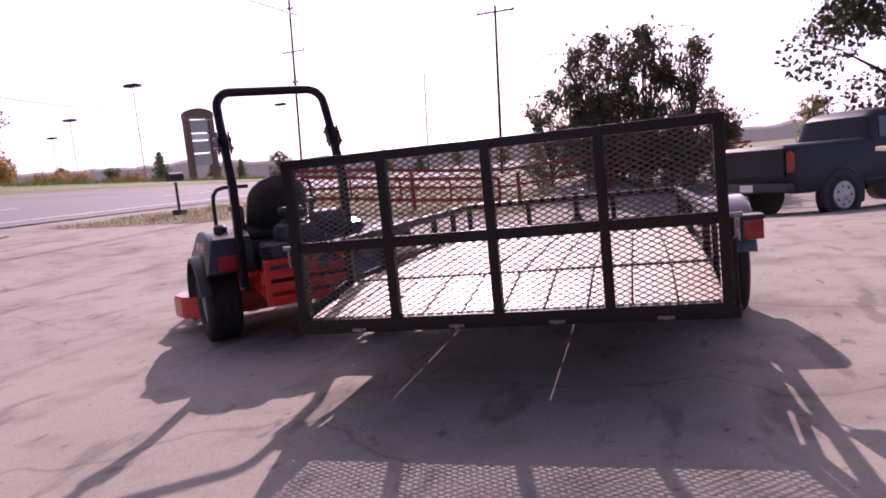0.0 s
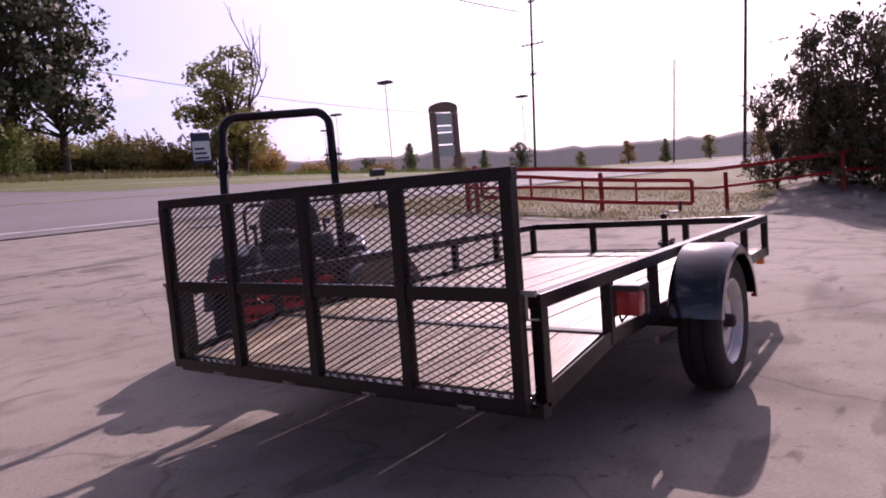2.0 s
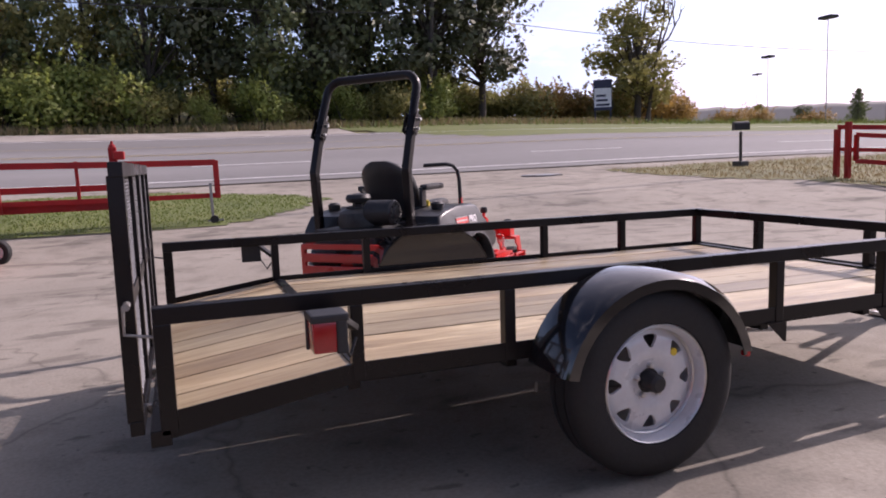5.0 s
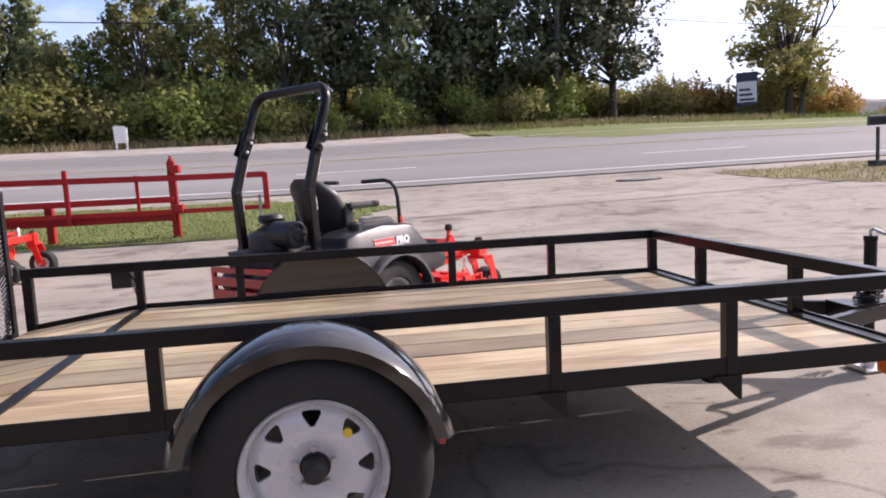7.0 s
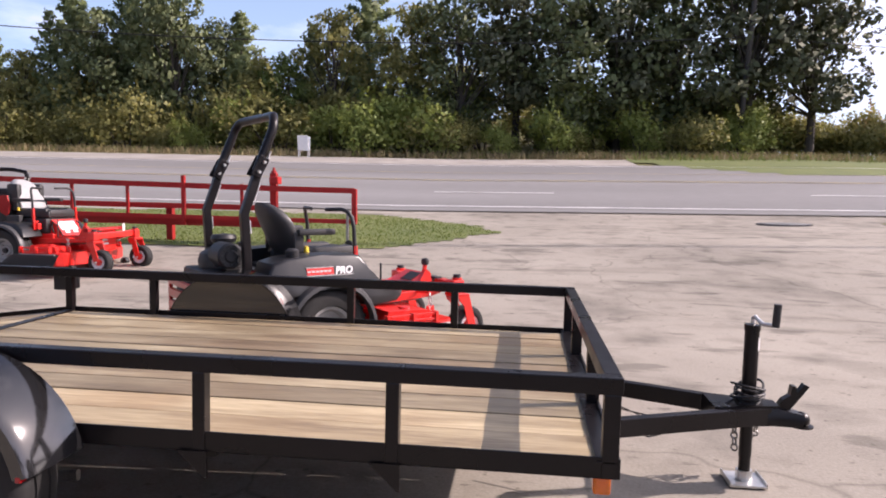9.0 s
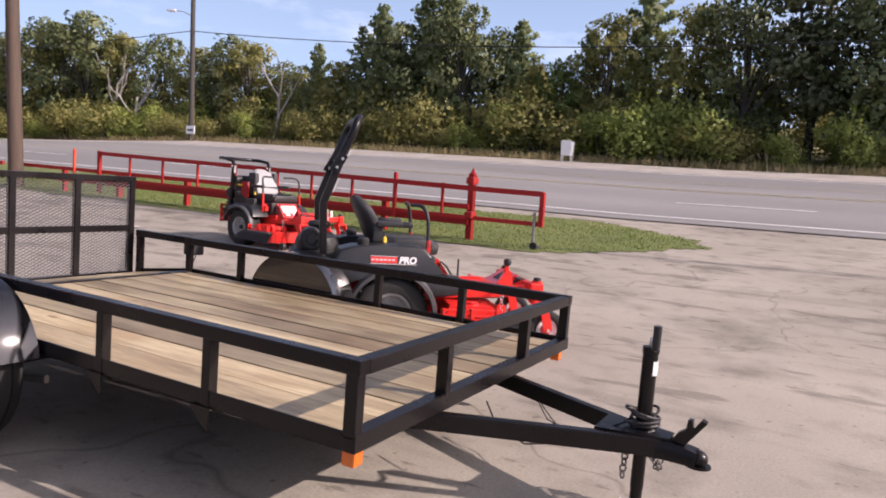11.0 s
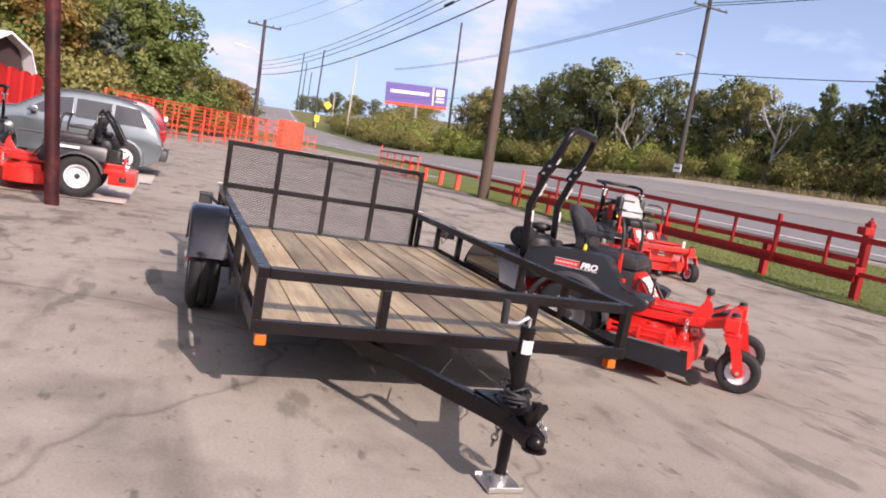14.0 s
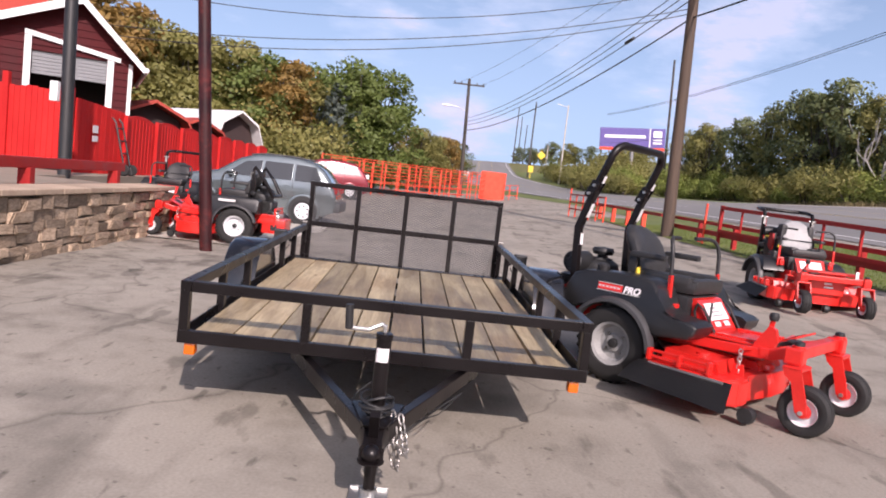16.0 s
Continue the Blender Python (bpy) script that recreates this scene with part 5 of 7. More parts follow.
        mp("front_tube", lambda b: bar(b, (1.05, -0.36, 0.56), (1.05, 0.36, 0.56), 0.07, 0.05, 0.01), DEEPRED, None, "dark red front tube")
        mp("front_decal", lambda b: box(b, 1.09, 1.096, 0.33, 0.375, 0.42, 0.62, 0.002), LABEL, None, "white upright strip")
        mp("front_label", lambda b: [box(b, 1.062, 1.065, -0.05, 0.07 - 0.02 * k, 0.35 + 0.05 * k, 0.375 + 0.05 * k, 0) for k in range(3)], LABEL, None, "white bars of a plate")
    return mower


zero_turn(pose(1.711, 3.041, 0.0, 0, 0, 42.7), "red and black riding mower with upright roll bar, beside the trailer", "tall", VINYL, POD, SHADEDRIM)
zero_turn(pose(-3.25, 6.93, ground_z(-3.0, 6.9) - 0.01, 0, 0, -5), "red riding mower with pale seat back, parked by the fence", "folded", SEAT, POD, SHADEDRIM)
zero_turn(pose(-4.44, -1.63, ground_z(-4.4, -1.6) + 0.022, 0, 0, -90), "red riding mower with low roll bar on a concrete pad", "low", VINYL, POD, RIM)
zero_turn(pose(-7.45, -3.75, ground_z(-7.5, -3.7), 0, 0, 0), "red riding mower with folded roll bar behind the wall", "bare")

# ---- fences, poles, signs ----
def fp(name, fn, mat, parent, lab="", smooth=False):
    b = bmesh.new()
    fn(b)
    return part(name, b, mat, parent, lab, smooth)


def gz(x, y, h=0.0):
    return (x, y, ground_z(x, y) + h)


def rail_between(b, x0, y0, h0, x1, y1, h1, w, hgt, n=6):
    s = Vector((-(y1 - y0), x1 - x0, 0)).normalized() * w / 2
    u, rings = Vector((0, 0, hgt / 2)), []
    for k in range(n + 1):
        a = k / n
        p = Vector(gz(x0 + (x1 - x0) * a, y0 + (y1 - y0) * a, h0 + (h1 - h0) * a))
        rings.append([b.verts.new(p + q) for q in (s + u, u - s, -s - u, s - u)])
    for p, q in zip(rings, rings[1:]):
        for k in range(4):
            b.faces.new((p[k], p[(k + 1) % 4], q[(k + 1) % 4], q[k]))
    b.faces.new(rings[0][::-1])
    b.faces.new(rings[-1])


fence = thing("pipe_fence", "weathered red welded pipe fence on square posts along the verge", "fence")
for x in (-14.8, -12.6, -10.4, -8.0, -5.3, -2.55, -0.72):
    h = 0.62 if x < -0.8 else 1.18
    fp("post", lambda b: bar(b, gz(x, 9.32, -0.1), gz(x, 9.32, h), 0.11, 0.11, 0.008), DEEPRED, fence)
for h, tall in ((0.34, 0.13), (0.60, 0.09)):
    fp("rail", lambda b: rail_between(b, -14.8, 9.24, h, -0.72, 9.24, h, 0.06, tall, 12), DEEPRED, fence)
fp("post_cap", lambda b: lathe(b, [(0.0, 0.075), (0.018, 0.07), (0.022, 0.03), (0.045, 0.012), (0.05, -0.02), (0.0, -0.02)], gz(-0.72, 9.32, 1.2), "Z", 14, False), DEEPRED, fence)
for h in (1.0, 0.40):
    fp("gate_roller", lambda b: box(b, -0.70, -0.55, 9.03, 9.23, ground_z(-0.7, 9.2) + h, ground_z(-0.7, 9.2) + h + 0.12, 0.02), DEEPRED, fence, "red roller bracket")
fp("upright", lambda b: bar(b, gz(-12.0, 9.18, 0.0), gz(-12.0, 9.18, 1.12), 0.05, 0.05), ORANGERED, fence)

gate2 = thing("sliding_gate", "red tubular sliding gate with a wheel at its end", "gate")
fp("top_rail", lambda b: rail_between(b, -10.9, 9.12, 1.06, 0.70, 9.12, 0.92, 0.07, 0.09, 10), DEEPRED, gate2)
fp("lower_rail", lambda b: rail_between(b, -10.9, 9.12, 0.46, 0.70, 9.12, 0.42, 0.06, 0.07, 10), DEEPRED, gate2)
for i, x in enumerate((-10.9, -9.75, -8.6, -7.45, -6.3, -5.1, -4.2, -3.2, -1.2)):
    fp("upright", lambda b: bar(b, gz(x, 9.12, 0.45), gz(x, 9.12, 1.0), 0.045, 0.045), DEEPRED, gate2)
for x, a, c in ((0.70, 0.38, 0.95), (-10.9, 0.1, 1.12)):
    fp("end_post", lambda b: bar(b, gz(x, 9.12, a), gz(x, 9.12, c), 0.08, 0.08), DEEPRED, gate2)
fp("tall_upright", lambda b: bar(b, gz(-2.2, 9.10, 0.3), gz(-2.2, 9.10, 1.12), 0.06, 0.06), DEEPRED, gate2)
fp("wheel_leg", lambda b: (bar(b, gz(0.60, 9.06, 0.05), gz(0.60, 9.06, 0.62), 0.04, 0.04), bar(b, gz(0.52, 9.06, 0.05), gz(0.75, 9.06, 0.05), 0.03, 0.03)), STEEL, gate2, "grey steel wheel leg")
fp("gate_wheel", lambda b: lathe(b, [(0.0, -0.025), (0.06, -0.025), (0.065, 0.0), (0.06, 0.025), (0.0, 0.025)], gz(0.62, 9.06, 0.065), "Y", 16, False), RUBBER, gate2, "small black wheel", True)

# low rail fence farther along, with sunlight painted into its posts
low = thing("rail_fence", "low red rail fence on short posts coloured a sunlit orange-red", "fence")
for x in (-22.6, -20.6, -18.7, -16.9):
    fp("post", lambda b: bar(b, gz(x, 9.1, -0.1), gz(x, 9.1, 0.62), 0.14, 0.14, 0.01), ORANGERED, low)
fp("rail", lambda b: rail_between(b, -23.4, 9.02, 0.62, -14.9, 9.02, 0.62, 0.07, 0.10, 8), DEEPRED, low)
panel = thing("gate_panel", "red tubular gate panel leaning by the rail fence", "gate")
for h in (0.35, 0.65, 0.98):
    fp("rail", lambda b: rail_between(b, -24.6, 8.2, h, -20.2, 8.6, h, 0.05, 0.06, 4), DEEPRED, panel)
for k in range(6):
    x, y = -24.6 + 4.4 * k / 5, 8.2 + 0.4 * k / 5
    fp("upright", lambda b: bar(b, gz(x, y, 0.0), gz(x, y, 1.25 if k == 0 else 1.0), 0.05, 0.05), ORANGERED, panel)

# second gate and fence at the far side of the drive
f2 = thing("pipe_fence", "red pipe fence with a swung gate at the drive", "fence")


def frame_panel(parent, xa, ya, xb, yb, lo, hi, n, mat, t=0.06):
    for h in (lo, hi):
        fp("rail", lambda b: rail_between(b, xa, ya, h, xb, yb, h, t, t * 1.2, 4), mat, parent)
    for k in range(n + 1):
        x, y = xa + (xb - xa) * k / n, ya + (yb - ya) * k / n
        fp("upright", lambda b: bar(b, gz(x, y, lo), gz(x, y, hi), t if k in (0, n) else t * 0.6, t if k in (0, n) else t * 0.6), mat, parent)


frame_panel(f2, 13.9, 8.95, 15.6, 3.95, 0.38, 0.94, 4, DEEPRED, 0.08)
fp("gate_post", lambda b: bar(b, gz(13.72, 9.0, -0.1), gz(13.72, 9.0, 1.22), 0.10, 0.10), DEEPRED, f2)
fp("rail", lambda b: rail_between(b, 13.75, 9.3, 1.1, 27.0, -4.0, 1.2, 0.08, 0.10, 8), DEEPRED, f2)
fp("rail", lambda b: rail_between(b, 13.75, 9.3, 0.62, 27.0, -4.0, 0.62, 0.06, 0.08, 8), DEEPRED, f2)
for k in range(6):
    x, y = 13.75 + 13.25 * k / 5, 9.3 - 13.3 * k / 5
    fp("post", lambda b: bar(b, gz(x, y, -0.1), gz(x, y, 1.05), 0.10, 0.10), DEEPRED, f2)

POLEWOOD = surface("creosoted_pole", [(0.3, (0.045, 0.03, 0.022)), (0.6, (0.095, 0.064, 0.045)), (0.8, (0.15, 0.10, 0.07))], 2, 14, (0.7, 0.9), bump=0.5, stretch=(6, 6, 0.4))
POLEDARK = surface("dark_pole", two((0.035, 0.03, 0.027), (0.075, 0.065, 0.055)), 2, 14, (0.7, 0.9), bump=0.4, stretch=(6, 6, 0.4))
WIRE = surface("wire_black", grey(0.015), 3, 30, (0.5, 0.6), bump=0)


def utility_pole(x, y, h, lx=0.0, ly=0.0, r=0.15, mat=POLEWOOD, arms=(), label="brown wooden utility pole", lamp=0, base=None, way=(0.0, -1.0)):
    z0 = ground_z(x, y) if base is None else base
    p = thing("utility_pole", label, "pole")
    top = (x + lx * h, y + ly * h, z0 + h)
    fp("shaft", lambda b: pipe(b, [(x, y, z0 - 0.2), top], r, 14, r * 0.72), mat, p, "", True)
    for t, w in arms:
        c = Vector((x + lx * h * t, y + ly * h * t, z0 + h * t))
        fp("crossarm", lambda b: bar(b, c + Vector((r, -w / 2, 0)), c + Vector((r, w / 2, 0)), 0.10, 0.12), mat, p)
        for k in (-0.46, -0.25, 0.25, 0.46):
            fp("insulator", lambda b: lathe(b, [(0.0, 0.06), (0.03, 0.06), (0.06, 0.12), (0.05, 0.2), (0.0, 0.22)], c + Vector((r, k * w, 0)), "Z", 10, False), CHARCOAL, p)
    if lamp:
        c = Vector((x + lx * h * lamp, y + ly * h * lamp, z0 + h * lamp))
        u = Vector((*way, 0.0))
        fp("lamp_arm", lambda b: pipe(b, [c, c + 0.8 * u + Vector((0, 0, 0.35)), c + 1.5 * u + Vector((0, 0, 0.4))], 0.03, 8), ZINC, p)
        fp("lamp_head", lambda b: bar(b, c + 1.4 * u + Vector((0, 0, 0.4)), c + 2.1 * u + Vector((0, 0, 0.4)), 0.28, 0.16, 0.05), LABEL, p, "pale lamp head", True)
    return Vector(top)


poleC = utility_pole(-14.19, 8.98, 9.6, -0.024, -0.019, 0.19, label="tall brown wooden utility pole beside the red fence")
poleB = utility_pole(-41.26, 37.99, 15.6, -0.014, -0.009, 0.22, POLEDARK, [(0.89, 3.4)], "dark utility pole with crossarm across the road", 0.63, None, (-0.9, -0.44))
poleB2 = utility_pole(16.26, 42.59, 13.0, 0.065, -0.022, 0.19, POLEDARK, (), "dark utility pole on the grass bank")
poleF = utility_pole(-52.0, 5.0, 9.7, -0.006, -0.03, 0.17, POLEDARK, [(0.95, 2.6)], "dark utility pole with crossarm and street lamp", 0.72)
for x, y, h in ((-200, 29.3, 16.2), (-138, 24.2, 15.4), (-215, 32.7, 14.9), (-215, 34.5, 12.5)):
    utility_pole(x, y, h, 0.02, 0, 0.18, POLEDARK, (), "distant dark utility pole along the road")
utility_pole(-78.0, 1.6, 6.4, 0.01, -0.02, 0.13, POLEWOOD, [(0.93, 1.8)], "small wooden utility pole among the trees")
utility_pole(-95.2, 37.55, 20.0, -0.017, -0.04, 0.2, POLEDARK, (), "dark utility pole behind the roadside trees")
utility_pole(65.88, 34.73, 21.0, 0.022, -0.04, 0.14, POLEDARK, [(0.63, 2.6), (0.48, 0.8), (0.84, 0.8)], "tall dark transmission pole far along the road")
utility_pole(51.87, 10.56, 12.8, 0.001, -0.05, 0.13, POLEDARK, [(0.965, 3.0)], "tall dark utility pole behind the bushes")
utility_pole(114.21, 34.82, 16.4, 0.015, -0.053, 0.13, POLEDARK, (), "distant slim utility pole")
post1 = thing("steel_post", "dark red painted round steel post on the lot", "post")
fp("shaft", lambda b: pipe(b, [(-2.92, -1.76, -0.02), (-2.96, -2.22, 5.2)], 0.085, 18, 0.085), POSTRED, post1, "", True)


def cable(name, a, b_, sag, r=0.014, label="thin black overhead cable between poles"):
    a, b_ = Vector(a), Vector(b_)
    pts = [a.lerp(b_, t) - Vector((0, 0, sag * 4 * t * (1 - t))) for t in [k / 24 for k in range(25)]]
    ob = fp(name, lambda b: pipe(b, pts, r, 6), WIRE, None)
    tagged(ob, label, "cable", "overhead cables")


for zc, zf, r in ((8.31, 7.1, 0.016), (8.03, 6.78, 0.016), (7.76, 6.5, 0.018), (7.14, 6.07, 0.026)):
    cable("overhead_cable", (-14.3, 8.85, zc), (-52.0, 4.85, zf), 0.75, r)
    cable("overhead_cable", (-14.3, 8.85, zc), (26.0, 14.0, zc + 1.2), 0.8, r)
for w in (-0.95, 0.95):
    cable("overhead_cable", (-14.4, 8.8, 9.5 - 0.2 * w), poleF + Vector((0, w, -0.45)), 0.5, 0.009)
sleeve = fp("cable_sleeve", lambda b: pipe(b, [(-18.6, 8.39, 7.34), (-19.3, 8.32, 7.29)], 0.06, 10), WIRE, None, "", True)
tagged(sleeve, "thick black splice sleeve on an overhead cable", "cable")
for k, dz in enumerate((-1.3, -1.5, -6.9)):
    cable("overhead_cable", poleB + Vector((0, 0, dz)), poleB2 + Vector((0, 0, dz + 1.2)), 1.1, 0.03)
    cable("overhead_cable", poleB + Vector((0, 0, dz)), (-130, 37, 20 + dz), 1.0, 0.03)
    if k == 2:
        cable("overhead_cable", poleB2 + Vector((0, 0, dz + 1.2)), (62, 32, 14 + dz), 1.0, 0.02)
for za, zb, sg in ((8.2, 7.0, 1.75), (7.4, 4.9, 1.32), (7.55, 5.1, 1.20)):
    cable("overhead_cable", (-14.6, 9.1, za), (-14.0, -14.0, zb), sg, 0.014)
cable("overhead_cable", poleC + Vector((0, 0, -0.5)), poleB + Vector((0, 0, -0.8)), 0.8, 0.02)


def street_lamp(x, y, h, label="slim street lamp with a flat head"):
    p = thing("street_lamp", label, "street lamp", None, "street lamps")
    z = ground_z(x, y)
    fp("pole", lambda b: pipe(b, [(x, y, z), (x, y, z + h)], 0.06, 10, 0.045), STEEL, p, "", True)
    fp("head", lambda b: box(b, x - 0.55, x + 0.55, y - 0.75, y + 0.75, z + h - 0.05, z + h + 0.25, 0.06), PLASTIC, p, "flat dark lamp head")


for x, y, h in ((61.2, 50.6, 10.65), (77.5, 74.1, 10.4), (104.7, 103.5, 11.5), (89.8, 48.7, 11.0)):
    street_lamp(x, y, h)
lp = thing("street_lamp", "pale concrete lamp pole across the road", "street lamp")
fp("pole", lambda b: pipe(b, [gz(-120, 27.2), gz(-120, 27.2, 14.2)], 0.17, 12, 0.1), CONCRETE, lp, "", True)
fp("pole_arm", lambda b: pipe(b, [gz(-120, 27.2, 13.8), gz(-120, 25.2, 14.3)], 0.06, 8), ZINC, lp)
sp = thing("marker_post", "yellow roadside sign post on the grass", "sign")
fp("post", lambda b: bar(b, gz(-135, 24.2), gz(-135, 24.2, 1.8), 0.12, 0.12), YELLOW, sp)
fp("plate", lambda b: box(b, -134.9, -134.8, 23.7, 24.7, ground_z(-135, 24.2) + 1.2, ground_z(-135, 24.2) + 2.5, 0.02), YELLOW, sp, "yellow warning plate")
dp = thing("warning_sign", "yellow diamond warning sign on a pale post", "sign")
fp("post", lambda b: pipe(b, [gz(-140, 28.1), gz(-140, 28.1, 6.8)], 0.12, 10), CONCRETE, dp, "", True)
fp("plate", lambda b: box(b, -0.65, 0.65, -0.03, 0.03, -0.65, 0.65, 0.02, pose(-139.8, 26.9, ground_z(-140, 28.1) + 4.6, 0, 45, 90)), YELLOW, dp, "yellow diamond plate")
for x, y, h in ((-72.0, 4.6, 1.5), (-80.0, 6.9, 1.5)):
    ws = thing("road_sign", "small white sign on a thin post by the road", "sign", None, "small white signs")
    fp("post", lambda b: pipe(b, [gz(x, y), gz(x, y, h)], 0.04, 8), ZINC, ws)
    fp("plate", lambda b: box(b, x + 0.05, x + 0.1, y - 0.8, y + 0.8, ground_z(x, y) + h, ground_z(x, y) + h + 0.55, 0.02), WHITE, ws, "white plate")

drain = thing("drain_cover", "worn dark drain cover set in the lot's edge", "drain", pose(9.3, 14.55, ground_z(9.3, 14.55), 2.4, 0, 8), "", "structure")
fp("frame", lambda b: slab(b, [(0.62 * math.cos(radians(a)), 0.42 * math.sin(radians(a))) for a in range(0, 360, 24)], 0.004, 0.02, "XY"), CHARCOAL, drain)
fp("plate", lambda b: slab(b, [(0.5 * math.cos(radians(a)), 0.32 * math.sin(radians(a))) for a in range(0, 360, 24)], 0.021, 0.03, "XY"), STEEL, drain)

# mail box
MX, MY = 15.25, 13.7
mb = thing("mailbox", "dark mail box on a thin post in a weighted base", "mailbox")
fp("post", lambda b: bar(b, gz(MX, MY), gz(MX, MY, 0.98), 0.06, 0.06), POLEDARK, mb)
fp("base", lambda b: box(b, MX - 0.16, MX + 0.16, MY - 0.16, MY + 0.16, ground_z(MX, MY), ground_z(MX, MY) + 0.16, 0.03), CHARCOAL, mb)


def mailbody(b):
    z = ground_z(MX, MY) + 1.0
    o = [(-0.19, 0.0), (0.19, 0.0), (0.19, 0.17)] + [(0.19 * math.cos(radians(a)), 0.17 + 0.12 * math.sin(radians(a))) for a in range(15, 180, 15)] + [(-0.19, 0.17)]
    slab(b, o, -0.24, 0.24, "XZ", pose(MX, MY, z + 0.03, 0, 0, 62) @ Matrix.Scale(0.85, 4))


fp("box", mailbody, PLASTIC, mb, "dark metal box with a round top")


# signs
def board_sign(x, y, z, w, h, turn, legs, mats, label, name="sign", bars=3):
    s_ = thing(name, label, "sign", pose(x, y, z, 0, 0, turn))
    frame_m, face_m, bar_m = mats
    fp("board", lambda b: box(b, -w / 2, w / 2, -0.05, 0.05, legs, legs + h, 0.02), frame_m, s_)
    fp("face", lambda b: box(b, -w * 0.46, w * 0.46, -0.065, -0.051, legs + h * 0.10, legs + h * 0.72, 0), face_m, s_)
    for k in range(bars):
        fp("print_bar", lambda b: box(b, -w * 0.36, w * (0.36 - 0.1 * k), -0.072, -0.066, legs + h * (0.14 + 0.15 * k), legs + h * (0.21 + 0.15 * k), 0), bar_m, s_)
    for sx in (-1, 1):
        fp("leg", lambda b: bar(b, (sx * w * 0.42, 0.02, -0.6), (sx * w * 0.42, 0.02, legs), 0.10, 0.10), frame_m, s_)
    return s_


NAVY = surface("navy_board", two((0.015, 0.02, 0.05), (0.03, 0.035, 0.08)), 3, 30, (0.4, 0.6), bump=0.05)
PURPLE = surface("purple_board", two((0.085, 0.06, 0.24), (0.11, 0.08, 0.30)), 2, 20, (0.5, 0.6), bump=0.02)
board_sign(30.5, 43.5, 3.4, 1.35, 2.25, -28, 0.75, (NAVY, WHITE, NAVY), "navy and white real estate board on two legs")
asign = thing("sandwich_board", "white folding sandwich board on the far shoulder", "sign", pose(-8.85, 36.6, ground_z(-8.85, 36.6) + 0.02, 0, 0, 8) @ Matrix.Diagonal((0.68, 0.8, 0.95, 1)))
for s_, a in ((-1, 14), (1, -14)):
    fp("panel", lambda b: box(b, -0.42, 0.42, -0.02, 0.02, 0.44, 1.30, 0.01, pose(0, 0.28 * s_, 0, a, 0, 0)), WHITE, asign)
for sx in (-0.38, 0.38):
    fp("leg", lambda b: (bar(b, (sx, -0.34, 0.0), (sx, -0.02, 1.2), 0.05, 0.05), bar(b, (sx, 0.34, 0.0), (sx, 0.02, 1.2), 0.05, 0.05)), WHITE, asign)
psign = thing("pole_sign", "small white sign fixed to a utility pole", "sign")
fp("plate", lambda b: box(b, -41.5, -40.55, 37.66, 37.72, ground_z(-41.26, 37.99) + 0.55, ground_z(-41.26, 37.99) + 1.2, 0.01), WHITE, psign)
fp("print_bar", lambda b: box(b, -41.35, -40.7, 37.645, 37.658, ground_z(-41.26, 37.99) + 0.78, ground_z(-41.26, 37.99) + 0.93, 0), CHARCOAL, psign)

bb = thing("billboard", "purple billboard with white print on a steel mast", "billboard", pose(-150, 49.2, 9.3, 0, -4.5, 85) @ Matrix.Diagonal((0.84, 0.78, 0.82, 1)))
fp("panel", lambda b: box(b, -8.6, 8.6, -0.3, 0.3, 6.4, 11.6, 0.05), PURPLE, bb)
fp("band", lambda b: box(b, -8.6, 8.6, -0.36, 0.36, 5.6, 6.35, 0.05), ORANGERED, bb, "pale red lower band")
fp("divider", lambda b: box(b, 4.4, 4.7, -0.42, -0.31, 6.5, 11.5, 0), WHITE, bb)
fp("print_bar", lambda b: box(b, -7.4, 3.4, -0.42, -0.31, 8.9, 9.7, 0), WHITE, bb)
fp("emblem", lambda b: (box(b, 5.4, 7.7, -0.42, -0.31, 9.2, 10.9, 0), box(b, 5.4, 7.7, -0.42, -0.31, 7.4, 7.9, 0), box(b, 5.4, 7.7, -0.42, -0.31, 8.3, 8.7, 0)), WHITE, bb, "white emblem shape")
fp("mast", lambda b: pipe(b, [(0, 0, -3.5), (0, 0, 6)], 0.5, 14), STEEL, bb, "", True)

bs = thing("pylon_sign", "brick pylon sign with an arched top far down the road", "sign", pose(79.6, 55.7, ground_z(80, 55.5), 0, 0, -35) @ Matrix.Diagonal((0.80, 1, 1.06, 1)))
PYLON = surface("pylon_brick", two((0.16, 0.10, 0.08), (0.26, 0.17, 0.13)), 3, 20, (0.7, 0.9), bump=0.3)
for sx in (-1, 1):
    fp("column", lambda b: box(b, sx * 2.0 - 0.45, sx * 2.0 + 0.45, -0.5, 0.5, -0.5, 9.0, 0.04), PYLON, bs)
fp("arch", lambda b: slab(b, [(-2.45, 8.6), (2.45, 8.6), (2.45, 9.1)] + [(2.45 * math.cos(radians(a)), 9.1 + 0.75 * math.sin(radians(a))) for a in range(10, 180, 10)] + [(-2.45, 9.1)], -0.55, 0.55), PYLON, bs)
for k, (z0, z1, m_) in enumerate(((6.9, 8.4, GREYRIM), (6.0, 6.7, WHITE), (4.4, 5.8, GREYRIM), (2.8, 4.2, GREYRIM))):
    fp("sign_panel", lambda b: box(b, -1.5, 1.5, -0.3, 0.3, z0, z1, 0.02), m_, bs)

# ---- wall, building, sheds, cars ----
STONE = surface("sandstone_block", [(0.25, (0.13, 0.095, 0.065)), (0.5, (0.34, 0.255, 0.18)), (0.75, (0.56, 0.44, 0.32))], 5.0, 18, (0.8, 0.95), bump=0.9, vary=0.5)
MORTAR = surface("dark_joint", two((0.10, 0.085, 0.07), (0.16, 0.14, 0.115)), 5, 30, (0.9, 1.0), bump=0.4)
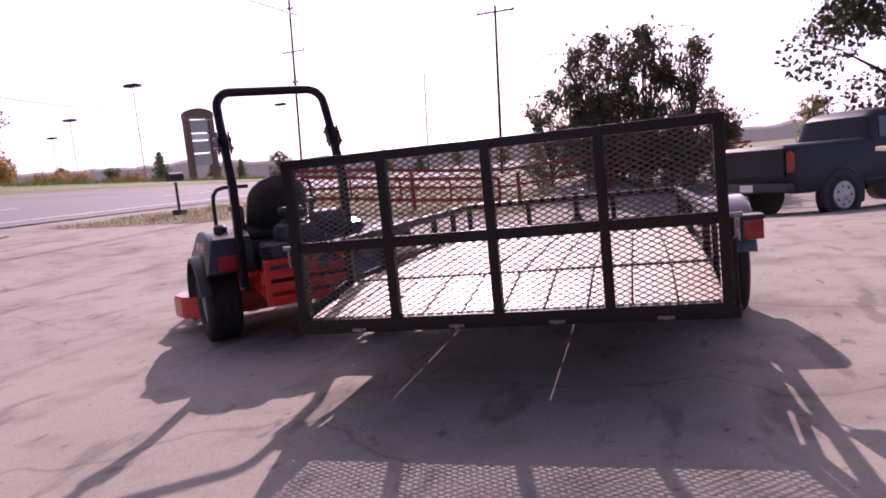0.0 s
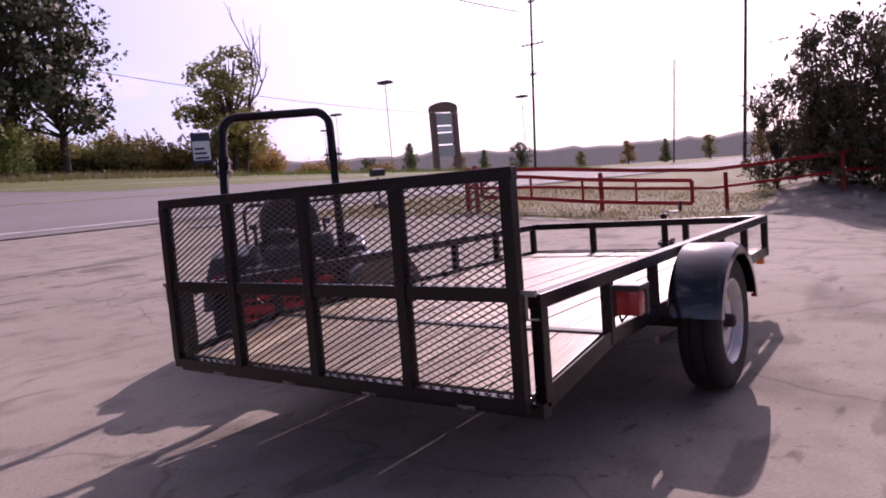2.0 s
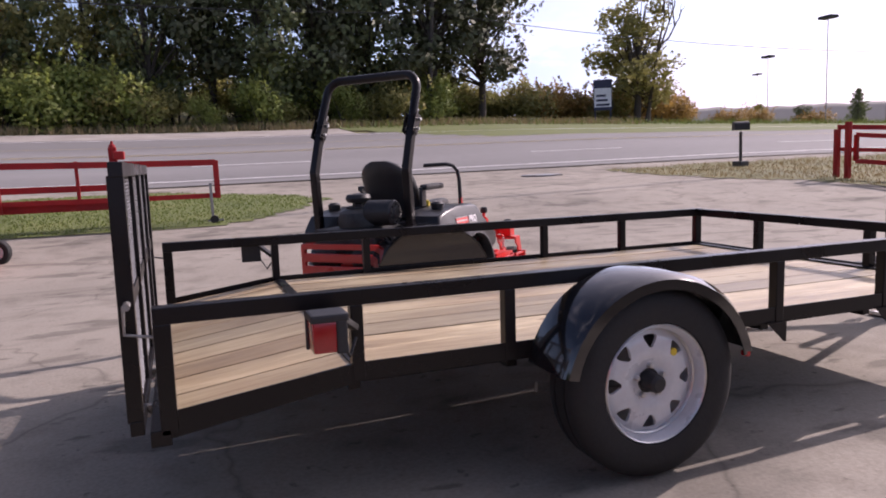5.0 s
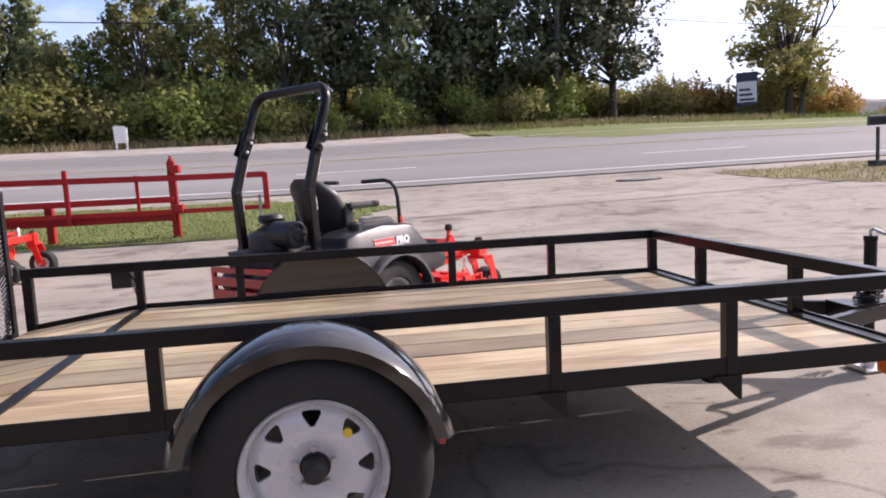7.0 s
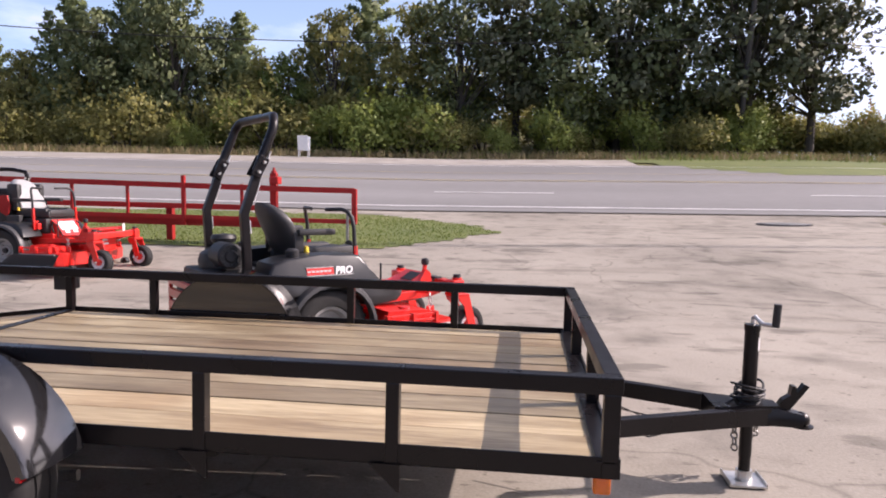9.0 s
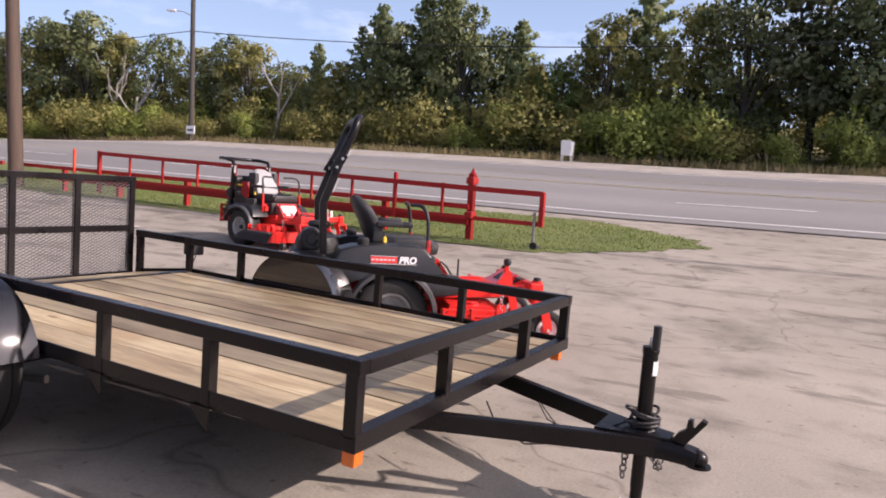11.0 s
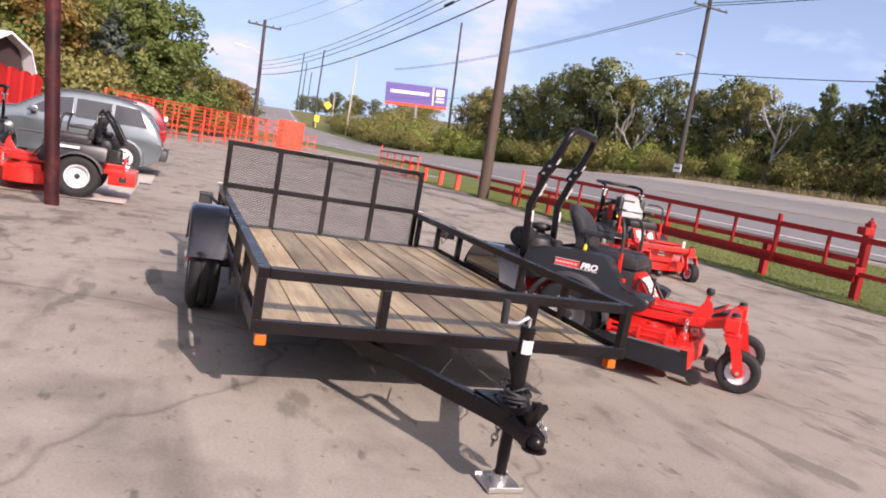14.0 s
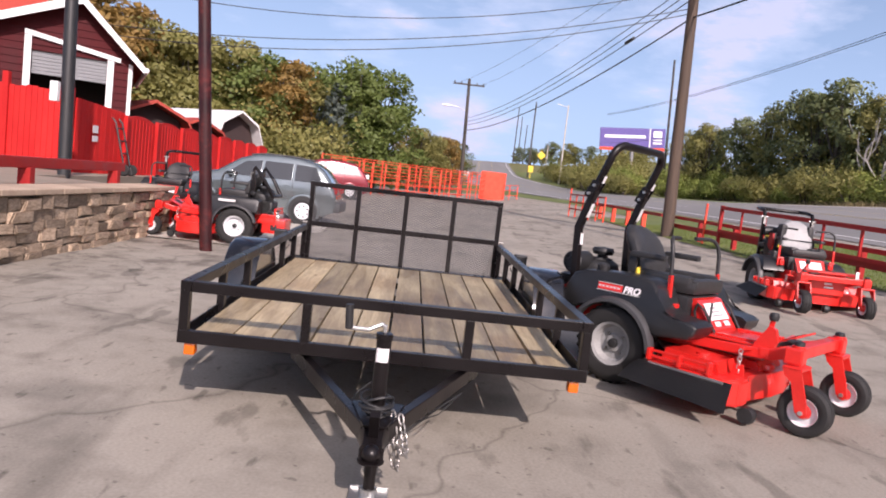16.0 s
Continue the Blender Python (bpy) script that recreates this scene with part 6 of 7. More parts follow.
CAPSTONE = surface("cap_stone", two((0.34, 0.25, 0.18), (0.48, 0.37, 0.27)), 2, 18, (0.85, 0.95), bump=0.5, vary=0.15)
TERRACE = surface("tan_terrace", two((0.20, 0.165, 0.125), (0.30, 0.25, 0.195)), 1.2, 25, (0.85, 1.0), bump=0.5)
SIDING = surface("dark_red_siding", two((0.055, 0.010, 0.012), (0.09, 0.017, 0.019)), 1.5, 20, (0.6, 0.8), bump=0.1, spec=0.12)
ROOFRED = surface("red_roof", two((0.34, 0.04, 0.026), (0.45, 0.07, 0.045)), 1, 15, (0.5, 0.7), bump=0.15)
SHUTTER = surface("grey_shutter", two((0.16, 0.17, 0.18), (0.24, 0.25, 0.26)), 2, 20, (0.4, 0.6), bump=0.05)
DARKIN = surface("interior_shade", grey(0.012), 2, 10, (0.8, 0.9), bump=0)
BRIGHTRED = surface("bright_red_board", two((0.44, 0.014, 0.014), (0.58, 0.030, 0.025)), 1.6, 25, (0.5, 0.7), bump=0.2, vary=0.12, spec=0.15)
SHEDWOOD = surface("shaded_shed_wood", two((0.03, 0.018, 0.018), (0.055, 0.034, 0.032)), 2, 18, (0.7, 0.9), bump=0.2)

tagged(fp("terrace", lambda b: slab(b, [(8, -30), (8, -3.25), (-4.9, -3.25), (-4.9, -5.2), (-30, -5.2), (-30, -30)], -0.5, 0.70, "XY"), TERRACE, None), "raised concrete terrace behind the stone wall", "terrace", "", "structure")
wall = thing("stone_wall", "retaining wall of rough sandstone blocks with a flat cap", "wall", None, "", "structure")
fp("core", lambda b: box(b, -4.85, 7.9, -3.24, -3.0, -0.4, 0.69), MORTAR, wall)
blocks = []
for k in range(6):
    b = bmesh.new()
    box(b, 0, 1, 0, 1, 0, 1, 0.0)
    rr = random.Random(70 + k)
    for v in b.verts:
        if v.co.y > 0.5:
            v.co += Vector((rr.uniform(-0.07, 0.07), rr.uniform(-0.4, 0.25), rr.uniform(-0.12, 0.12)))
    bmesh.ops.bevel(b, geom=[e for e in b.edges if all(v.co.y > 0.4 for v in e.verts)], offset=0.09, segments=2, affect="EDGES")
    me = bpy.data.meshes.new("stone_block")
    b.to_mesh(me)
    b.free()
    blocks.append(me)
rr = random.Random(12)
z = -0.05
while z < 0.64:
    h = min(rr.choice((0.10, 0.13, 0.17)), 0.69 - z)
    x = -4.86
    while x < 7.8:
        w = rr.uniform(0.2, 0.52)
        dz = rr.uniform(-0.012, 0.012)
        if x < 2.2:
            o = link("stone_block", rr.choice(blocks), STONE, wall)
            o.matrix_basis = Matrix.Translation((x, -3.0 - 0.02, z + dz)) @ Matrix.Rotation(rr.uniform(-0.04, 0.04), 4, "Y") @ Matrix.Diagonal((w - rr.uniform(0.004, 0.03), rr.uniform(0.05, 0.11), h - rr.uniform(0.0, 0.02), 1))
        x += w
    z += h
x = -4.9
while x < 7.9:
    w = rr.uniform(0.5, 0.75)
    fp("cap_stone", lambda b: box(b, x, x + w - 0.008, -3.42, -2.90, 0.70, 0.765, 0.012), CAPSTONE, wall)
    x += w
beam = thing("barrier_beam", "low red steel barrier beam along the terrace edge", "barrier")
fp("beam", lambda b: bar(b, (7.5, -3.75, 0.99), (-5.0, -3.85, 0.99), 0.12, 0.14, 0.01), DEEPRED, beam)
for x in (-4.6, -2.0, 0.6, 3.2, 5.8):
    fp("foot", lambda b: bar(b, (x, -3.8, 0.70), (x, -3.8, 0.93), 0.16, 0.12, 0.008), DEEPRED, beam)
sheet("concrete_pad", -10.0, -3.7, -3.0, -0.8, 0.02, CONCRETE, "pale concrete parking pad beside the lot", "pavement", lambda x, y: y < -1.0 - 0.1 * (x + 3.7) * 0.3 + wob(x) * 0.1, 0.2)

post2 = thing("steel_post", "dark round steel post on the terrace", "post")
fp("shaft", lambda b: pipe(b, [(-6.0, -5.27, 0.6), (-6.3, -5.5, 5.4)], 0.11, 16, 0.11), PLASTIC, post2, "", True)
fp("switch_box", lambda b: box(b, -5.92, -5.8, -5.52, -5.38, 2.0, 2.35, 0.02), WHITE, post2, "small white box")

# red picket gates and scalloped fence
pk = thing("picket_fence", "tall bright red picket fence on the terrace", "fence")
for i in range(32):
    y = -9.7 + 0.115 * i
    fp("picket", lambda b: bar(b, (-7.6, y, 0.75), (-7.6, y, 2.34 + 0.02 * math.sin(i * 1.3)), 0.109, 0.03, 0.006, (0, 1, 0)), BRIGHTRED, pk)
for z in (1.0, 2.1):
    fp("rail", lambda b: bar(b, (-7.65, -9.75, z), (-7.65, -6.05, z), 0.05, 0.09), BRIGHTRED, pk)
for y in (-8.5, -7.27, -6.0):
    fp("post", lambda b: bar(b, (-7.59, y, 0.6), (-7.59, y, 2.58 if y < -7 else 2.4), 0.12, 0.12, 0.01), BRIGHTRED, pk)
hoard = thing("board_fence", "flat bright red board fence with a small white notice", "fence")
for i in range(10):
    p_, q_ = Vector((-7.68 - 0.175 * i, -5.93 + 0.026 * i, 0)), Vector((-7.68 - 0.175 * (i + 0.96), -5.93 + 0.026 * (i + 0.96), 0))
    fp("board", lambda b: bar(b, (p_ + q_) / 2 + Vector((0, 0, 0.65)), (p_ + q_) / 2 + Vector((0, 0, 2.22 - 0.012 * i)), 0.166, 0.03, 0.004, (q_ - p_)), BRIGHTRED, hoard)
for z0, z1 in ((1.38, 1.50), (1.56, 1.72)):
    fp("notice", lambda b: box(b, -8.42, -8.18, -5.79, -5.78, z0, z1, 0), LABEL, hoard, "white notice plate")
cart = thing("hand_truck", "dark hand truck leaning on the red fence", "hand truck")
for dx in (0.0, 0.34):
    fp("rail", lambda b: pipe(b, [(-8.75 - dx, -5.28, 0.73), (-8.80 - dx, -5.58, 1.85), (-8.80 - dx, -5.66, 1.95)], 0.02, 8), PLASTIC, cart, "", True)
for k in range(4):
    fp("cross_bar", lambda b: pipe(b, [(-8.76 - 0.01 * k, -5.33 - 0.07 * k, 0.92 + 0.27 * k), (-9.10 - 0.01 * k, -5.33 - 0.07 * k, 0.92 + 0.27 * k)], 0.016, 8), PLASTIC, cart)
for dx in (-0.04, 0.38):
    fp("wheel", lambda b: lathe(b, [(0.0, -0.03), (0.10, -0.03), (0.13, 0.0), (0.10, 0.03), (0.0, 0.03)], (-8.75 - dx, -5.30, 0.83), "X", 20, False), RUBBER, cart, "", True)
sc = thing("scalloped_fence", "bright red wooden fence with scalloped panels", "fence")
for i in range(8):
    x0, y0 = -9.44 - 1.9 * i, -5.69 + 0.012 * i
    def panel_(b):
        top = [(x0 - 1.9 * t, 1.99 + 0.12 * math.sin(math.pi * t)) for t in [k / 10 for k in range(11)]]
        slab(b, [(x0, 0.3)] + top + [(x0 - 1.9, 0.3)], y0, y0 + 0.04)
    fp("panel", panel_, BRIGHTRED, sc)
    for k in range(9):
        fp("batten", lambda b: box(b, x0 - 0.21 * k - 0.14, x0 - 0.21 * k - 0.02, y0 + 0.042, y0 + 0.056, 0.4, 1.93 + 0.1 * math.sin(math.pi * (k + 0.5) / 9), 0.003), BRIGHTRED, sc)
    fp("post", lambda b: bar(b, (x0, y0 + 0.08, 0.3), (x0, y0 + 0.08, 2.06), 0.09, 0.09), BRIGHTRED, sc)

# barn with a roller door
BX = -13.0
corner = Vector((BX, -7.05, 0))
barn = thing("barn", "dark red clapboard building with white trim and roller door", "building", Matrix.Translation(corner) @ Matrix.Rotation(radians(24), 4, "Z") @ Matrix.Translation(-corner))
fp("wall", lambda b: (box(b, BX - 6, BX, -7.05 - 0.2, -7.05, 0.6, 3.75), box(b, BX - 6, BX, -14, -13.8, 0.6, 3.7), box(b, BX - 6, BX - 5.8, -14, -7.05, 0.6, 3.7)), SIDING, barn)
# front wall with the door opening left free
fp("wall", lambda b: (slab(b, [(-14, 0.6), (-14, 4.0), (-9.42, 4.0), (-9.42, 0.6)], BX - 0.18, BX, "YZ"), slab(b, [(-7.62, 0.6), (-7.62, 3.6), (-7.05, 3.6), (-7.05, 0.6)], BX - 0.18, BX, "YZ"),
                      slab(b, [(-10.7, 4.002), (-8.29, 4.98), (-7.05, 3.72), (-7.05, 3.602), (-9.42, 3.602), (-9.42, 4.002)], BX - 0.18, BX, "YZ")), SIDING, barn)
for k in range(22):
    z = 0.7 + 0.19 * k
    for y0, y1 in ((-13.9, -9.55), (-7.5, -7.06)) if z < 3.6 else ((-13.9 if z < 3.8 else -10.5 + max(0, z - 4) * 2.4, -7.06 - max(0, z - 3.7) * 1.0),):
        if y1 - y0 > 0.3:
            fp("clapboard", lambda b: slab(b, [(BX + 0.004, z), (BX + 0.03, z), (BX + 0.008, z + 0.185), (BX + 0.004, z + 0.185)], y0, y1), SIDING, barn)
fp("roof", lambda b: (slab(b, [(-8.29, 5.03), (-8.29, 5.12), (-6.72, 3.55), (-6.72, 3.46)], BX - 6.2, BX + 0.45, "YZ"), slab(b, [(-8.29, 5.03), (-8.29, 5.12), (-11.2, 3.87), (-11.2, 3.78)], BX - 6.2, BX + 0.45, "YZ"),
                      slab(b, [(BX - 0.1, 4.1), (BX - 0.1, 4.2), (BX - 4.0, 7.0), (BX - 4.0, 6.9)], -15.5, -9.2)), ROOFRED, barn, "red metal roof")
fp("trim", lambda b: (slab(b, [(-8.29, 4.92), (-8.29, 5.14), (-6.68, 3.53), (-6.72, 3.38)], BX + 0.455, BX + 0.50, "YZ"), slab(b, [(-8.29, 4.92), (-8.29, 5.14), (-11.3, 3.84), (-11.25, 3.66)], BX + 0.455, BX + 0.50, "YZ"), box(b, BX + 0.0, BX + 0.05, -7.09, -6.99, 0.6, 3.6), pipe(b, [(BX - 5, -6.66, 3.47), (BX + 0.55, -6.66, 3.47)], 0.07, 8)), WHITE, barn, "white trim and gutter")
door = fp("roller_door", lambda b: box(b, BX - 0.12, BX - 0.101, -9.42, -7.62, 3.0, 3.63, 0.004), SHUTTER, barn, "grey slatted roller door, half raised")
for k in range(7):
    fp("slat", lambda b: box(b, BX - 0.10, BX - 0.06, -9.42, -7.62, 3.0 + 0.09 * k, 3.082 + 0.09 * k, 0.01), SHUTTER, door)
fp("door_frame", lambda b: (box(b, BX + 0.032, BX + 0.07, -9.58, -9.42, 0.6, 3.98), box(b, BX + 0.032, BX + 0.07, -7.62, -7.46, 0.6, 3.75), slab(b, [(-9.58, 3.98), (-9.58, 4.1), (-7.3, 3.72), (-7.3, 3.6)], BX + 0.072, BX + 0.10, "YZ")), WHITE, barn, "white door frame")
# near-black sheet that paints the unlit room behind the door
fp("inside", lambda b: (box(b, BX - 2.0, BX - 1.9, -10.2, -7.3, 0.6, 4.0),), DARKIN, barn)


def shed(x, y, w, h, roof, label, ln=4.0, turn=42):
    s_ = thing("shed", label, "shed", pose(x, y, ground_z(x, y), 0, 0, turn), "sheds in a row")
    hw = w / 2
    prof = [(-hw, h * 0.55), (-hw * 0.72, h * 0.84), (0, h), (hw * 0.72, h * 0.84), (hw, h * 0.55)]
    # closed end wall whose dark colour stands in for an opening's shade
    fp("end_wall", lambda b: slab(b, [(-hw, 0)] + prof + [(hw, 0)], -0.1, 0.0, "YZ"), SHEDWOOD, s_)
    fp("side_wall", lambda b: (box(b, -ln, 0, -hw, -hw + 0.08, 0, h * 0.55), box(b, -ln, 0, hw - 0.08, hw, 0, h * 0.55)), SHEDWOOD, s_)
    outer = [(y_ * 1.08, z_ + 0.05) for y_, z_ in prof]
    fp("roof", lambda b: slab(b, outer + [(y_ * 1.0, z_ - 0.06) for y_, z_ in outer[::-1]], -ln - 0.2, 0.55, "YZ"), roof, s_)
    fp("ridge_trim", lambda b: slab(b, outer + [(y_ * 0.985, z_ - 0.09) for y_, z_ in outer[::-1]], 0.552, 0.58, "YZ"), roof, s_)


shed(-15.1, -7.25, 2.6, 2.75, ROOFRED, "small barn-roofed shed with a red roof and an end wall coloured as shade", 4.2)
shed(-19.2, -7.1, 2.2, 2.55, ROOFRED, "small barn-roofed shed with a red roof and an end wall coloured as shade", 3.6)
shed(-24.2, -7.0, 2.3, 3.25, WHITE, "small barn-roofed shed with a white roof and an end wall coloured as shade", 5.5, 50)

# corral panels in two rows
def corral(xa, ya, n_up, heights, ln=3.5, dirx=-0.82, diry=0.57):
    cp = thing("corral_panel", "orange-red tubular corral panel standing in a row", "gate", None, "corral panels")
    xb, yb = xa + dirx * ln, ya + diry * ln
    for h in heights:
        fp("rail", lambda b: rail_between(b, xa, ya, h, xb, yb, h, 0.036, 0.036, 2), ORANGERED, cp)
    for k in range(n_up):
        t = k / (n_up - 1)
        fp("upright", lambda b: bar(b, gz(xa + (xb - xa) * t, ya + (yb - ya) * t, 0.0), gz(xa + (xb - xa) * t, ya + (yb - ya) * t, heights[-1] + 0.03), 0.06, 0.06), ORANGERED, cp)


for i in range(5):
    corral(-29.6 - 2.9 * i, -3.3 + 2.02 * i, 4, (0.35, 0.7, 1.05, 1.4, 1.8))
    corral(-30.6 - 2.9 * i, -3.9 + 2.02 * i, 3, (0.3, 0.75, 1.2, 1.6, 1.95))
corral(-36.0, 0.6, 3, (0.3, 0.65, 0.95), 6.5)
corral(-43.6, 7.4, 3, (0.3, 0.7, 1.05), 2.6)
st = thing("panel_stack", "upright stack of orange-red gate panels", "gate")
for k in range(9):
    fp("panel", lambda b: box(b, -43.2 - 0.16 * k, -43.14 - 0.16 * k, 5.75 + 0.05 * k, 7.35 + 0.05 * k, ground_z(-43.2, 6.5) + 0.05, ground_z(-43.2, 6.5) + 1.98 + 0.04 * (k % 3), 0.01), ORANGERED, st)


# parked vehicles
def vehicle(m, label, side, glass, width, paint, wheels, r, name="car", category="car", rim_mat=RIM, hub_r=0.2):
    """A parked vehicle facing +x: body swept from its side outline, with glass, wheels, lamps and bumpers."""
    car = thing(name, label, category, m)
    hw = width / 2

    def body(b):
        n = len(side)
        rows_ = []
        for f, inset in ((-1.0, 0.10), (-0.94, 0.03), (-0.8, 0.0), (0.8, 0.0), (0.94, 0.03), (1.0, 0.10)):
            row = []
            for (x, z) in side:
                cx, cz = x, z
                tum = 1 - 0.16 * max(0.0, z - 0.95) / 0.6
                row.append(b.verts.new((cx * (1 - inset * 0.12), hw * f * tum, cz - inset * 0.55 * (1 if z > 0.6 else -0.2))))
            rows_.append(row)
        for p, q in zip(rows_, rows_[1:]):
            for k in range(n):
                b.faces.new((p[k], p[(k + 1) % n], q[(k + 1) % n], q[k]))
        # rounded flanks: rings that close in on the middle of each side
        mx, mz = 0.0, 0.72
        for s, edge in ((-1, rows_[0]), (1, rows_[-1])):
            prev = edge
            for f in (0.96, 0.88, 0.76, 0.62, 0.46, 0.30, 0.14):
                ring = []
                for v in edge:
                    x, z = mx + (v.co.x - mx) * f, mz + (v.co.z - mz) * f
                    ring.append(b.verts.new((x, s * flank(z, f), z)))
                for k in range(n):
                    q = (prev[k], ring[k], ring[(k + 1) % n], prev[(k + 1) % n])
                    b.faces.new(q if s < 0 else q[::-1])
                prev = ring
            b.faces.new(prev if s < 0 else prev[::-1])
        bmesh.ops.recalc_face_normals(b, faces=b.faces[:])

    def flank(z, f=0.5):
        """Half width of the body at height z: full at the waist, drawn in at the sill and towards the roof."""
        tum = 1 - 0.16 * max(0.0, z - 0.95) / 0.6
        belly = 0.03 * math.cos(max(-1.5, min((z - 0.72) / 0.32, 1.5)))
        return hw * tum + belly * min((1 - f) * 5, 1)
    shell = fp("body", body, paint, car, "", True)
    for s in (-1, 1):
        for g in glass:
            def pane(b):
                f = []
                for (x, z) in g:
                    f.append((x, s * (flank(z - 0.055) + 0.014), z - 0.055))
                a = [b.verts.new(p) for p in f]
                c = [b.verts.new((p[0], p[1] - s * 0.03, p[2])) for p in f]
                b.faces.new(a)
                b.faces.new(c[::-1])
                for k in range(len(f)):
                    b.faces.new((a[k], c[k], c[(k + 1) % len(f)], a[(k + 1) % len(f)]))
            fp("side_window", pane, WINDOW, car, "dark tinted glass")
        x1 = glass[-1][-1][0]
        fp("door_mirror", lambda b: box(b, x1 - 0.22, x1 - 0.08, min(s * hw, s * (hw + 0.2)), max(s * hw, s * (hw + 0.2)), 1.04, 1.17, 0.03), paint, car, "", True)
        for g in glass[:-1]:
            x0 = g[-1][0] + 0.035
            fp("door_seam", lambda b: pipe(b, [(x0, s * (flank(z) + 0.001), z) for z in (0.42, 0.6, 0.75, 0.9, 1.05)], 0.006, 5), CHARCOAL, car)
            fp("door_handle", lambda b: pipe(b, [(x0 + 0.07, s * (flank(0.93) + 0.012), 0.93), (x0 + 0.22, s * (flank(0.93) + 0.014), 0.935)], 0.014, 6), paint, car)
        fp("side_moulding", lambda b: pipe(b, [(x, s * (flank(0.62) + 0.004), 0.62) for x in (wheels[0] + r * 1.3, 0.0, wheels[1] - r * 1.3)], 0.018, 6), CHARCOAL, car, "dark rubbing strip")
        for wx in wheels:
            y = s * (hw - 0.065)
            fp("fender_flare", lambda b: pipe(b, [(wx + r * 1.23 * math.cos(radians(a)), s * (hw - 0.01), r + r * 1.23 * math.sin(radians(a))) for a in range(-20, 201, 20)], 0.055, 8), paint, car, "", True)
            fp("wheel_arch", lambda b: lathe(b, [(0.0, y + s * 0.105), (r * 1.17, y + s * 0.105), (r * 1.17, y - s * 0.1), (0.0, y - s * 0.1)], (wx, 0, r * 1.02), "Y", 28, False), PLASTIC, car)
            wheel = fp("wheel", lambda b: tyre(b, (wx, y + s * 0.012, r), r, 0.2, r * 0.64, seg=32), RUBBER, car, "", True)
            fp("hub_cap", lambda b: lathe(b, [(0.0, y + s * 0.122), (0.05, y + s * 0.122), (r * 0.3, y + s * 0.115), (r * 0.58, y + s * 0.122), (r * 0.64, y + s * 0.105), (0.0, y + s * 0.09)], (wx, 0, r), "Y", 28, False), rim_mat, wheel, "pale hub cap", True)
            for k in range(7):
                a = 2 * math.pi * k / 7
                fp("cap_slot", lambda b: box(b, wx + r * 0.42 * math.cos(a) - 0.02, wx + r * 0.42 * math.cos(a) + 0.02, min(y + s * 0.118, y + s * 0.126), max(y + s * 0.118, y + s * 0.126), r + r * 0.42 * math.sin(a) - 0.02, r + r * 0.42 * math.sin(a) + 0.02, 0.006), CHARCOAL, wheel)
    return car


SILVERBLUE = surface("silver_blue_paint", two((0.155, 0.19, 0.20), (0.21, 0.25, 0.26)), 2, 90, (0.15, 0.22), metal=0.6, bump=0.0, coat=1.0)
CARRED = surface("car_red_paint", two((0.16, 0.008, 0.018), (0.22, 0.014, 0.026)), 2, 90, (0.3, 0.4), metal=0.2, bump=0.0, coat=0.3)
# dark paint, taken darker still with the tree's shade in its colour
TRUCK = surface("dark_shaded_paint", two((0.022, 0.023, 0.027), (0.035, 0.036, 0.04)), 2, 90, (0.35, 0.45), metal=0.0, bump=0.0, coat=0.05, spec=0.2)
hatch = [(-2.06, 0.35), (-2.12, 0.55), (-2.10, 0.78), (-2.02, 0.98), (-1.90, 1.18), (-1.72, 1.40), (-1.48, 1.55), (-1.1, 1.63), (-0.5, 1.66), (0.05, 1.62), (0.45, 1.50), (1.0, 1.14), (1.4, 1.07), (1.8, 0.98), (2.05, 0.80), (2.13, 0.5), (2.05, 0.3), (1.8, 0.22), (-1.8, 0.24)]
hatch_glass = [[(-1.72, 1.12), (-1.52, 1.50), (-1.0, 1.53), (-1.0, 1.12)], [(-0.93, 1.12), (-0.93, 1.53), (-0.2, 1.53), (-0.2, 1.12)], [(-0.13, 1.12), (-0.13, 1.53), (0.28, 1.48), (0.78, 1.12)]]
car1 = vehicle(pose(-10.25, -2.60, ground_z(-10.2, -2.5) + 0.02, 0, 0, -90) @ Matrix.Diagonal((0.90, 0.97, 0.93, 1)), "dark silver-green rounded hatchback parked beyond the wall", hatch, hatch_glass, 1.72, SILVERBLUE, (-1.28, 1.30), 0.325)
for y in (-0.73, 0.73):
    fp("tail_lamp", lambda b: box(b, -2.12, -1.98, y - 0.07, y + 0.07, 0.82, 1.06, 0.03), REDLENS, car1, "red tail lamp")
fp("bumper", lambda b: box(b, -2.22, -1.95, -0.80, 0.80, 0.36, 0.62, 0.06), CHARCOAL, car1, "dark rear bumper", True)
for s in (-1, 1):
    fp("roof_rail", lambda b: pipe(b, [(-1.35, s * 0.62, 1.615), (-0.9, s * 0.63, 1.655), (-0.2, s * 0.63, 1.655), (0.2, s * 0.62, 1.60)], 0.02, 8), CHARCOAL, car1)
    fp("sill", lambda b: box(b, -0.92, 0.92, min(s * 0.80, s * 0.862), max(s * 0.80, s * 0.862), 0.26, 0.40, 0.02), CHARCOAL, car1, "dark lower sill", True)
    fp("side_lamp", lambda b: box(b, -2.11, -1.90, min(s * 0.70, s * 0.80), max(s * 0.70, s * 0.80), 0.64, 0.70, 0.015), LABEL, car1, "pale corner lamp", True)
car2 = vehicle(pose(-24.9, -3.15, ground_z(-24.9, -3.0) + 0.02, 0, 0, -80), "dark red hatchback with its rear to the lot", hatch, hatch_glass, 1.70, CARRED, (-1.28, 1.30), 0.31)
for y in (-0.71, 0.71):
    fp("tail_lamp", lambda b: box(b, -2.10, -1.96, y - 0.11, y + 0.11, 0.95, 1.15, 0.03), LABEL, car2, "pale lamp lens")
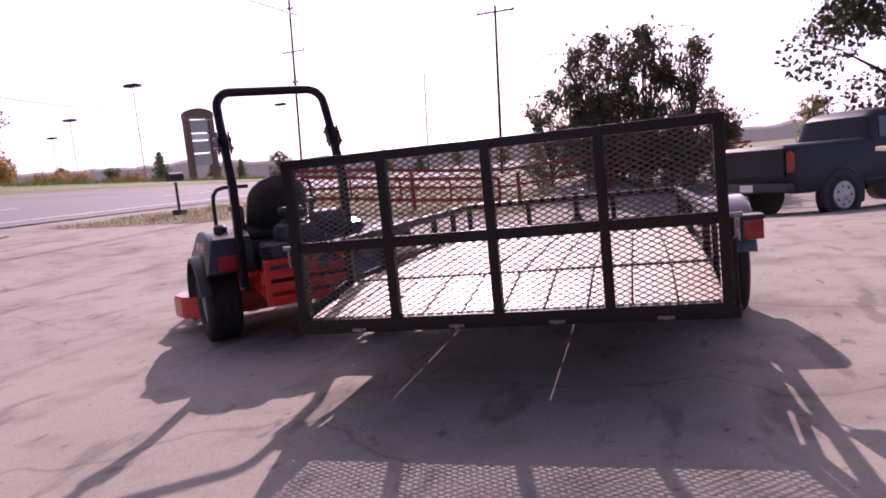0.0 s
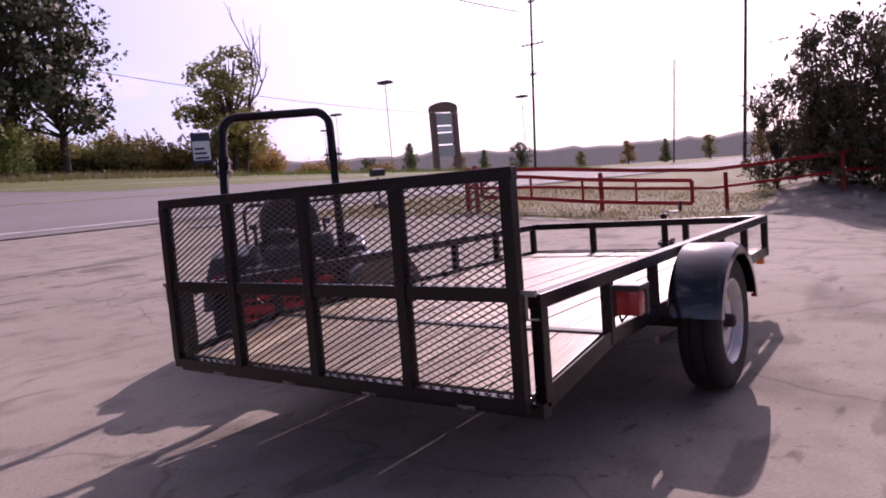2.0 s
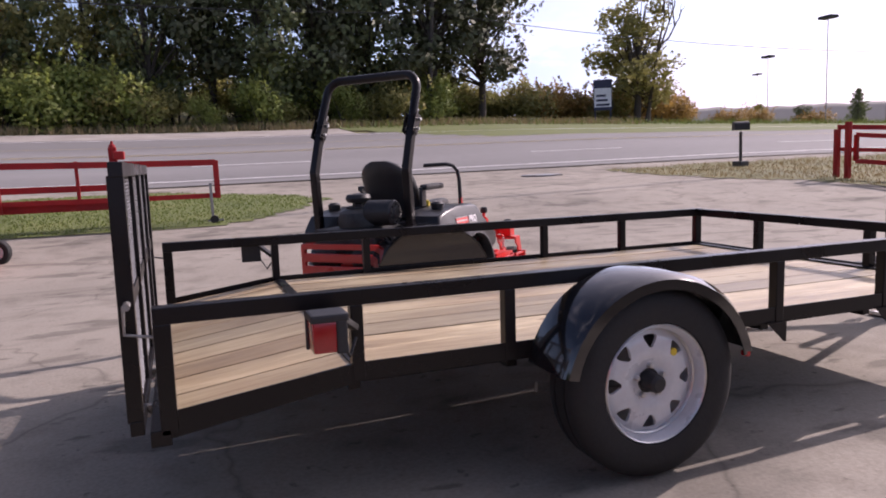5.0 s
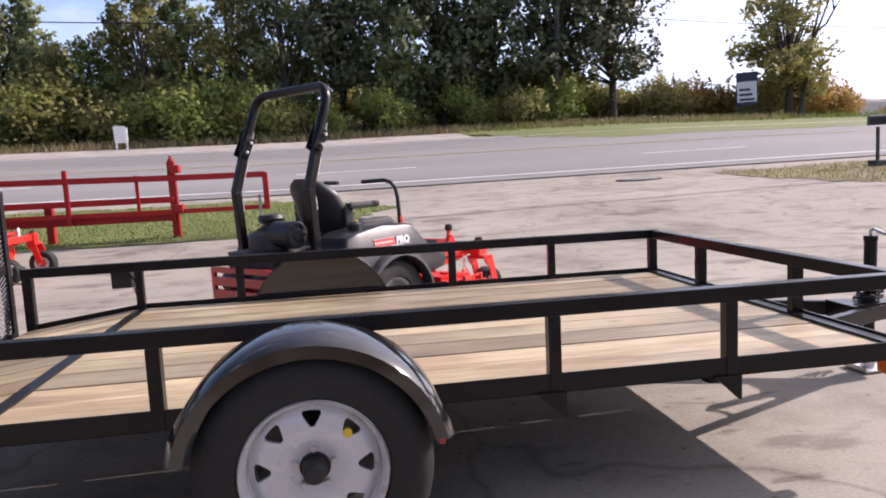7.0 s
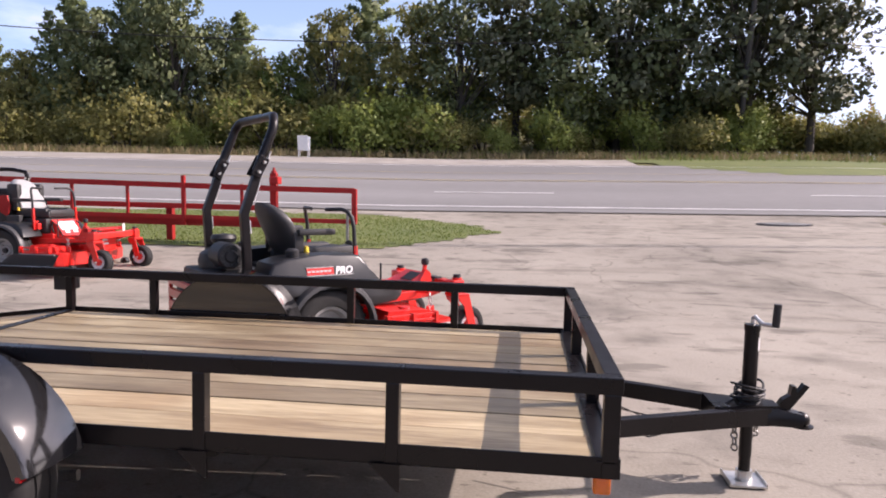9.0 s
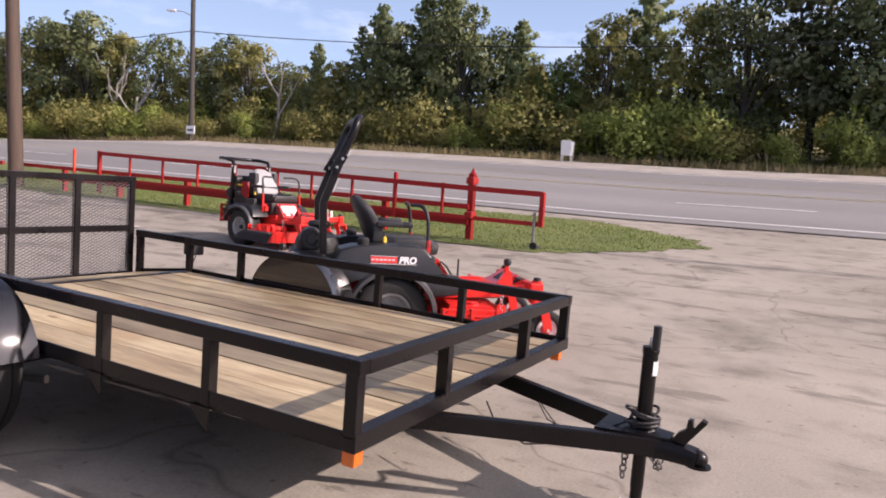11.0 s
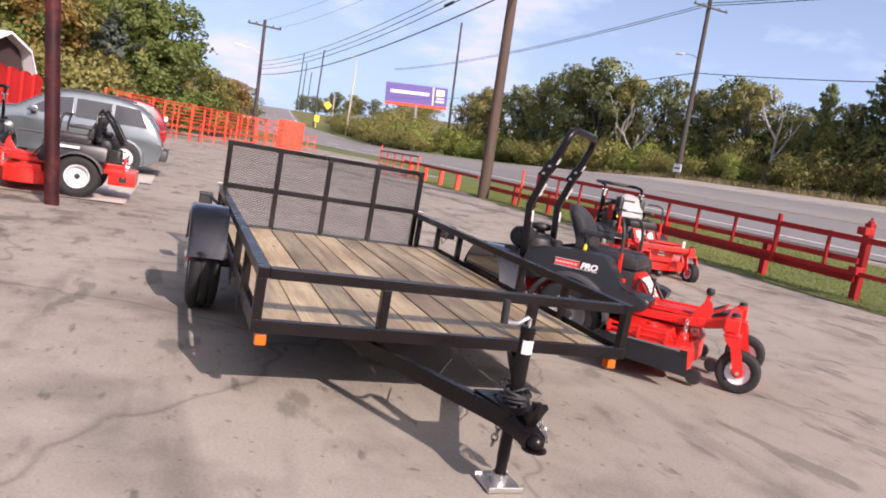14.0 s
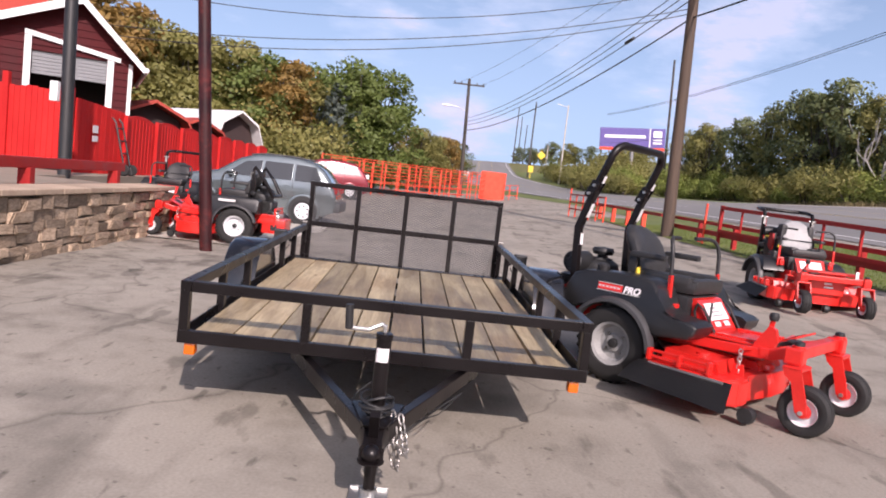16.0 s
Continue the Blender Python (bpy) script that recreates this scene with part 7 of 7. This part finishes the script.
cab = [(-2.72, 0.66), (-2.76, 1.0), (-2.74, 1.36), (-2.68, 1.42), (-0.75, 1.40), (-0.66, 1.80), (-0.5, 1.90), (0.0, 1.95), (0.6, 1.92), (0.75, 1.88), (1.35, 1.42), (2.4, 1.30), (2.70, 1.12), (2.75, 0.6), (2.5, 0.45), (-2.5, 0.52)]
cab_glass = [[(-0.55, 1.44), (-0.45, 1.82), (0.15, 1.86), (0.15, 1.44)], [(0.22, 1.44), (0.22, 1.86), (0.66, 1.84), (1.15, 1.44)]]
truck = vehicle(pose(12.97, -4.0, ground_z(12.97, -4.0) + 0.02, 0, 0, -55), "dark grey pickup truck parked under a tree", cab, cab_glass, 1.95, TRUCK, (-1.65, 1.75), 0.40, "pickup_truck", "truck", ZINC)
# bumper in a dark colour too, which stands for its shade
fp("rear_bumper", lambda b: box(b, -2.92, -2.66, -0.94, 0.94, 0.58, 0.74, 0.04), CHARCOAL, truck, "dark rear bumper", True)
fp("tailgate", lambda b: box(b, -2.79, -2.755, -0.78, 0.78, 0.84, 1.36, 0.02), TRUCK, truck)
for y in (-0.89, 0.89):
    fp("tail_lamp", lambda b: box(b, -2.78, -2.70, y - 0.06, y + 0.06, 0.92, 1.28, 0.02), REDLENS, truck, "red tail lamp")
fp("plate", lambda b: box(b, -2.94, -2.922, -0.16, 0.16, 0.59, 0.72, 0), LABEL, truck, "pale plate")

# ---- trees ----
def leaf_mat(name, a, b, c, see_through=0.45):
    return surface(name, [(0.2, a), (0.5, b), (0.8, c)], 0.35, 9.0, (0.5, 0.75), bump=0.0, island=True, fine_mix=0.5, through_light=see_through)


LEAF = {
    "dark": leaf_mat("leaf_dark", (0.062, 0.085, 0.034), (0.125, 0.152, 0.057), (0.22, 0.232, 0.092), 0.14),
    "shade": leaf_mat("leaf_shade", (0.045, 0.055, 0.026), (0.085, 0.095, 0.042), (0.14, 0.145, 0.062), 0.05),
    "green": leaf_mat("leaf_green", (0.071, 0.109, 0.026), (0.143, 0.194, 0.046), (0.243, 0.271, 0.077)),
    "olive": leaf_mat("leaf_olive", (0.14, 0.15, 0.047), (0.272, 0.262, 0.083), (0.47, 0.392, 0.13)),
    "autumn": leaf_mat("leaf_autumn", (0.13, 0.10, 0.032), (0.32, 0.205, 0.058), (0.52, 0.32, 0.085)),
    "cedar": leaf_mat("leaf_cedar", (0.082, 0.115, 0.052), (0.185, 0.228, 0.095), (0.34, 0.37, 0.15)),
    "brush": leaf_mat("leaf_brush", (0.06, 0.058, 0.034), (0.11, 0.10, 0.05), (0.22, 0.175, 0.075), 0.25),
    "shrub": leaf_mat("leaf_shrub", (0.15, 0.20, 0.044), (0.29, 0.345, 0.083), (0.45, 0.46, 0.135)),
    "blue": leaf_mat("leaf_blue", (0.065, 0.090, 0.073), (0.114, 0.146, 0.122), (0.195, 0.227, 0.195)),
}
BARK = surface("bark", two((0.035, 0.028, 0.022), (0.10, 0.082, 0.065)), 3, 18, (0.8, 0.95), bump=0.8, stretch=(5, 5, 0.6))
PALEBARK = surface("pale_bark", two((0.22, 0.20, 0.18), (0.42, 0.39, 0.36)), 3, 18, (0.8, 0.95), bump=0.6, stretch=(5, 5, 0.6))


def leaves(rng, pts, out, size, squash=0.8):
    """One small leaf clump, four-cornered, at each point, and the way that each faces."""
    n = len(pts)
    out = out / np.maximum(np.linalg.norm(out, axis=1), 1e-6)[:, None]
    a = rng.normal(size=(n, 3))
    a /= np.linalg.norm(a, axis=1)[:, None]
    b = rng.normal(size=(n, 3))
    b -= a * (a * b).sum(1)[:, None]
    b /= np.linalg.norm(b, axis=1)[:, None]
    way = np.cross(a, b)
    turn = np.where((way * out).sum(1) < 0, -1.0, 1.0)[:, None]
    b, way = b * turn, way * turn
    face = out + 0.45 * way
    s = size * rng.uniform(0.55, 1.35, n)[:, None]
    a, b = a * s, b * s * squash
    v = np.stack([pts - a, pts - b * rng.uniform(0.5, 1, (n, 1)), pts + a, pts + b], 1).reshape(-1, 3)
    face /= np.linalg.norm(face, axis=1)[:, None]
    return v.tolist(), [(4 * i, 4 * i + 1, 4 * i + 2, 4 * i + 3) for i in range(n)], np.repeat(face, 4, axis=0).tolist()


def tree_proto(name, mat, seed, kind="broad", height=10.0, spread=3.4, n=5200, size=0.17, bark=BARK, sparse=0.0, label="", category="tree", shoots=5, clear=0.13, holes=-0.22, lobes=30, grow=1.0, twigs=0):
    rng = np.random.default_rng(seed)
    t = thing(name, label, category)
    t.location.z = 0
    bm = bmesh.new()
    pts, out = [], []

    def add(p, n):
        pts.append(p)
        out.append(np.broadcast_to(n, p.shape))

    if kind == "broad":
        base = height * clear
        trunk = [(0, 0, -0.3), (rng.uniform(-.1, .1), rng.uniform(-.1, .1), base), (rng.uniform(-.3, .3), rng.uniform(-.3, .3), height * 0.55), (rng.uniform(-.4, .4), rng.uniform(-.4, .4), height * 0.85)]
        pipe(bm, trunk, 0.024 * height, 9, 0.04)
        for k in range(lobes):
            u = (k + rng.uniform(0.2, 1.0)) / (lobes + 0.5)
            ang = rng.uniform(0, 2 * math.pi)
            rad = spread * (0.12 + 0.85 * math.sqrt(max(1 - u * u, 0))) * rng.uniform(0.3, 0.95)
            c = np.array([rad * math.cos(ang), rad * math.sin(ang), base + (height - base) * u * 0.9])
            lobe = spread * rng.uniform(0.26, 0.42) * grow
            z0 = base * 0.8 + (c[2] - base) * 0.35
            pipe(bm, [(0, 0, z0), tuple(c * [0.5, 0.5, 0] + [0, 0, (z0 + c[2]) / 2 + 0.1]), tuple(c)], 0.009 * height, 6, 0.015)
            m = int(n / lobes * rng.uniform(0.6, 1.4) * (1 - sparse))
            d = rng.normal(size=(m, 3))
            d /= np.linalg.norm(d, axis=1)[:, None]
            r = lobe * (0.35 + 0.75 * rng.uniform(0, 1, m) ** 0.6)
            p = c + d * r[:, None] * [1.0, 1.0, 0.72]
            keep = np.array([noise.noise(Vector(q) * 0.9) > holes for q in p])
            add(p[keep], d[keep] + 0.5 * (c - [0, 0, base]) / height)
            for j in range(twigs):
                q = c + rng.normal(size=3) * lobe * 0.5
                away = np.array([c[0], c[1], 0.3 * spread]) / spread + rng.normal(size=3) * 0.3
                tip = q + away * height * rng.uniform(0.08, 0.2)
                w = np.linspace(0, 1, 16)[:, None]
                add(q + (tip - q) * w - [[0, 0, 0.25]] * w * w + rng.normal(size=(16, 3)) * 0.09 * (1.1 - w), away + [0, 0, 0.3])
                pipe(bm, [tuple(c), tuple(q), tuple(tip)], 0.02, 4, 0.006)
    elif kind == "cedar":
        pipe(bm, [(0, 0, -0.3), (0, 0, height * 0.95)], 0.02 * height, 8, 0.02)
        for k in range(84):
            u = ((k + rng.uniform(0, 1)) / 84) ** 1.25
            ang = k * 2.4 + rng.uniform(-0.4, 0.4)
            ln = spread * (0.06 + 0.94 * (1 - u) ** 0.62) * rng.uniform(0.5, 1.2)
            m = int(n / 46 * (0.25 + 0.75 * ln / spread))
            w = rng.uniform(0.05, 1, m) ** 0.7
            off = rng.normal(size=(m, 3)) * (0.10 * spread * (1.15 - 0.6 * w) * (0.45 + 0.55 * ln / spread))[:, None] * [1, 1, 0.8]
            z = height * (0.05 + 0.94 * u) + ln * (0.30 * w ** 2 - 0.05 * w)
            add(np.stack([ln * w * math.cos(ang), ln * w * math.sin(ang), z], 1) + off, off / (0.1 * spread) + [math.cos(ang), math.sin(ang), 0.5])
    else:
        for k in range(11):
            ang, rr = rng.uniform(0, 2 * math.pi), spread * rng.uniform(0.0, 0.75)
            c = np.array([rr * math.cos(ang), rr * math.sin(ang), height * rng.uniform(0.25, 0.72)])
            pipe(bm, [(0.15 * c[0], 0.15 * c[1], -0.2), tuple(c * 0.6), tuple(c * [1, 1, 1.15])], 0.012 * height + 0.01, 5, 0.008)
            m = int(n / 11)
            d = rng.normal(size=(m, 3))
            d /= np.linalg.norm(d, axis=1)[:, None]
            p = c + d * (spread * 0.42 * (0.3 + 0.8 * rng.uniform(0, 1, m) ** 0.6))[:, None] * [1, 1, 0.9 * height / spread / 1.6]
            p[:, 2] = np.maximum(p[:, 2], 0.05)
            add(p, d + 0.4 * c / spread)
            for j in range(shoots):
                q = c + rng.normal(size=3) * spread * 0.2
                tip = q + np.array([rng.uniform(-.3, .3), rng.uniform(-.3, .3), height * rng.uniform(0.12, 0.3)]) * (1.6 if shoots > 5 else 1.0)
                m = 30 if shoots > 5 else 14
                w = np.linspace(0, 1, m)[:, None]
                add(q + (tip - q) * w + rng.normal(size=(m, 3)) * (0.055 * (1.15 - w)), c / spread + [0, 0, 0.4])
                if shoots > 5:
                    pipe(bm, [tuple(c * 0.8), tuple(q), tuple(tip)], 0.008, 4, 0.003)
    part("trunk", bm, bark, t)
    v, f, face = leaves(rng, np.concatenate(pts), np.concatenate(out), size)
    me = mesh_of("crown", v, f, True)
    me.normals_split_custom_set_from_vertices(face)
    link("crown", me, mat, t)
    return t


def park(t):
    """Takes a model's first stand out of the scene once its copies stand."""
    for o in (*t.children_recursive, t):
        bpy.data.objects.remove(o)


PROTO = {
    "oak": tree_proto("tree", LEAF["dark"], 3, "broad", 10, 3.6, 9600, label="dense dark green broadleaf tree", size=0.14),
    "elm": tree_proto("tree", LEAF["olive"], 8, "broad", 10, 3.2, 8400, label="olive green broadleaf roadside tree", size=0.135),
    "sparse": tree_proto("tree", LEAF["olive"], 9, "broad", 10, 3.2, 9500, label="sparse olive broadleaf tree in the field", size=0.12, sparse=0.1, clear=0.24, holes=-0.12, lobes=34, grow=0.92),
    "tall": tree_proto("tree", LEAF["shade"], 17, "broad", 10, 3.4, 10500, label="tall dark oak with a clear trunk and hanging leaves", size=0.14, clear=0.27, holes=-0.1, lobes=32),
    "maple": tree_proto("tree", LEAF["green"], 21, "broad", 10, 3.7, 9200, label="bright green rounded broadleaf tree", size=0.14),
    "autumn": tree_proto("tree", LEAF["autumn"], 15, "broad", 10, 3.2, 8200, label="broadleaf tree turning brown and orange", size=0.135),
    "cedar": tree_proto("tree", LEAF["cedar"], 5, "cedar", 10, 2.5, 7600, label="tall dark cedar with layered branches", size=0.105),
    "cedar2": tree_proto("tree", LEAF["cedar"], 12, "cedar", 10, 3.0, 7600, label="broad dark cedar with ragged outline", size=0.138),
    "spruce": tree_proto("tree", LEAF["blue"], 31, "cedar", 10, 3.0, 5200, label="blue-grey spruce with drooping branches", size=0.15),
    "bush": tree_proto("bush", LEAF["shrub"], 41, "bush", 3.0, 2.0, 2700, 0.084, label="leafy green bush at the wood's edge", category="bush"),
    "scrub": tree_proto("bush", LEAF["olive"], 44, "bush", 3.0, 2.1, 2700, 0.084, label="olive scrub bush with upright shoots", category="bush"),
    "thicket": tree_proto("tree", LEAF["brush"], 52, "broad", 10, 4.4, 12000, 0.12, label="low spreading dusky tree with ragged twigs", holes=-0.12, grow=0.74, lobes=40, clear=0.06, twigs=4),
    "shade": tree_proto("tree", LEAF["shade"], 27, "broad", 10, 3.5, 22000, label="dark leafy tree standing over the pickup truck", size=0.085, clear=0.24, holes=-0.08, lobes=36, twigs=3),
    "rust": tree_proto("bush", LEAF["autumn"], 47, "bush", 2.6, 2.0, 3000, 0.075, label="rust-coloured dry bush in the field", category="bush"),
}
rnd = random.Random(5)


def plant(kind, x, y, h, wide=1.0, group="", z=None, swing=True):
    s = h / (3.0 if kind in ("bush", "scrub") else 2.6 if kind == "rust" else 10.0)
    if swing and y > 36 and x < -36:
        y -= bend(x)
    m = Matrix.Translation((x, y, (ground_z(x, y) if z is None else z) - 0.05)) @ Matrix.Rotation(rnd.uniform(0, 6.28), 4, "Z") @ Matrix.Diagonal((s * wide, s * wide, s, 1))
    o = copy_thing(PROTO[kind], m)
    if group:
        o["group"] = group
    return o


WOOD = "trees across the road"
for x, h, k in ((-109, 10.4, "elm"), (-103, 10.2, "oak"), (-98, 10.8, "elm"), (-90, 11.2, "oak"), (-83, 11.8, "elm"), (-75, 13.2, "oak"), (-70.5, 12.2, "elm"), (-66, 13.2, "oak"),
                (-61, 10.8, "elm"), (-56, 10.3, "oak"), (-51, 8.8, "elm"), (-47, 9.6, "oak"), (-42.6, 8.9, "elm"), (-39.4, 6.8, "oak"), (-36.4, 6.0, "elm")):
    k_ = 1.0
    for _ in range(8):
        k_ = 1 - bend(7 + (x - 7) * k_) / 46
    plant(k, 7 + (x - 7) * k_, 46 * k_ + rnd.uniform(-1.2, 1.2), h * k_ * 1.06 + 8 * (1 - k_), rnd.uniform(0.9, 1.1), WOOD, None, False)
for x, h, k in ((-34, 8.0, "cedar2"), (-31.8, 6.9, "elm"), (-30.0, 9.2, "cedar"), (-28, 10.7, "cedar2"), (-26, 9.7, "oak"), (-24.5, 11.2, "cedar2"), (-22.3, 12.4, "cedar2"), (-20.4, 11.0, "oak"),
                (-18.6, 9.0, "oak"), (-16.4, 9.1, "cedar2"), (-14.4, 6.6, "elm"), (-12.6, 6.6, "maple"), (-11.2, 8.3, "cedar2"), (-9.4, 9.7, "elm"), (-7.3, 11.8, "cedar2")):
    plant(k, x, 45.4 + rnd.uniform(-0.8, 1.0), h * 1.05, rnd.uniform(0.8, 1.0), WOOD)
for x, h, k in ((-4.2, 10.4, "elm"), (-0.8, 11.4, "oak"), (2.8, 12.4, "tall"), (6.2, 11.8, "oak"), (9.5, 12.6, "tall"), (13.5, 13.2, "oak"), (17.4, 13.8, "tall"), (21.6, 13.0, "tall")):
    plant(k, x, 45.5 + rnd.uniform(-1, 1.6), h, rnd.uniform(0.9, 1.05), WOOD)
for i in range(22):
    plant(rnd.choice(("scrub", "bush", "scrub")), -84 - 2.6 * i, 27.5 + 0.1 * i + rnd.uniform(-2.0, 3.5), rnd.uniform(2.8, 4.4), rnd.uniform(1.1, 1.5), "brush along the far bend", None, False)
for i in range(10):
    plant(rnd.choice(("bush", "scrub")), 5 + 2.2 * i, 48.5 + rnd.uniform(-0.8, 0.8), rnd.uniform(3.0, 3.9), 1.3, "undergrowth among the trees")
for i in range(8):
    plant(rnd.choice(("bush", "scrub")), 10 + 1.9 * i, 50.5 + rnd.uniform(-0.6, 0.6), rnd.uniform(3.4, 4.2), 1.5, "undergrowth among the trees")
for i in range(13):
    plant(rnd.choice(("elm", "oak", "elm", "cedar2")), -86 + 7.6 * i + rnd.uniform(-2, 2), 53 + rnd.uniform(-2, 4), rnd.uniform(4.6, 6.2), 1.2, WOOD)
for i in range(46):
    x = -108 + 2.75 * i + rnd.uniform(-0.8, 0.8)
    plant(rnd.choice(("bush", "scrub", "scrub", "bush")), x, 41 + rnd.uniform(-1.0, 1.6), rnd.uniform(2.0, 4.6), rnd.uniform(0.9, 1.3), "bushes at the wood's edge")
for x, y, h in ((25.4, 47, 3.6), (27.4, 48, 4.0), (29.4, 48.5, 3.2), (31.2, 49, 2.8), (33, 48, 3.2), (36.5, 49, 4.0), (40, 50, 4.4), (44, 52, 3.4), (48, 56, 3.0), (55, 58, 2.4), (62, 62, 3.0), (70, 60, 2.6)):
    plant(rnd.choice(("rust", "scrub", "rust")), x, y, h, 1.2, "bushes in the field")

for i in range(16):
    a = radians(-6 + 3.4 * i + rnd.uniform(-1, 1))
    d = rnd.uniform(105, 150)
    plant(rnd.choice(("elm", "cedar2", "oak", "autumn")), d * math.cos(a), d * math.sin(a), rnd.uniform(3.5, 6.5), 1.1, "trees far across the field")
for i in range(30):
    x = -92 + 3.75 * i + rnd.uniform(-1.2, 1.2)
    plant(rnd.choice(("scrub", "bush", "scrub")), x, 45.5 + rnd.uniform(-1.2, 2.5), rnd.uniform(4.0, 5.8) * (0.8 if x < -66 else 1.0), rnd.uniform(0.9, 1.1), "undergrowth among the trees")

# lone tree with a bare limb
lone = plant("sparse", 35.0, 45.5, 11.0, 1.3)
for dx, dy, h in ((1.9, 0.8, 7.4),):
    plant("sparse", 34.8 + dx, 45.5 + dy, h, 1.1, "trees round the lone tree")
lone["label"] = "sparse roadside tree with one bare limb"
dead = thing("dead_limb", "bare grey branching limb beside the lone tree", "branch")


def limbs(parent, p, d, ln, r, depth, rr, mat, name="trunk"):
    """A bare stem and, part by part, the branches that fork from it."""
    q = p + d * ln
    mid = p.lerp(q, 0.5) + Vector((rr.uniform(-1, 1), rr.uniform(-1, 1), rr.uniform(-1, 1))) * ln * 0.07
    fp(name, lambda b: pipe(b, [p, mid, q], r, 6, r * 0.6), mat, parent)
    if depth:
        for _ in range(3 if depth > 1 else 2):
            e = (d + Vector((rr.uniform(-1, 1), rr.uniform(-1, 1), rr.uniform(-0.3, 0.9))) * 0.75).normalized()
            limbs(parent, p.lerp(q, rr.uniform(0.55, 1.0)), e, ln * rr.uniform(0.45, 0.7), r * 0.55, depth - 1, rr, mat, "branch")


limbs(dead, Vector(gz(35.6, 45.2, 0)), Vector((0.2, 0, 1)).normalized(), 6.6, 0.17, 3, random.Random(4), BARK)
for x, h in ((-57.5, 8.5), (-36.6, 6.2), (-54.5, 6.6)):
    sn = thing("bare_trunk", "pale bare trunk standing among the trees", "tree", None, "bare trunks")
    limbs(sn, Vector(gz(x, 42.6, -0.2)), Vector((0.06, 0, 1)).normalized(), h * 0.7, 0.17, 2, random.Random(int(-x)), PALEBARK)

# behind the buildings
BACK = "trees behind the buildings"
for y, h, k in ((-30, 15, "autumn"), (-27, 14.2, "elm"), (-24.6, 13.6, "autumn"), (-22.4, 12.8, "autumn"), (-20.4, 11.8, "autumn"), (-18.6, 10.8, "elm"), (-17.0, 10.2, "elm"), (-15.3, 10.0, "elm"), (-13, 10.2, "elm"), (-10.9, 9.3, "maple"), (-8.7, 9.0, "autumn"), (-6.9, 7.8, "elm")):
    plant(k, -45 + rnd.uniform(-1.2, 1.2), y, h, 1.3, BACK)
    plant("scrub", -41.5 + rnd.uniform(-1, 1), y + 1.0, 4.6, 1.15, BACK)
plant("spruce", -43.2, -4.9, 7.2, 1.15, BACK)
for x, y, h, k in ((-45, -3.4, 9.4, "maple"), (-45.6, -2.0, 9.0, "maple"), (-44.6, -2.9, 7.0, "maple"), (-57, 1.2, 6.0, "elm"), (-62, 2.4, 5.8, "elm"), (-66, 3.9, 5.8, "autumn"), (-71, 5.2, 5.6, "oak"), (-60, 0.4, 6.2, "autumn"), (-84, 3.0, 6.0, "elm")):
    plant(k, x, y, h, 1.2, BACK)
for i in range(12):
    plant(rnd.choice(("elm", "elm", "autumn", "maple")), -51 + rnd.uniform(-2, 2), -35 + 2.7 * i, rnd.uniform(8.5, 10), 1.35, BACK)
for i in range(9):
    plant(rnd.choice(("oak", "elm")), -205 + rnd.uniform(-8, 8), 36.5 + 2.6 * i + rnd.uniform(-1, 1), rnd.uniform(4.5, 7.5), 1.3, "trees over the crest of the road")
plant("oak", -150, 9.5, 5.2, 1.2, "trees over the crest of the road")
for i in range(10):
    plant("scrub", -120 - 9 * i, 46 + 2.5 * i + rnd.uniform(0, 5), rnd.uniform(4, 7), 1.6, "far roadside scrub")
for i in range(9):
    plant(rnd.choice(("oak", "elm")), -120 - 9 * i, 5.5 + 0.8 * i + rnd.uniform(-2, 0), rnd.uniform(5, 7), 1.2, BACK)

# clump beyond the drive, and the tree over the pickup
for x, y, h, w in ((23.4, -0.1, 6.0, 0.68), (23.2, 2.1, 5.0, 0.70), (24.6, 1.1, 5.7, 0.68), (23.6, -1.6, 5.4, 0.68), (23.4, 3.4, 3.8, 0.74), (22.4, 1.4, 3.3, 0.9), (22.5, -0.8, 3.3, 0.9), (23.2, -2.4, 2.8, 1.0)):
    plant("thicket", x, y, h, w, "thicket beyond the drive")
plant("shade", 18.2, -7.1, 9.6, 1.0)
for i in range(5):
    plant(rnd.choice(("oak", "elm")), 34 + rnd.uniform(-3, 10), -8 - 4 * i, rnd.uniform(2.4, 3.6), 1.1, "low trees east of the lot")
for k in list(PROTO):
    park(PROTO[k])

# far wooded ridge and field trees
RIDGE = surface("hazy_woods_glow", [(0.3, (0.08, 0.082, 0.07)), (0.7, (0.15, 0.145, 0.12))], 0.03, 0.3, (0.9, 1.0), bump=0.0)
rv, rf, rng = [], [], np.random.default_rng(9)
for i in range(181):
    a = radians(-70 + 130 * i / 180)
    d = 340
    h = 8.6 + 5 * noise.noise((i * 0.05, 0, 0)) + 2.6 * noise.noise((i * 0.4, 5, 0)) + 0.8 * rng.uniform()
    for dd, z in ((0, -6), (2, h * 0.75), (14, h), (60, -6)):
        rv.append(((d + dd) * math.cos(a), (d + dd) * math.sin(a), z + 0.036 * max(d * math.sin(a), -60)))
for i in range(180):
    for k in range(3):
        rf.append((4 * i + k, 4 * i + 4 + k, 4 * i + 5 + k, 4 * i + 1 + k))
# the ridge gives off a dull grey that stands in for distance haze
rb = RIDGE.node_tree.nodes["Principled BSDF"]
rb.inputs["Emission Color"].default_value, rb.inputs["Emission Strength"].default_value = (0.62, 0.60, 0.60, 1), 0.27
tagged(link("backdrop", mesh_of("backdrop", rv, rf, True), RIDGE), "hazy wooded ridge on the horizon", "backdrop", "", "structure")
